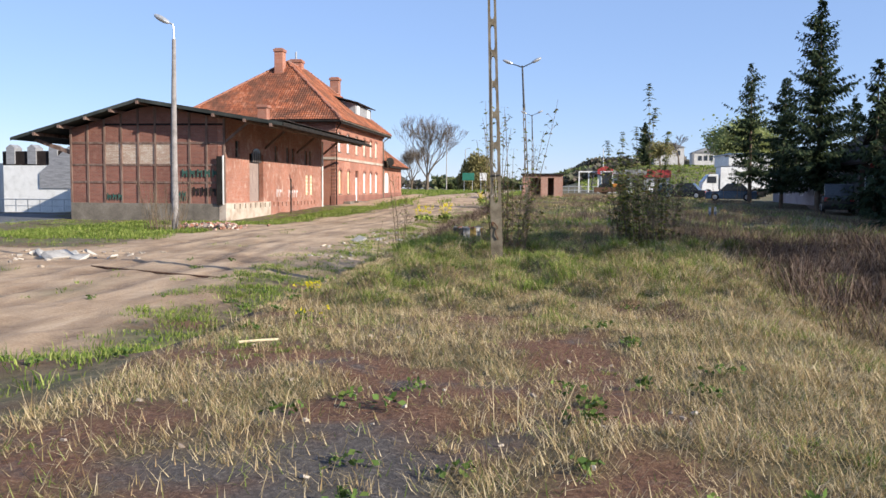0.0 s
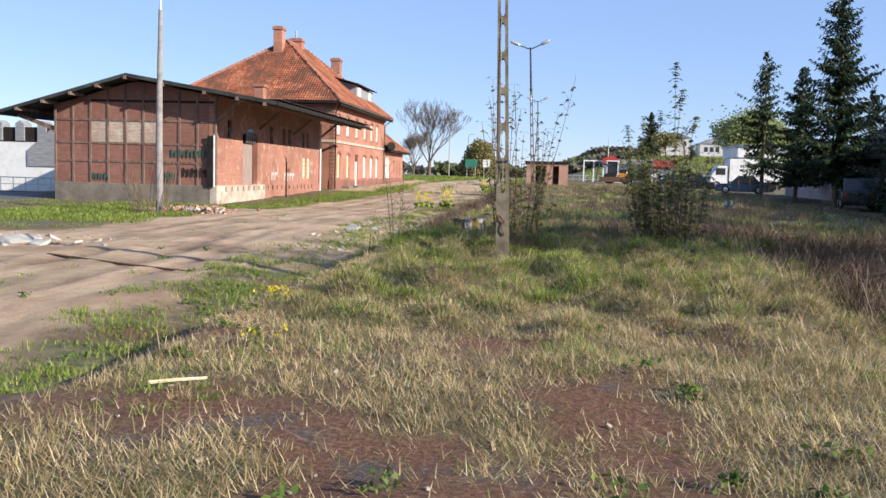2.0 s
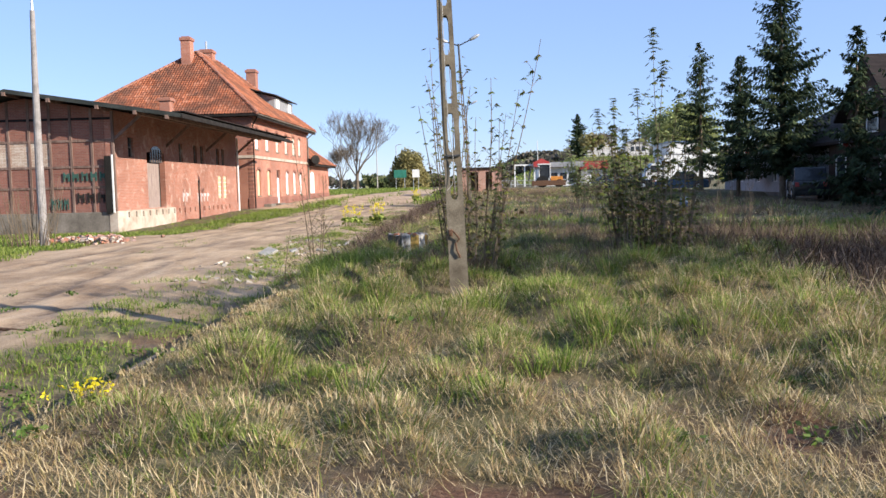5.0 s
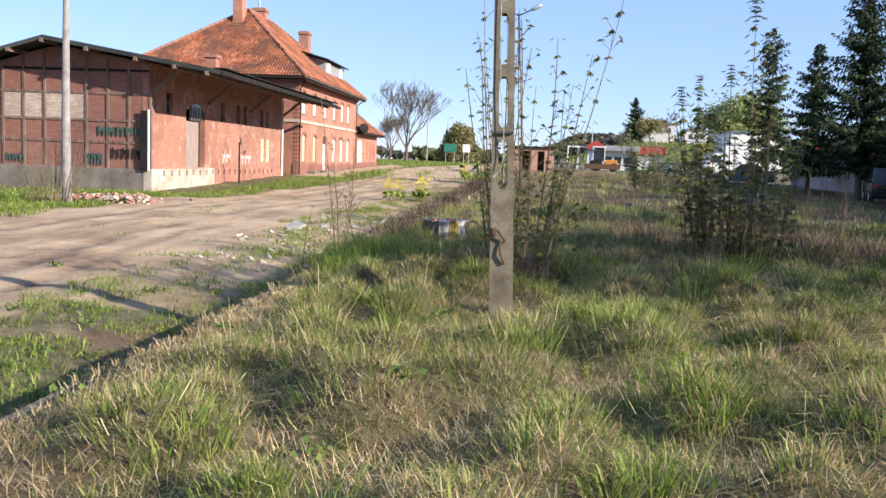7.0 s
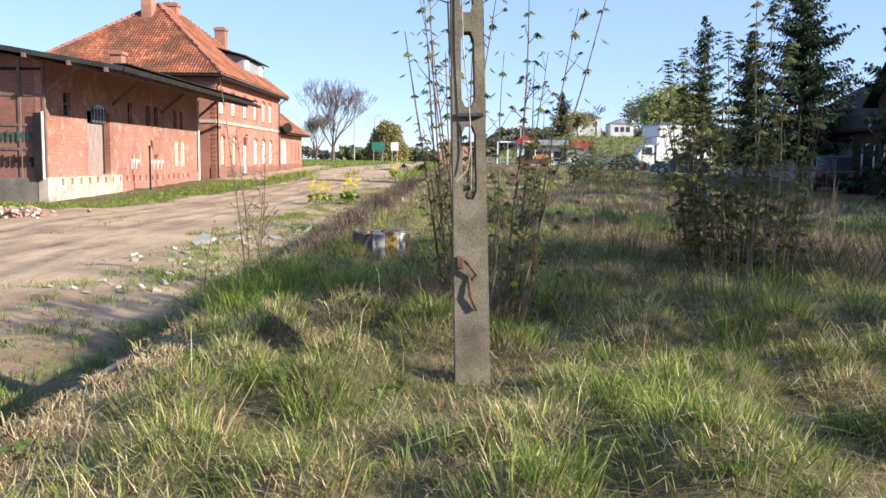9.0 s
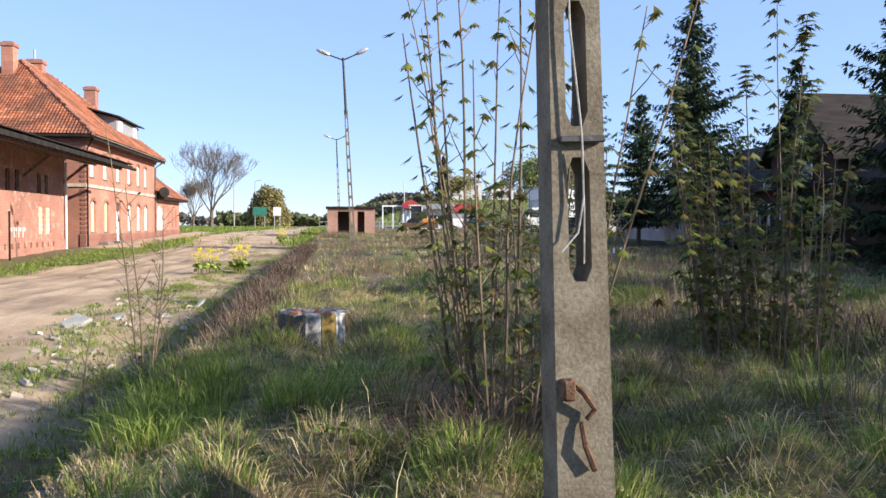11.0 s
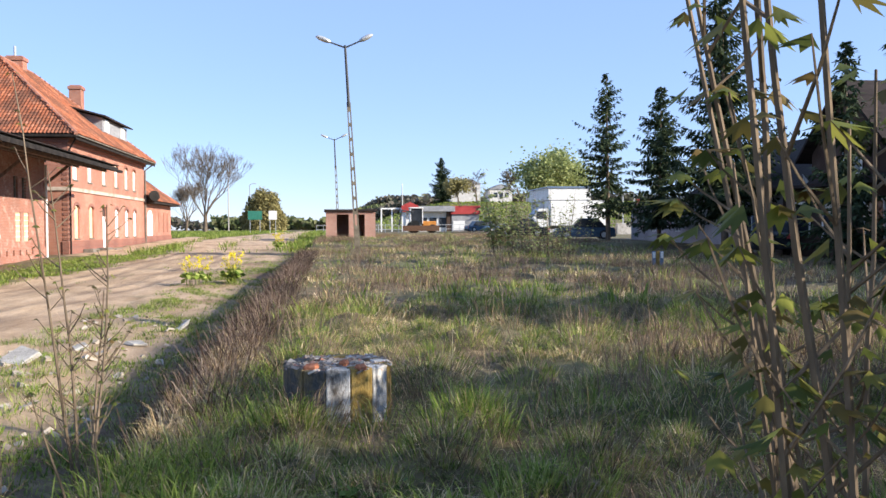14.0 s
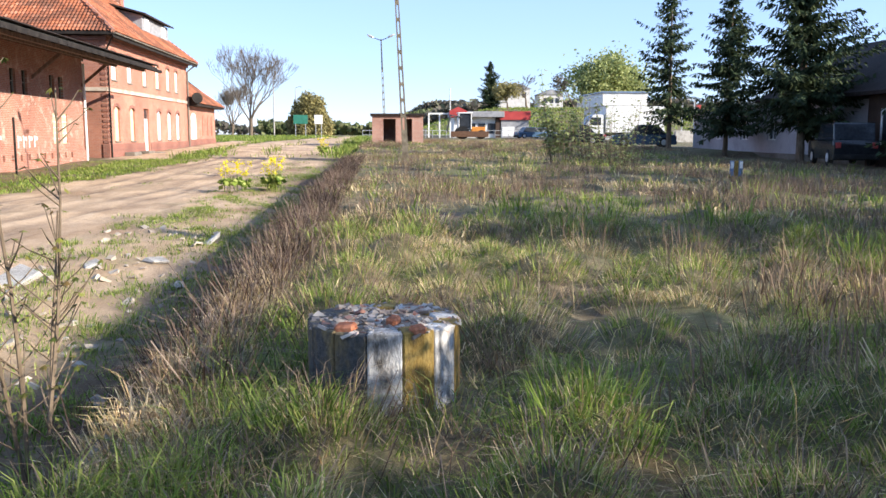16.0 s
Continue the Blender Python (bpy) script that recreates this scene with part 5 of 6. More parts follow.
def bare_tree(x, y, h, seed, label):
    """A leafless tree: a short trunk that opens into rising limbs."""
    random.seed(seed)
    t = thing("tree", label, "tree", pose(x, y, ground_z(x, y, False) - 0.1))
    part("trunk", rod(bmesh.new(), (0, 0, 0), (0.1, 0, h * 0.24), h * 0.026, h * 0.02, 8), M_BARK, t)
    for i in range(8):
        a = i * 2.4 + random.uniform(-0.3, 0.3)
        tilt = 0.12 if i == 0 else random.uniform(0.25, 0.7)
        bm = bmesh.new()
        limbs(bm, Vector((0.1, 0, h * random.uniform(0.12, 0.23))), Vector((math.cos(a) * tilt, math.sin(a) * tilt, 1)).normalized(), h * random.uniform(0.30, 0.36) * (1.1 - 0.3 * tilt), h * 0.011, 4, [], 0.36, 0.2, 4, 0.014, 0.07)
        part("limb", bm, M_BARK, t)


bare_tree(-20.4, 150, 12.2, 11, "large bare spreading tree beside the far road")
bare_tree(-25.2, 163, 8.6, 12, "smaller bare tree beside the far road")
dome = tree(-13.2, 168, 7.0, 13, None, 0, 0, "round bushy olive-green tree by the road, leafy to the ground", 0.75, 4)
u = rng.normal(0, 1, (9000, 3))
u /= np.linalg.norm(u, axis=1)[:, None]
lump = np.array([0.84 + 0.22 * noise.noise(Vector(q) * 2.1) for q in u])
u[:, 2] = np.abs(u[:, 2])
ob = new("crown", mesh_from("crown", *leaf_cards(u * [4.3, 3.8, 8.2] * (lump * rng.uniform(0.55, 1.0, 9000) ** 0.4)[:, None] + [0, 0, 0.3], 0.42), M_DOME))
ob.parent = dome
tree(33.2, 150, 14.5, 14, M_FRESH, 0.5, 9000, "broad willow with fresh yellow-green leaves", 0.6, 4, fill=1.0)
tree(37.2, 156, 13.0, 15, M_FRESH, 0.5, 6000, "leafy willow with fresh yellow-green leaves", 0.6, 4, fill=1.0)
tree(33, 225, 9.0, 16, label="bare tree on the rise beside the far houses", depth=4, thin=0.04)
tree(45, 228, 9.5, 17, M_WOODS, 0.5, 500, "bare tree with dark clumps on the rise", depth=4, fill=0.3, thin=0.04)
tree(54, 226, 9.0, 18, M_WOODS, 0.5, 300, "bare tree with dark clumps on the rise", depth=4, fill=0.3, thin=0.04)
tree(28, 222, 7.0, 19, M_DOME, 0.5, 2200, "leafy olive tree beside the distant spruce", 0.7, 4, fill=0.7)
# three more trees added out of view; their sparse leaves dapple the platform
tree(12.2, 16.6, 8.4, 61, M_OLIVE, 0.2, 2400, "unseen young leafy tree that dapples the old platform with shade", 0.6, 5, fill=0.4)
tree(13.2, 21.2, 7.4, 62, M_OLIVE, 0.2, 2600, "unseen young leafy tree that dapples the old platform with shade", 0.6, 5, fill=0.4)
tree(15.5, 26.5, 8.2, 63, M_OLIVE, 0.22, 3500, "unseen young leafy tree that dapples the old platform with shade", 0.6, 5, fill=0.4)
tree(44.0, 66, 13.0, 20, label="bare tree behind the long house", depth=4)

# far woods along the horizon: one uneven band of crowns
random.seed(31)
for mat, label, bands in ((M_WOODS, "distant band of hazy brown and green woods along the horizon", ((-230, -30, 420, 6, 6200), (8, 60, 420, 12, 7500), (0, 140, 300, 5, 8000), (90, 320, 380, 9, 7000))), (M_COPSE, "young green copse along the far road", ((-42, 20, 330, 5.5, 9000),))):
    vs = []
    for a, b, y0, hh, n in bands:
        for i in range(n):
            x = random.uniform(a, b)
            top = hh * (0.62 + 0.5 * noise.noise(Vector((x * 0.06, y0, 0))) + 0.28 * noise.noise(Vector((x * 0.4, y0, 4))))
            y = y0 + random.uniform(-12, 12)
            vs.append((x, y, ground_z(x, y, False) + max(0.8, top) * math.sqrt(random.random())))
    tagged(new("far_woods", mesh_from("far_woods", *leaf_cards(vs, 2.0, droop=-0.3), mat)), label, "woods", kind="stuff")


# ---- maple shrub beside the post, and other young growth ----
def maple_leaf(vs, ts, p, d, s):
    """One drooping five-lobed leaf."""
    d = Vector(d).normalized()
    o = d.cross(Vector((0, 0, 1))).normalized()
    n = o.cross(d)
    b = len(vs)
    vs.append(tuple(p))
    for k, (f, w) in enumerate(((0.55, 0.62), (0.42, 0.34), (0.95, 0.42), (0.62, 0.16), (1.15, 0.0), (0.62, -0.16), (0.95, -0.42), (0.42, -0.34), (0.55, -0.62))):
        vs.append(tuple(Vector(p) + d * f * s + o * w * s - n * (0.30 * abs(w) + 0.12 * f) * s))
    ts += [(b, b + i, b + i + 1) for i in range(1, 9)]


def shrub(name, x, y, z, stems, h, radius, seed, leaf_mat, leaf_size, pairs, label, lean=0.12, low=0.45, thick=0.014, side=6, top_clump=False, bias=0.0):
    random.seed(seed)
    t = thing(name, label, "shrub", pose(x, y, z))
    vs, ts = [], []
    for i in range(stems):
        bm = bmesh.new()
        a, rr = random.uniform(0, 2 * math.pi), radius * math.sqrt(random.random())
        p = Vector((math.cos(a) * rr, math.sin(a) * rr, -0.1))
        d = Vector((math.cos(a) * lean * (0.4 + rr / radius) + random.gauss(bias, 0.05), math.sin(a) * lean * (0.4 + rr / radius) + random.gauss(0, 0.05), 1)).normalized()
        d.x, d.y = min(0.22, max(d.x, -0.17)), max(d.y, -0.06)
        L = h * random.uniform(0.42, 1.0)
        seg = 8
        pts = [p]
        for k in range(seg):
            d = (d + Vector((random.gauss(0, 0.03), random.gauss(0, 0.03), 0.02))).normalized()
            pts.append(pts[-1] + d * L / seg)
        r = thick * random.uniform(0.7, 1.25) * (0.6 + 0.4 * L / h)
        bar(bm, pts, r, r * 0.28, 5)
        # side twigs
        for q in range(random.randint(side // 2, side)):
            k = random.uniform(low * 0.5, 0.95)
            j = min(seg - 1, int(k * seg))
            b = pts[j].lerp(pts[j + 1], k * seg - j)
            a2 = random.uniform(0, 2 * math.pi)
            e = Vector((math.cos(a2), math.sin(a2), random.uniform(0.5, 1.3))).normalized()
            l2 = random.uniform(0.15, 0.5) * (1.2 - k) * h * 0.28 + 0.08
            mid = b + e * l2 * 0.6
            end = mid + (e + Vector((0, 0, 0.25))).normalized() * l2 * 0.4
            bar(bm, (b, mid, end), r * 0.35, r * 0.15, 4)
            for s in range(random.randint(1, 3)):
                a3 = random.uniform(0, 6.3)
                maple_leaf(vs, ts, end, (math.cos(a3), math.sin(a3), random.uniform(-0.7, 0.1)), leaf_size * random.uniform(0.5, 1.1))
        for q in range(pairs):
            k = low + (1 - low) * q / max(1, pairs - 1)
            if random.random() < 0.2:
                continue
            j = min(seg - 1, int(k * seg))
            b = pts[j].lerp(pts[j + 1], min(1, k * seg - j))
            a2 = q * 1.57 + random.uniform(-0.3, 0.3)
            for s in (0, math.pi):
                e = Vector((math.cos(a2 + s), math.sin(a2 + s), 0.15))
                e2 = b + e * leaf_size * 0.5
                maple_leaf(vs, ts, e2, (e.x, e.y, random.uniform(-0.8, -0.1)), leaf_size * random.uniform(0.55, 1.1))
        part("stem", bm, M_STEM, t)
        if top_clump:
            for s in range(34):
                a3 = s * 1.26
                maple_leaf(vs, ts, pts[-1].lerp(pts[-2], 0.75 * (s // 5) / 6), (math.cos(a3), math.sin(a3), random.uniform(-0.4, 0.2)), leaf_size * random.uniform(0.45, 0.85))
    if ts:
        ob = new("leaves", mesh_from("leaves", vs, ts, leaf_mat))
        ob.parent = t
        ob["kind"] = "stuff"
    return t


shrub("maple_shrub", -0.4, 21.25, 0, 28, 3.9, 0.42, 41, M_LEAF, 0.085, 13, "many-stemmed young maple with sparse unfolding leaves", 0.15, 0.2, 0.014, 14, bias=0.0)
shrub("leafy_thicket", 2.95, 24.5, 0, 60, 2.6, 0.8, 43, M_LEAF, 0.11, 11, "dense dark leafy thicket of young shoots", 0.1, 0.2, 0.012)
shrub("tall_saplings", 2.95, 24.6, 0, 9, 4.7, 0.7, 44, M_OLIVE, 0.13, 24, "tall thin saplings with tufted leafy tops", 0.05, 0.35, 0.014, 4, True)
shrub("sapling", -3.7, 26.4, -0.7, 4, 3.9, 0.12, 45, M_LEAF, 0.05, 9, "thin bare sapling at the platform edge", 0.05, 0.12, 0.018, 30)
shrub("sapling", -4.1, 25.6, -0.7, 3, 1.6, 0.2, 46, M_LEAF, 0.045, 6, "small bare sapling at the platform edge", 0.16, 0.15, 0.013, 22)
shrub("sapling", -2.6, 22.9, 0, 2, 1.3, 0.1, 47, M_LEAF, 0.04, 4, "small thin sapling in the grass", 0.16, 0.3, 0.008, 4)
shrub("young_tree", 6.9, 54.0, 0.2, 56, 3.0, 1.6, 48, M_FRESH, 0.12, 11, "bushy young growth with fresh yellow-green leaves", 0.22, 0.15, 0.014, 6)
shrub("young_tree", 5.4, 55.5, 0.2, 22, 4.0, 0.6, 49, M_FRESH, 0.2, 15, "young tree with fresh yellow-green leaves", 0.15, 0.3, 0.014, 6)
shrub("bare_shrub", -16.5, 38.7, -0.45, 40, 2.7, 0.8, 50, M_OLIVE, 0.03, 2, "bare twiggy shrub round the lamp post foot", 0.22, 0.3, 0.017, 8)
shrub("reeds", 1.75, 21.0, 0, 46, 0.95, 0.42, 54, M_FRESH, 0.02, 1, "clump of pale dry upright stalks", 0.12, 0.3, 0.006, 2)
shrub("reeds", 5.9, 29.6, 0, 30, 1.9, 0.6, 55, M_FRESH, 0.02, 1, "tall reddish dry stalks at the edge of the shade", 0.1, 0.3, 0.009, 4)
shrub("bare_sapling", 1.35, 40.5, 0.1, 1, 1.4, 0.02, 53, M_FRESH, 0.03, 2, "single pale bare sapling in the grass", 0.05, 0.3, 0.014, 8)

# ---- long low house behind the spruces ----
house = thing("long_house", "long pale single-storey house with dark roof behind spruces", "house")
part("wall", holed_wall(bmesh.new(), 20.0, 20.3, 58.4, 80.6, -0.3, 3.05, [(c, c + 1.1, 1.15, 2.5) for c in (64.2, 68.0, 71.6, 75.6, 78.2)]), M_LILAC_SHADED, house)
part("end_wall", boxes((20.3, 28.0, 80.3, 80.6, -0.3, 3.05)), M_LILAC_SHADED, house)
part("back_wall", boxes((27.7, 28.0, 58.4, 80.3, -0.3, 3.05)), M_LILAC_SHADED, house)
part("roof", prism(bmesh.new(), ((19.6, 3.05), (28.4, 3.05), (24.0, 3.75)), "y", 58.9, 81.0), M_ROOF_SHADE, house)
for c in (64.2, 68.0, 71.6, 75.6, 78.2):
    w = part("window", boxes((20.18, 20.22, c, c + 1.1, 1.15, 2.5)), M_GLASS, house)
    part("window_frame", boxes((20.1, 20.17, c, c + 0.07, 1.15, 2.5), (20.1, 20.17, c + 1.03, c + 1.1, 1.15, 2.5), (20.1, 20.17, c + 0.5, c + 0.57, 1.15, 2.5), (20.102, 20.168, c + 0.07, c + 1.03, 1.15, 1.22)), M_WHITE, w)
part("plinth", boxes((19.95, 20.0, 58.4, 80.6, -0.3, 0.45)), M_PLINTH, house)
nh = thing("dark_house", "brown house with a big dark roof behind the trees", "house")
part("wall", holed_wall(bmesh.new(), 19.6, 29.4, 30.0, 58.35, -0.4, 3.2, []), M_BROWN_WALL, nh)
part("roof", prism(bmesh.new(), ((19.0, 3.15), (30.0, 3.15), (30.0, 3.3), (24.5, 6.35), (19.0, 3.3)), "y", 29.4, 68.6), M_ROOF_DARK, nh)
part("cross_gable", prism(bmesh.new(), ((49.9, 3.2), (55.5, 3.2), (55.5, 4.6), (52.7, 7.2), (49.9, 4.6)), "x", 19.4, 24.5), M_BROWN_WALL, nh, "dark brown brick cross gable")
for a, b in (((49.4, 4.25), (52.7, 7.3)), ((52.7, 7.3), (56.0, 4.25))):
    part("gable_roof", prism(bmesh.new(), ((a[0], a[1]), (b[0], b[1]), (b[0], b[1] + 0.16), (a[0], a[1] + 0.16)), "x", 18.9, 24.4), M_ROOF_DARK, nh)
w = part("gable_window", boxes((19.36, 19.39, 51.8, 53.0, 3.6, 4.5)), M_GLASS, nh)
part("window_frame", boxes((19.33, 19.355, 51.74, 51.84, 3.55, 4.55), (19.33, 19.355, 52.96, 53.06, 3.55, 4.55), (19.332, 19.353, 51.84, 52.96, 4.45, 4.55), (19.332, 19.353, 51.84, 52.96, 3.55, 3.63)), M_WHITE, w)
part("round_vent", rod(bmesh.new(), (19.3, 52.6, 5.5), (19.39, 52.6, 5.5), 0.26, 0.26, 20), M_WHITE, nh, "round white vent")
for c in (36, 45, 50.6, 53.6, 55.9):
    w = part("window", boxes((19.54, 19.59, c, c + 1.2, 1.0, 2.5)), M_GLASS, nh)
    part("window_frame", boxes((19.50, 19.535, c - 0.08, c + 0.02, 0.95, 2.55), (19.50, 19.535, c + 1.18, c + 1.28, 0.95, 2.55), (19.502, 19.533, c + 0.02, c + 1.18, 2.45, 2.55)), M_WHITE, w)

flag = thing("flag", "small white and red flag hanging on the house wall", "flag")
part("pole", rod(bmesh.new(), (19.58, 55.4, 3.0), (18.95, 55.5, 3.75), 0.02, 0.015, 8), M_ALU, flag)
part("white_cloth", prism(bmesh.new(), ((18.98, 3.7), (19.2, 3.42), (19.16, 3.05), (19.0, 3.2)), "y", 55.44, 55.47), M_WHITE, flag)
part("red_cloth", prism(bmesh.new(), ((19.2, 3.42), (19.44, 3.14), (19.4, 2.7), (19.16, 3.05)), "y", 55.442, 55.468), M_RED, flag)


# ---- vehicles ----
def car(m, paint, label, L=4.3, W=1.75, H=1.5, suv=False):
    t = thing("car", label, "car", m)
    cl = 0.24 if suv else 0.17
    bel = H * (0.58 if suv else 0.54)
    bm = prism(bmesh.new(), ((-L / 2, cl), (L / 2, cl), (L / 2, bel * 0.8), (L / 2 - 0.12, bel), (L * 0.22, bel + 0.06), (-L / 2 + 0.1, bel + 0.04), (-L / 2, bel * 0.85)), "y", -W / 2, W / 2)
    part("body", soft(bm, 0.06, 2), paint, t)
    r = 0.34 if suv else 0.22
    bm = prism(bmesh.new(), ((-L * 0.42 if suv else -L * 0.36, bel + 0.02), (L * 0.24, bel + 0.02), (L * 0.08, H), (-L * (0.38 if suv else 0.22), H)), "y", -W / 2 + 0.1, W / 2 - 0.1)
    part("cabin", soft(bm, 0.05, 2), M_GLASS, t, "dark glazed cabin")
    part("roof", soft(boxes((-L * (0.37 if suv else 0.22), L * 0.08, -W / 2 + 0.09, W / 2 - 0.09, H - 0.06, H + 0.02)), 0.025), paint, t)
    for x in (-L * 0.31, L * 0.31):
        for s in (-1, 1):
            w = part("wheel", rod(bmesh.new(), (x, s * (W / 2 - 0.18), 0.33), (x, s * (W / 2 + 0.015), 0.33), 0.33, 0.33, 16), M_TYRE, t)
            part("rim", rod(bmesh.new(), (x, s * (W / 2 + 0.016), 0.33), (x, s * (W / 2 + 0.03), 0.33), 0.2, 0.18, 12), M_ALU, w)
    for s in (-1, 1):
        part("tail_light", soft(boxes((-L / 2 - 0.02, -L / 2 + 0.06, s * (W / 2 - 0.2) - 0.1, s * (W / 2 - 0.2) + 0.1, bel * 0.72, bel * 0.95)), 0.01), M_RED, t)
        part("headlight", soft(boxes((L / 2 - 0.06, L / 2 + 0.02, s * (W / 2 - 0.25) - 0.15, s * (W / 2 - 0.25) + 0.15, bel * 0.68, bel * 0.84)), 0.01), M_ALU, t)
    part("bumper", soft(boxes((-L / 2 - 0.05, -L / 2 + 0.1, -W / 2 + 0.05, W / 2 - 0.05, cl + 0.03, cl + 0.24)), 0.03), M_TYRE, t)
    return t


def gz(x, y):
    return ground_z(x, y, False)


car(pose(18.1, 57.6, gz(18.1, 57.6) + 0.1, 0, 0, 75), M_BLACK_CAR, "dark off-road car parked beside the house", 4.5, 1.8, 1.75, True)
car(pose(16.4, 80.5, gz(16.4, 80.5) + 0.05, 0, 0, 170), M_BLUE_CAR, "dark blue parked car")
car(pose(13.6, 88.5, gz(13.6, 88.5) + 0.05, 0, 0, 160), M_BLACK_CAR, "black parked car beside the box truck")
car(pose(22.5, 150, gz(22.5, 150), 0, 0, 10), M_BLUE_CAR, "blue parked car in the far yard")
car(pose(19.0, 140, gz(19, 140), 0, 0, 15), M_BLUE_CAR, "blue parked car in the far yard")

truck = thing("box_truck", "white box truck parked side-on in the yard", "truck", pose(19.5, 105, gz(19.5, 105)))
part("cargo_box", soft(boxes((0.4, 6.2, -1.2, 1.2, 0.9, 3.4)), 0.04), M_WHITE, truck)
part("cab", soft(prism(bmesh.new(), ((-1.7, 0.5), (0.3, 0.5), (0.3, 2.6), (-0.8, 2.6), (-1.55, 1.6)), "y", -1.1, 1.1), 0.06), M_WHITE, truck)
part("windscreen", prism(bmesh.new(), ((-1.52, 1.66), (-0.84, 2.5), (-0.88, 2.52), (-1.56, 1.68)), "y", -0.98, 0.98), M_GLASS, truck)
part("side_window", boxes((-1.0, 0.0, -1.13, -1.102, 1.6, 2.35)), M_GLASS, truck)
part("chassis", boxes((-1.4, 6.0, -0.5, 0.5, 0.55, 0.88)), M_STEEL, truck)
for x in (-0.9, 4.2, 5.1):
    for s in (-1, 1):
        part("wheel", rod(bmesh.new(), (x, s * 0.85, 0.45), (x, s * 1.15, 0.45), 0.45, 0.45, 16), M_TYRE, truck)

shed_b = thing("flat_roofed_building", "white and pale blue flat-roofed workshop behind the truck", "building")
part("wall", boxes((25.0, 30.0, 124.0, 134.0, 0.4, 4.9)), M_HOUSE_WALL, shed_b)
part("fascia", boxes((24.8, 30.2, 123.8, 134.2, 4.9, 6.4)), M_WHITE, shed_b)
part("roof", boxes((24.6, 30.4, 123.6, 134.4, 6.4, 6.55)), M_BLUE, shed_b)

pav = thing("filling_station", "low white pavilion with a pale flat canopy and red gable", "building")
part("wall", boxes((9.4, 16.2, 151.0, 158.0, 0.6, 4.0)), M_WHITE, pav)
part("canopy", soft(boxes((9.0, 16.8, 149.8, 158.6, 4.0, 4.85)), 0.05), M_ROOF_GREY, pav, "pale flat canopy edge")
part("red_gable", prism(bmesh.new(), ((8.6, 4.0), (11.2, 4.0), (11.2, 4.9), (9.9, 5.5), (8.6, 4.9)), "y", 149.6, 149.75), M_RED, pav, "red gable sign panel")
for i in range(4):
    part("window", boxes((10.0 + 1.5 * i, 11.1 + 1.5 * i, 150.93, 150.98, 1.6, 3.1)), M_GLASS, pav)
for x in (5.6, 7.2, 8.8):
    part("column", boxes((x - 0.1, x + 0.1, 150.3, 150.5, 0.6, 4.4)), M_WHITE, pav)
part("frame_beam", boxes((5.5, 8.9, 150.31, 150.49, 4.4, 4.62)), M_WHITE, pav)
kiosk = thing("kiosk", "red-roofed kiosk with a white and grey front", "kiosk")
part("front", boxes((16.4, 20.6, 150.5, 153.5, 0.6, 3.6)), M_ROOF_GREY, kiosk)
part("red_fascia", soft(boxes((16.2, 20.8, 150.2, 153.7, 3.6, 4.9)), 0.04), M_RED, kiosk)
part("poster", boxes((16.6, 18.4, 150.44, 150.49, 1.2, 2.6)), M_WHITE, kiosk)
part("dark_side", boxes((15.6, 16.38, 150.6, 153.4, 0.6, 4.4)), M_BROWN_WALL, kiosk)

loader = thing("tractor", "orange and black tractor with a glazed cab", "tractor", pose(9.2, 128, gz(9.2, 128)))
part("hood", soft(boxes((0.3, 2.0, -0.5, 0.5, 0.9, 1.5)), 0.06), M_ORANGE, loader)
part("blade", soft(boxes((-2.3, 2.3, -1.5, -1.38, 0.25, 0.95)), 0.02), M_RUST, loader, "rusty brown front blade")
part("cab_frame", soft(boxes((-1.3, -1.2, -0.8, 0.8, 1.2, 3.1), (0.2, 0.3, -0.8, 0.8, 1.2, 3.1), (-1.4, 0.4, -0.9, 0.9, 3.1, 3.25)), 0.02), M_WHITE, loader)
part("cab_glass", boxes((-1.19, 0.19, -0.72, 0.72, 1.3, 3.08)), M_GLASS, loader)
part("chassis", boxes((-1.4, 1.9, -0.35, 0.35, 0.6, 0.92)), M_STEEL, loader)
part("loader_arm", bar(bmesh.new(), ((-0.9, -0.95, 2.6), (-2.3, -0.95, 2.9), (-2.7, -0.95, 1.0)), 0.12, 0.1), M_STEEL, loader)
for x, r in ((-0.8, 0.8), (1.5, 0.55)):
    for s in (-1, 1):
        part("wheel", rod(bmesh.new(), (x, s * 0.7, r), (x, s * 1.05, r), r, r, 18), M_TYRE, loader)

# far houses on the rise
for x0, x1, y, z0, z1, lab in ((28.6, 36.5, 241, 7.5, 13.0, "white two-storey house on the rise"), (40, 46, 246, 8.0, 11.8, "pale house on the rise"), (52, 60, 248, 8.0, 11.0, "low pale house on the rise")):
    hs = thing("house", lab, "house", group="houses on the rise")
    part("wall", boxes((x0, x1, y, y + 8, z0 - 2, z1)), M_HOUSE_WALL, hs)
    part("roof", prism(bmesh.new(), ((x0 - 0.4, z1), (x1 + 0.4, z1), ((x0 + x1) / 2, z1 + 1.4)), "y", y - 0.3, y + 8.3), M_ROOF_GREY, hs)
    for i in range(3):
        part("window", boxes((x0 + 1 + i * (x1 - x0 - 3.0) / 2, x0 + 2.0 + i * (x1 - x0 - 3.0) / 2, y - 0.05, y - 0.005, z1 - 2.2, z1 - 0.9)), M_GLASS, hs)

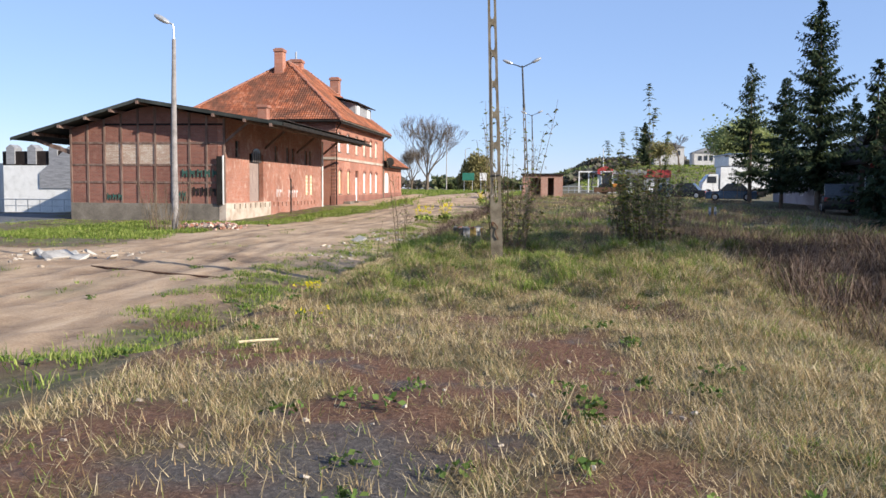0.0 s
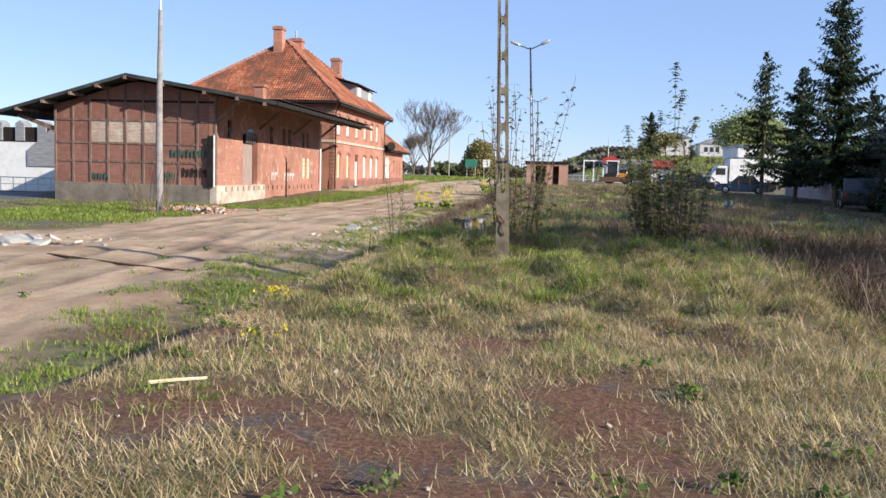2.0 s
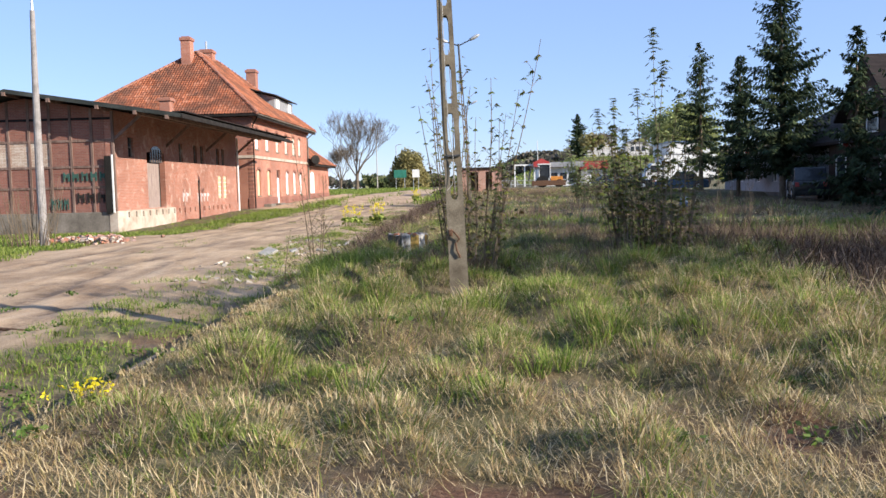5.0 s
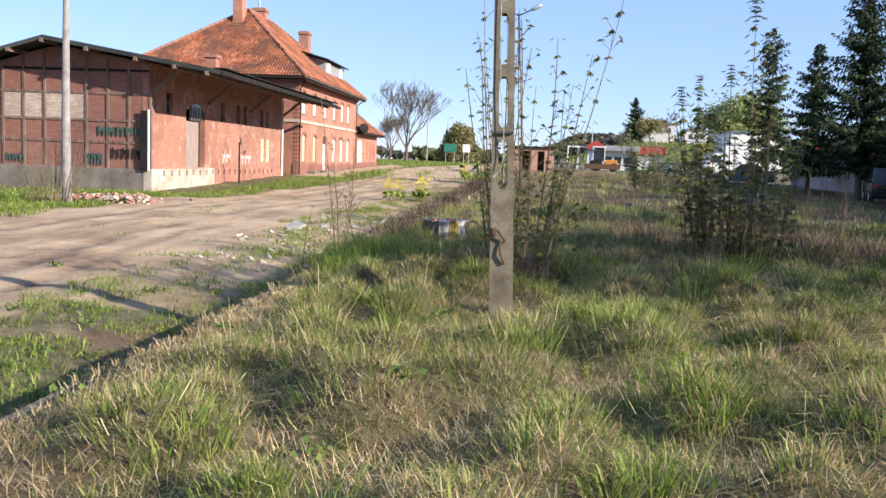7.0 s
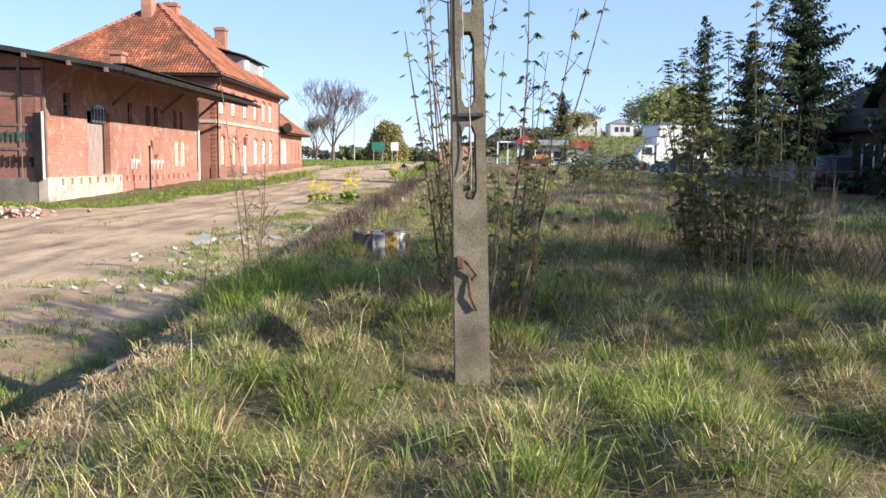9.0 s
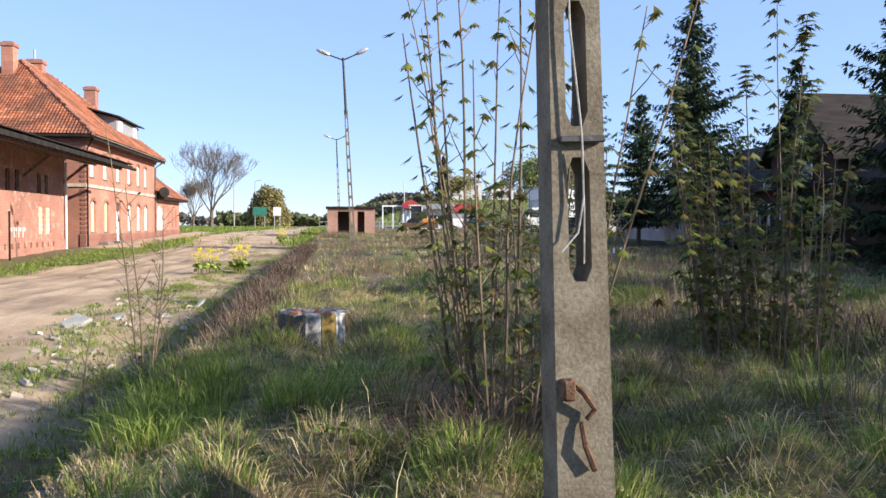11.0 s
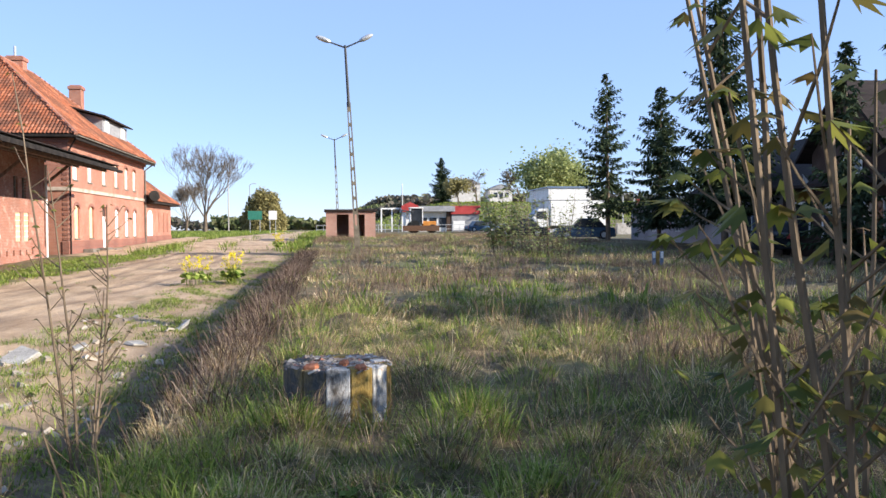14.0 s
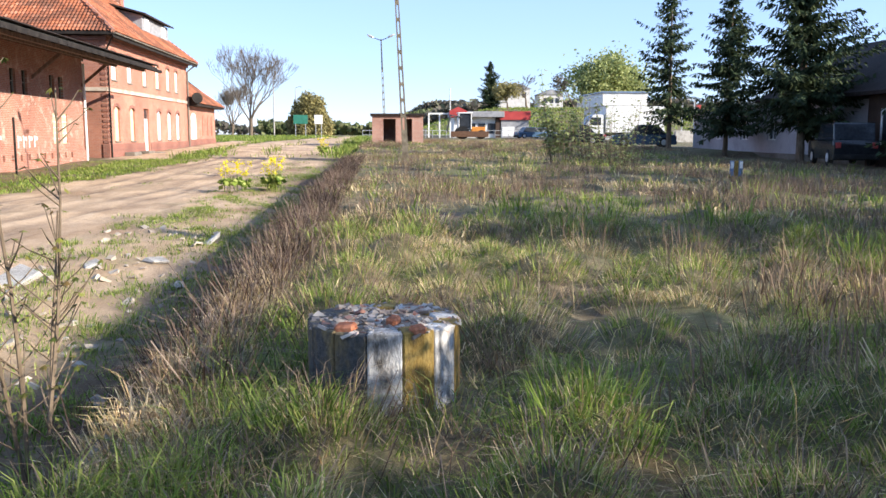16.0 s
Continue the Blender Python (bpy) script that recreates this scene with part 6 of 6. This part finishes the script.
# service cabinet, gate, signs, fence, barrier
cab = thing("service_cabinet", "small service post with white, yellow and blue plates", "cabinet", pose(8.55, 46.0, gz(8.55, 46)) @ Matrix.Scale(0.55, 4))
for x, mt in ((-0.24, M_BLUE), (0.0, M_STAVE_YELLOW), (0.24, M_BLUE)):
    part("post", soft(boxes((x - 0.1, x + 0.1, -0.05, 0.05, 0, 0.9)), 0.01), mt, cab)
for x in (-0.24, 0.24):
    part("plate", boxes((x - 0.08, x + 0.08, -0.062, -0.052, 0.5, 0.85)), M_WHITE, cab)
gate = thing("yard_gate", "grey mesh gate with a red post and pale concrete block", "gate", pose(29.0, 105, gz(29, 105)))
part("gate_frame", boxes((-1.2, -1.1, 0, 0.1, 0.4, 4.2), (0.0, 0.1, 0, 0.1, 0.4, 4.2), (-1.1, 0.0, 0, 0.1, 4.1, 4.2)), M_ALU, gate)
part("red_post", boxes((0.3, 0.8, -0.1, 0.4, 0.0, 3.6)), M_RED, gate)
part("block", soft(boxes((-2.2, 0.4, -1.2, -0.6, -0.1, 1.1)), 0.04), M_CONCRETE_PALE, gate)
for x, mt, w, lab in ((-12.3, M_GREEN_SIGN, 1.9, "green direction sign on two posts"), (-9.9, M_WHITE, 1.1, "white sign on two posts")):
    s = thing("road_sign", lab, "sign", pose(x, 140, gz(x, 140)))
    part("board", soft(boxes((-w / 2, w / 2, -0.03, 0.03, 1.9, 3.1)), 0.01), mt, s)
    for k in (-0.35, 0.35):
        part("post", rod(bmesh.new(), (k * w, 0.06, 0), (k * w, 0.06, 2.9), 0.04), M_ALU, s)
fence = thing("fence", "low metal fence round the far yard", "fence")
for i in range(40):
    x = -4 + i * 0.95
    part("post", boxes((x, x + 0.06, 139.9, 139.96, gz(x, 140), gz(x, 140) + 1.15)), M_ALU, fence)
part("rail_bar", boxes((-4, 34, 139.97, 140.02, 1.95, 2.02)), M_ALU, fence)
part("rail_bar", boxes((-4, 34, 139.97, 140.02, 1.35, 1.42)), M_ALU, fence)
sig = thing("signal_mast", "thin pale signal mast beside the far track", "signal", pose(-24.0, 133, gz(-24, 133)))
part("mast", rod(bmesh.new(), (0, 0, 0), (0, 0, 4.4), 0.07), M_WHITE, sig)
part("lamp_box", soft(boxes((-0.2, 0.2, -0.15, 0.1, 3.0, 4.2)), 0.03), M_STEEL, sig)
mast = thing("mast", "tall thin mast in the far yard", "mast", pose(12.0, 190, gz(12, 190)))
part("pole", rod(bmesh.new(), (0, 0, 0), (0, 0, 8), 0.12, 0.08), M_ALU, mast)

# ---- small things ----
random.seed(9)
spots = [(random.gauss(0, 0.75), random.gauss(0, 0.32), max(0.0, 0.26 - 0.2 * random.random() - 0.1 * abs(random.gauss(0, 1)))) for i in range(300)]
whole("brick_rubble", chips(bmesh.new(), spots, 0.17, 0.7), M_RUBBLE, "heap of broken red bricks beside the lamp post", "rubble", kind="stuff", m=pose(-15.2, 40.6, gz(-15.2, 40.6) + 0.02))
spots = []
for cx, cy, n, sp in ((-5.3, 33.5, 40, 1.0), (-6.2, 31.0, 25, 1.0), (-5.0, 38.5, 40, 0.9), (-4.9, 29.5, 30, 0.7), (-12.8, 24.6, 40, 1.2), (-5.4, 26.8, 25, 0.8)):
    for i in range(n):
        x, y = random.gauss(cx, sp), random.gauss(cy, sp * 1.3)
        if x < EDGE - 0.4:
            spots.append((x, y, ground_z(x, y) + 0.015))
whole("stones", chips(bmesh.new(), spots, 0.11, 0.5), M_STONE, "scattered pale broken stones along the track bed", "stones", kind="stuff")
slabs = [(-12.9, 24.3, 0.65), (-12.1, 23.9, 0.45), (-13.6, 24.7, 0.55), (-11.4, 24.4, 0.4), (-14.3, 25.3, 0.6), (-13.1, 25.4, 0.4), (-12.3, 25.0, 0.35), (-5.2, 35.0, 0.45), (-5.9, 34.2, 0.4), (-4.9, 37.6, 0.5), (-6.3, 32.6, 0.4)]
for x, y, s in slabs:
    whole("broken_slab", soft(chips(bmesh.new(), [(0, 0, 0)], s, 0.28), 0.015), M_CONCRETE_PALE, "broken pale concrete slab in the sand", "slab", "broken slabs", m=pose(x, y, ground_z(x, y) + 0.04))
whole("rail_piece", bar(bmesh.new(), ((-10.5, 21.7, -0.44), (-8.3, 20.5, -0.43), (-6.2, 19.8, -0.47)), 0.03, 0.025), M_RUST, "rusty old rail half sunk in the sand", "rail")
whole("stick", bar(bmesh.new(), ((-2.38, 9.72, 0.06), (-2.22, 9.82, 0.065), (-2.05, 9.94, 0.06)), 0.014, 0.011), M_CREAM, "pale broken stick lying in the moss", "stick")
spots = [(random.uniform(EDGE + 0.3, 2.0), random.uniform(3.4, 11.5), 0) for i in range(90)]
whole("pebbles", chips(bmesh.new(), [(x, y, ground_z(x, y) + 0.008) for x, y, z in spots], 0.035, 0.6), M_STONE, "small pale pebbles scattered in the moss", "pebbles", kind="stuff")


def flowers(x, y, z, n, r, h, label, name="yellow_flowers", head=0.05):
    """A clump of stalks with small yellow heads."""
    t = thing(name, label, "flowers", pose(x, y, z))
    a, rr = rng.uniform(0, 6.28, n), r * np.sqrt(rng.uniform(0, 1, n))
    tops = np.stack([rr * np.cos(a), rr * np.sin(a), h * rng.uniform(0.55, 1.0, n)], 1)
    st = new("stalk", mesh_from("stalk", *merged(blades(tops * [0.8, 0.8, 0.0], tops[:, 2], np.full(n, 0.012), np.full(n, 0.08)), leaf_cards(np.repeat(tops * [0.9, 0.9, 0.45], 3, axis=0), h * 0.2)), M_GREEN))
    pt = new("blossoms", mesh_from("blossoms", *leaf_cards(np.repeat(tops, 8, axis=0) + rng.normal(0, head * 0.5, (n * 8, 3)), head), M_YELLOW))
    for o in (st, pt):
        o.parent = t
        o["kind"] = "stuff"


flowers(-6.5, 50.2, gz(-6.5, 50.2), 34, 0.6, 1.0, "clump of tall yellow-flowering mustard by the track", head=0.07)
flowers(-5.3, 51.0, gz(-5.3, 51.0), 30, 0.4, 1.15, "clump of tall yellow-flowering mustard by the track", head=0.075)
flowers(-5.4, 78.0, gz(-5.4, 78), 22, 0.4, 1.1, "clump of tall yellow-flowering mustard by the track", head=0.09)
flowers(-2.85, 13.7, 0.0, 18, 0.26, 0.2, "low clump of yellow dandelions on the kerb", "dandelions", 0.028)
flowers(-2.12, 11.3, 0.0, 6, 0.2, 0.18, "few dandelions in the grass", "dandelions", 0.028)


# ---- grass ----
def scatter(n, x0, x1, y0, y1, keep, size, power=1.0):
    """Spots on the ground where keep(x, y) lets them stand."""
    out = []
    for i in range(n):
        x, y = random.uniform(x0, x1), y0 + (y1 - y0) * random.random() ** power
        if random.random() < keep(x, y):
            out.append((x, y, ground_z(x, y), random.uniform(*size)))
    return out


def lush(x, y):
    """How much fresh green grass grows on the platform."""
    n = noise.noise(Vector((x * 0.55, y * 0.45, 40))) + 0.5 * noise.noise(Vector((x * 1.6, y * 1.6, 44)))
    z = along(y, ((0, -0.55), (9, -0.35), (13, -0.02), (15.2, 0.15), (17.5, 0.6), (24, 0.5), (27, 0.28), (31, 0.12), (40, 0.0), (100, 0.0)))
    z += 0.35 * noise.noise(Vector((x * 1.05, y * 1.05, 33)))
    if -2.4 - abs(n) < x < -1.2 and 9 < y < 13:
        z += 0.35
    return max(0.0, min(1.0, z + 0.95 * n + 0.12))


def clear_of_ring(x, y):
    return (x - BX) ** 2 + (y - BY) ** 2 > (BR + 0.04) ** 2


random.seed(21)
P0 = EDGE + 0.1


def cover(x, y):
    """Grass is thick on the tussocks and thin in the gaps between them."""
    if y < 12 or x > 5.5:
        return 1.0
    return min(1.0, 0.3 + 5 * tussock_z(x, y) + max(0.0, 0.8 * noise.noise(Vector((x * 0.9, y * 0.9, 57)))))


mossy = lambda x, y: (1 - 0.96 * moss_amount(x, y)) * cover(x, y)


def hump(x, y):
    """Tussocks: the grass stands taller in clumps."""
    n = noise.noise(Vector((x * 1.05, y * 1.05, 33))) + 0.45 * noise.noise(Vector((x * 2.3, y * 2.3, 37)))
    return max(0.35, min(1.6, 0.72 + 1.35 * n)) * along(y, ((0, 0.55), (10, 0.65), (14, 1.0)))


def sized(spots):
    return [(x, y, z, s * hump(x, y)) for x, y, z, s in spots]


stuff = lambda name, pair, mat, label: tagged(new(name, mesh_from(name, *pair, mat)), label, "grass", kind="stuff")
free = lambda x, y: clear_of_ring(x, y)
green_near = sized(scatter(9500, P0, 6.5, 1.5, 34, lambda x, y: lush(x, y) * cover(x, y) * free(x, y), (0.5, 1.2)))
green_tall = scatter(1500, P0, 5.5, 12.0, 33, lambda x, y: (lush(x, y) > 0.55) * (hump(x, y) > 0.9) * free(x, y), (0.7, 1.25))
straw_near = sized(scatter(10000, P0, 7.5, 1.5, 34, lambda x, y: (1 - 0.65 * lush(x, y)) * mossy(x, y) * free(x, y), (0.5, 1.2)))


def turf(n, x0, x1, y0, y1, keep, length, width):
    """Short matted blades of one triangle each, lying this way and that."""
    pts = []
    xs, ys = rng.uniform(x0, x1, n), y0 + (y1 - y0) * rng.uniform(0, 1, n) ** 1.15
    for x, y, k in zip(xs, ys, rng.uniform(0, 1, n)):
        if k < keep(x, y):
            pts.append((x, y, ground_z(x, y)))
    p = np.array(pts)
    n = len(p)
    a, ln = rng.uniform(0, 2 * math.pi, n), length * rng.uniform(0.5, 1.4, n)
    up = rng.uniform(0.12, 0.85, n)
    d = np.stack([np.cos(a) * (1 - 0.5 * up), np.sin(a) * (1 - 0.5 * up), up], 1) * ln[:, None]
    side = np.stack([-np.sin(a), np.cos(a), np.zeros(n)], 1) * (width / 2)
    return np.stack([p - side, p + side, p + d], 1).reshape(-1, 3), np.arange(3 * n).reshape(-1, 3)


def low_edge(x, y):
    """Along the platform edge the grass stays low."""
    return 0.3 + 0.7 * max(0.0, min(1.0, (x - EDGE - 0.2) / 0.9)) if y < 24 else 1.0


straw_near = [(x, y, z, s * low_edge(x, y)) for x, y, z, s in straw_near]
green_near = [(x, y, z, s * low_edge(x, y)) for x, y, z, s in green_near]
mat_straw = turf(400000, P0, 5.5, 2.5, 27, lambda x, y: (1 - 0.55 * lush(x, y)) * (1 - 0.93 * moss_amount(x, y)) * max(along(y, ((12, 1), (17.5, 0.9), (22, 0.3))), cover(x, y)) * free(x, y), 0.11, 0.0058)
mat_green = turf(340000, P0, 5.5, 2.5, 27, lambda x, y: (0.12 + 0.88 * lush(x, y)) * (1 - 0.85 * moss_amount(x, y)) * (0.15 + 0.85 * cover(x, y)) * free(x, y), 0.11, 0.0055)
stuff("green_grass", merged(tufts(green_near, 26, 0.13, 0.22, 0.0065, 0.95), tufts(green_tall, 44, 0.15, 0.33, 0.007, 0.8), mat_green), M_GREEN, "tufts of fresh green grass on the platform")
stuff("dry_grass", merged(tufts(straw_near, 14, 0.18, 0.13, 0.0045, 1.35), mat_straw), M_STRAW, "pale matted dry grass on the platform")
# tussocks: thick domes of long arching blades, some fresh, some bleached
tuss = {True: [], False: []}
for tx, ty, tr, th in TUSSOCKS:
    fresh = tuss_rng.random() < along(ty, ((12, 0.35), (16, 0.75), (22, 0.75), (34, 0.55)))
    n = int(520 * tr / 0.5)
    a, q = rng.uniform(0, 2 * math.pi, n), tr * np.sqrt(rng.uniform(0, 1, n)) * 0.95
    base = np.array([(tx + u * math.cos(b), ty + u * math.sin(b), ground_z(tx + u * math.cos(b), ty + u * math.sin(b)) - 0.02) for u, b in zip(q, a)])
    hgt = rng.uniform(0.4, 1.05, n) * (0.12 + 0.23 * tr) * (0.85 if ty < 14.5 else 1.0)
    mixed_in = rng.uniform(0, 1, n) < 0.72
    for keep, kind in ((mixed_in, fresh), (~mixed_in, not fresh)):
        if keep.any():
            m = int(keep.sum())
            tuss[kind].append(blades(base[keep], hgt[keep], 0.0055 * rng.uniform(0.6, 1.3, m), np.abs(rng.normal(0.35 if kind else 0.75, 0.2, m)) + 0.75 * q[keep] / tr, a[keep] + rng.normal(0, 0.45, m)))
stuff("green_grass", merged(*tuss[True]), M_GREEN, "thick tussocks of fresh green grass on the platform")
stuff("dry_grass", merged(*tuss[False]), M_STRAW, "bleached dry blades in the tussocks")
# farther field beyond the ring
green_far = sized(scatter(5200, P0, 16, 32, 112, lambda x, y: 0.2 + 0.8 * lush(x, y), (0.6, 1.3), 1.6))
straw_far = sized(scatter(6500, P0, 17, 32, 112, lambda x, y: max(0.1, min(1.0, 0.5 + 1.4 * noise.noise(Vector((x * 0.35, y * 0.22, 64))))), (0.6, 1.2), 1.6))
brown_far = scatter(13500, P0, 16, 25.5, 110, lambda x, y: max(0.0, min(1.0, 0.2 + 1.8 * noise.noise(Vector((x * 0.3, y * 0.16, 60))))), (0.6, 1.2), 1.5)
stuff("green_grass", tufts(green_far, 12, 0.32, 0.28, 0.017, 0.65), M_GREEN, "green grass across the open field")
stuff("dry_grass", tufts(straw_far, 9, 0.32, 0.26, 0.018, 0.9), M_STRAW, "dry grass across the open field")
stuff("dead_stalks", tufts(brown_far, 10, 0.3, 0.5, 0.008, 0.5), M_STALK, "reddish-brown dead stalks across the field")
# bramble and dead weeds: right of the path and along the platform edge
bramble = scatter(9000, 3.6, 13.0, 9, 27, lambda x, y: max(0.0, min(1.0, (x - 3.5) / 1.6)) * max(0.0, 0.5 + 1.5 * noise.noise(Vector((x * 0.55, y * 0.55, 70)))) * min(1.0, (y - 9) / 5) * min(1.0, (27 - y) / 3) * min(1.0, (13 - x) / 2.5), (0.6, 1.25))
edge_weeds = scatter(2600, EDGE - 0.75, EDGE + 0.45, 23.5, 58, lambda x, y: 0.7 * min(1.0, (y - 24) / 6) + 0.4 * noise.noise(Vector((x, y * 0.4, 80))), (0.5, 1.2))
shade_weeds = scatter(700, -1.2, 2.2, 21.2, 24.5, lambda x, y: 0.8, (0.5, 1.0)) + scatter(420, -3.2, -0.6, 23.6, 28.5, lambda x, y: (0.55 + 0.9 * noise.noise(Vector((x * 1.2, y * 1.2, 83)))) * free(x, y), (0.6, 1.3)) + scatter(900, -0.5, 7.5, 24, 33, lambda x, y: max(0.0, 0.1 + 1.5 * noise.noise(Vector((x * 0.8, y * 0.6, 84)))), (0.6, 1.3))
stuff("brambles", tufts(bramble, 9, 0.3, 0.85, 0.009, 1.05), M_BRAMBLE, "dark tangle of dead brambles in the hollow")
bank = scatter(900, 5.5, 13, 25.5, 33, lambda x, y: 0.9, (0.6, 1.2))
stuff("green_grass", tufts(bank, 15, 0.26, 0.3, 0.015, 0.6), M_GREEN, "green grass on the bank behind the brambles")
stuff("brambles", tufts(edge_weeds, 14, 0.22, 0.55, 0.007, 1.05), M_BRAMBLE, "dark arching dead stems over the platform edge")
stuff("dead_stalks", tufts(shade_weeds, 10, 0.2, 0.35, 0.005, 1.0), M_STALK, "brown dead stalks in the shaded grass")
brush = scatter(240, -1.05, -0.25, 20.5, 21.8, lambda x, y: 0.85, (0.6, 1.2))
stuff("dead_stalks", tufts(brush, 9, 0.2, 0.5, 0.006, 1.1), M_STALK, "pale dry brush at the foot of the maple shrub")
# the kerb is half hidden by overhanging grass
edge_grass = [(x, y, z, k * (0.5 if y < 24 else 1.0)) for x, y, z, k in scatter(1500, EDGE - 0.05, EDGE + 0.4, 12.0, 34, lambda x, y: 0.9 * free(x, y), (0.5, 1.2))]
edge_green = scatter(150, EDGE - 0.2, EDGE + 0.7, 21.5, 25.0, lambda x, y: 0.8, (0.7, 1.3))
stuff("green_grass", tufts(edge_green, 34, 0.16, 0.32, 0.008, 0.6), M_GREEN, "lush green grass by the platform edge")
stuff("dry_grass", tufts(edge_grass, 14, 0.13, 0.2, 0.007, 0.95), M_STRAW, "dry grass hanging over the kerb")
# right-hand dry meadow
dry_right = sized(scatter(3200, 1.6, 10, 2, 22, lambda x, y: min(1.0, max(0.0, (x - 1.4) / 1.2)) * (1 - 0.85 * min(1.0, max(0.0, (y - 12) / 3)) * (x > 4)), (0.6, 1.3)))
stuff("dry_grass", tufts(dry_right, 13, 0.24, 0.3, 0.006, 1.25), M_STRAW, "long bleached dry grass beside the path")
# yard: green verges off the sandy track
verge = scatter(15000, -30, EDGE - 0.25, 9, 72, lambda x, y: (1 - road_amount(x, y)) * (0.55 + 0.9 * noise.noise(Vector((x * 0.5, y * 0.5, 90)))) * (1 - 0.7 * moss_amount(x, y)) * (x > -17.2 or y < 48.6), (0.5, 1.1))
verge_far = scatter(7000, -30, EDGE, 72, 165, lambda x, y: (1 - road_amount(x, y)) * 0.85 * (x > -15.8 or y > 108), (0.7, 1.4))
stuff("green_grass", merged(tufts(verge, 7, 0.2, 0.15, 0.018, 0.7), tufts(verge_far, 7, 0.5, 0.4, 0.05, 0.6)), M_GREEN, "short green verge beside the sandy track")
lawn = scatter(5200, -22, -11.2, 32, 48, lambda x, y: (1 - road_amount(x, y)) * (0.75 + 0.6 * noise.noise(Vector((x * 0.6, y * 0.6, 91)))), (0.6, 1.3)) + scatter(1500, -15.4, -10.5, 49, 74, lambda x, y: 1 - road_amount(x, y), (0.6, 1.3))
stuff("green_grass", tufts(lawn, 7, 0.28, 0.2, 0.026, 0.7), M_GREEN, "fresh green grass in front of the goods shed")
bunch = scatter(230, P0, 3.0, 4.5, 13, lambda x, y: 0.25 + 0.75 * (0.1 < moss_amount(x, y) < 0.9), (0.5, 1.3))
stuff("dry_grass", tufts(bunch, 42, 0.07, 0.13, 0.0035, 0.75), M_STRAW, "small pale bunches of dry grass in the moss")
weeds = scatter(2600, EDGE - 4.2, EDGE - 0.55, 19, 54, lambda x, y: max(0.0, min(1.0, 2.4 * noise.noise(Vector((x * 0.9, y * 0.7, 97))))), (0.5, 1.3))
stuff("green_grass", tufts(weeds, 15, 0.15, 0.16, 0.009, 0.75), M_GREEN, "patches of green weeds on the pale gravel")
herbs = scatter(280, -9, 2.0, 5, 24, lambda x, y: (1 - 0.8 * road_amount(x, y)) * 0.6 * (x < EDGE - 0.2 or lush(x, y) < 0.5), (0.5, 1.2))
hp = np.array([(x + rng.normal(0, 0.07 * s), y + rng.normal(0, 0.07 * s), z + 0.02 + rng.uniform(0, 0.05)) for x, y, z, s in herbs for i in range(26)])
stuff("herbs", leaf_cards(hp, 0.05, droop=0.0), M_HERB, "low broad-leaved herbs in rosettes")
strip = scatter(9000, -6.6, EDGE - 0.3, 8, 60, lambda x, y: (1 - road_amount(x, y)) * (0.5 + 1.1 * noise.noise(Vector((x * 0.7, y * 0.7, 95)))), (0.5, 1.2))
stuff("green_grass", tufts(strip, 10, 0.16, 0.15, 0.011, 0.7), M_GREEN, "green grass between the track and the platform edge")
rise = scatter(2600, 8, 75, 168, 232, lambda x, y: 0.8, (0.7, 1.4))
stuff("green_grass", tufts(rise, 5, 0.9, 0.5, 0.18, 0.6), M_GREEN, "green lawn on the rise below the far houses")
# single bent straws and twigs that stand out of the turf
straws = scatter(2200, P0, 5, 6, 30, lambda x, y: 0.8 * mossy(x, y) * free(x, y), (0.5, 1.3))
stuff("straws", tufts(straws, 1, 0.05, 0.42, 0.004, 0.8), M_STRAW, "single long bleached straws")
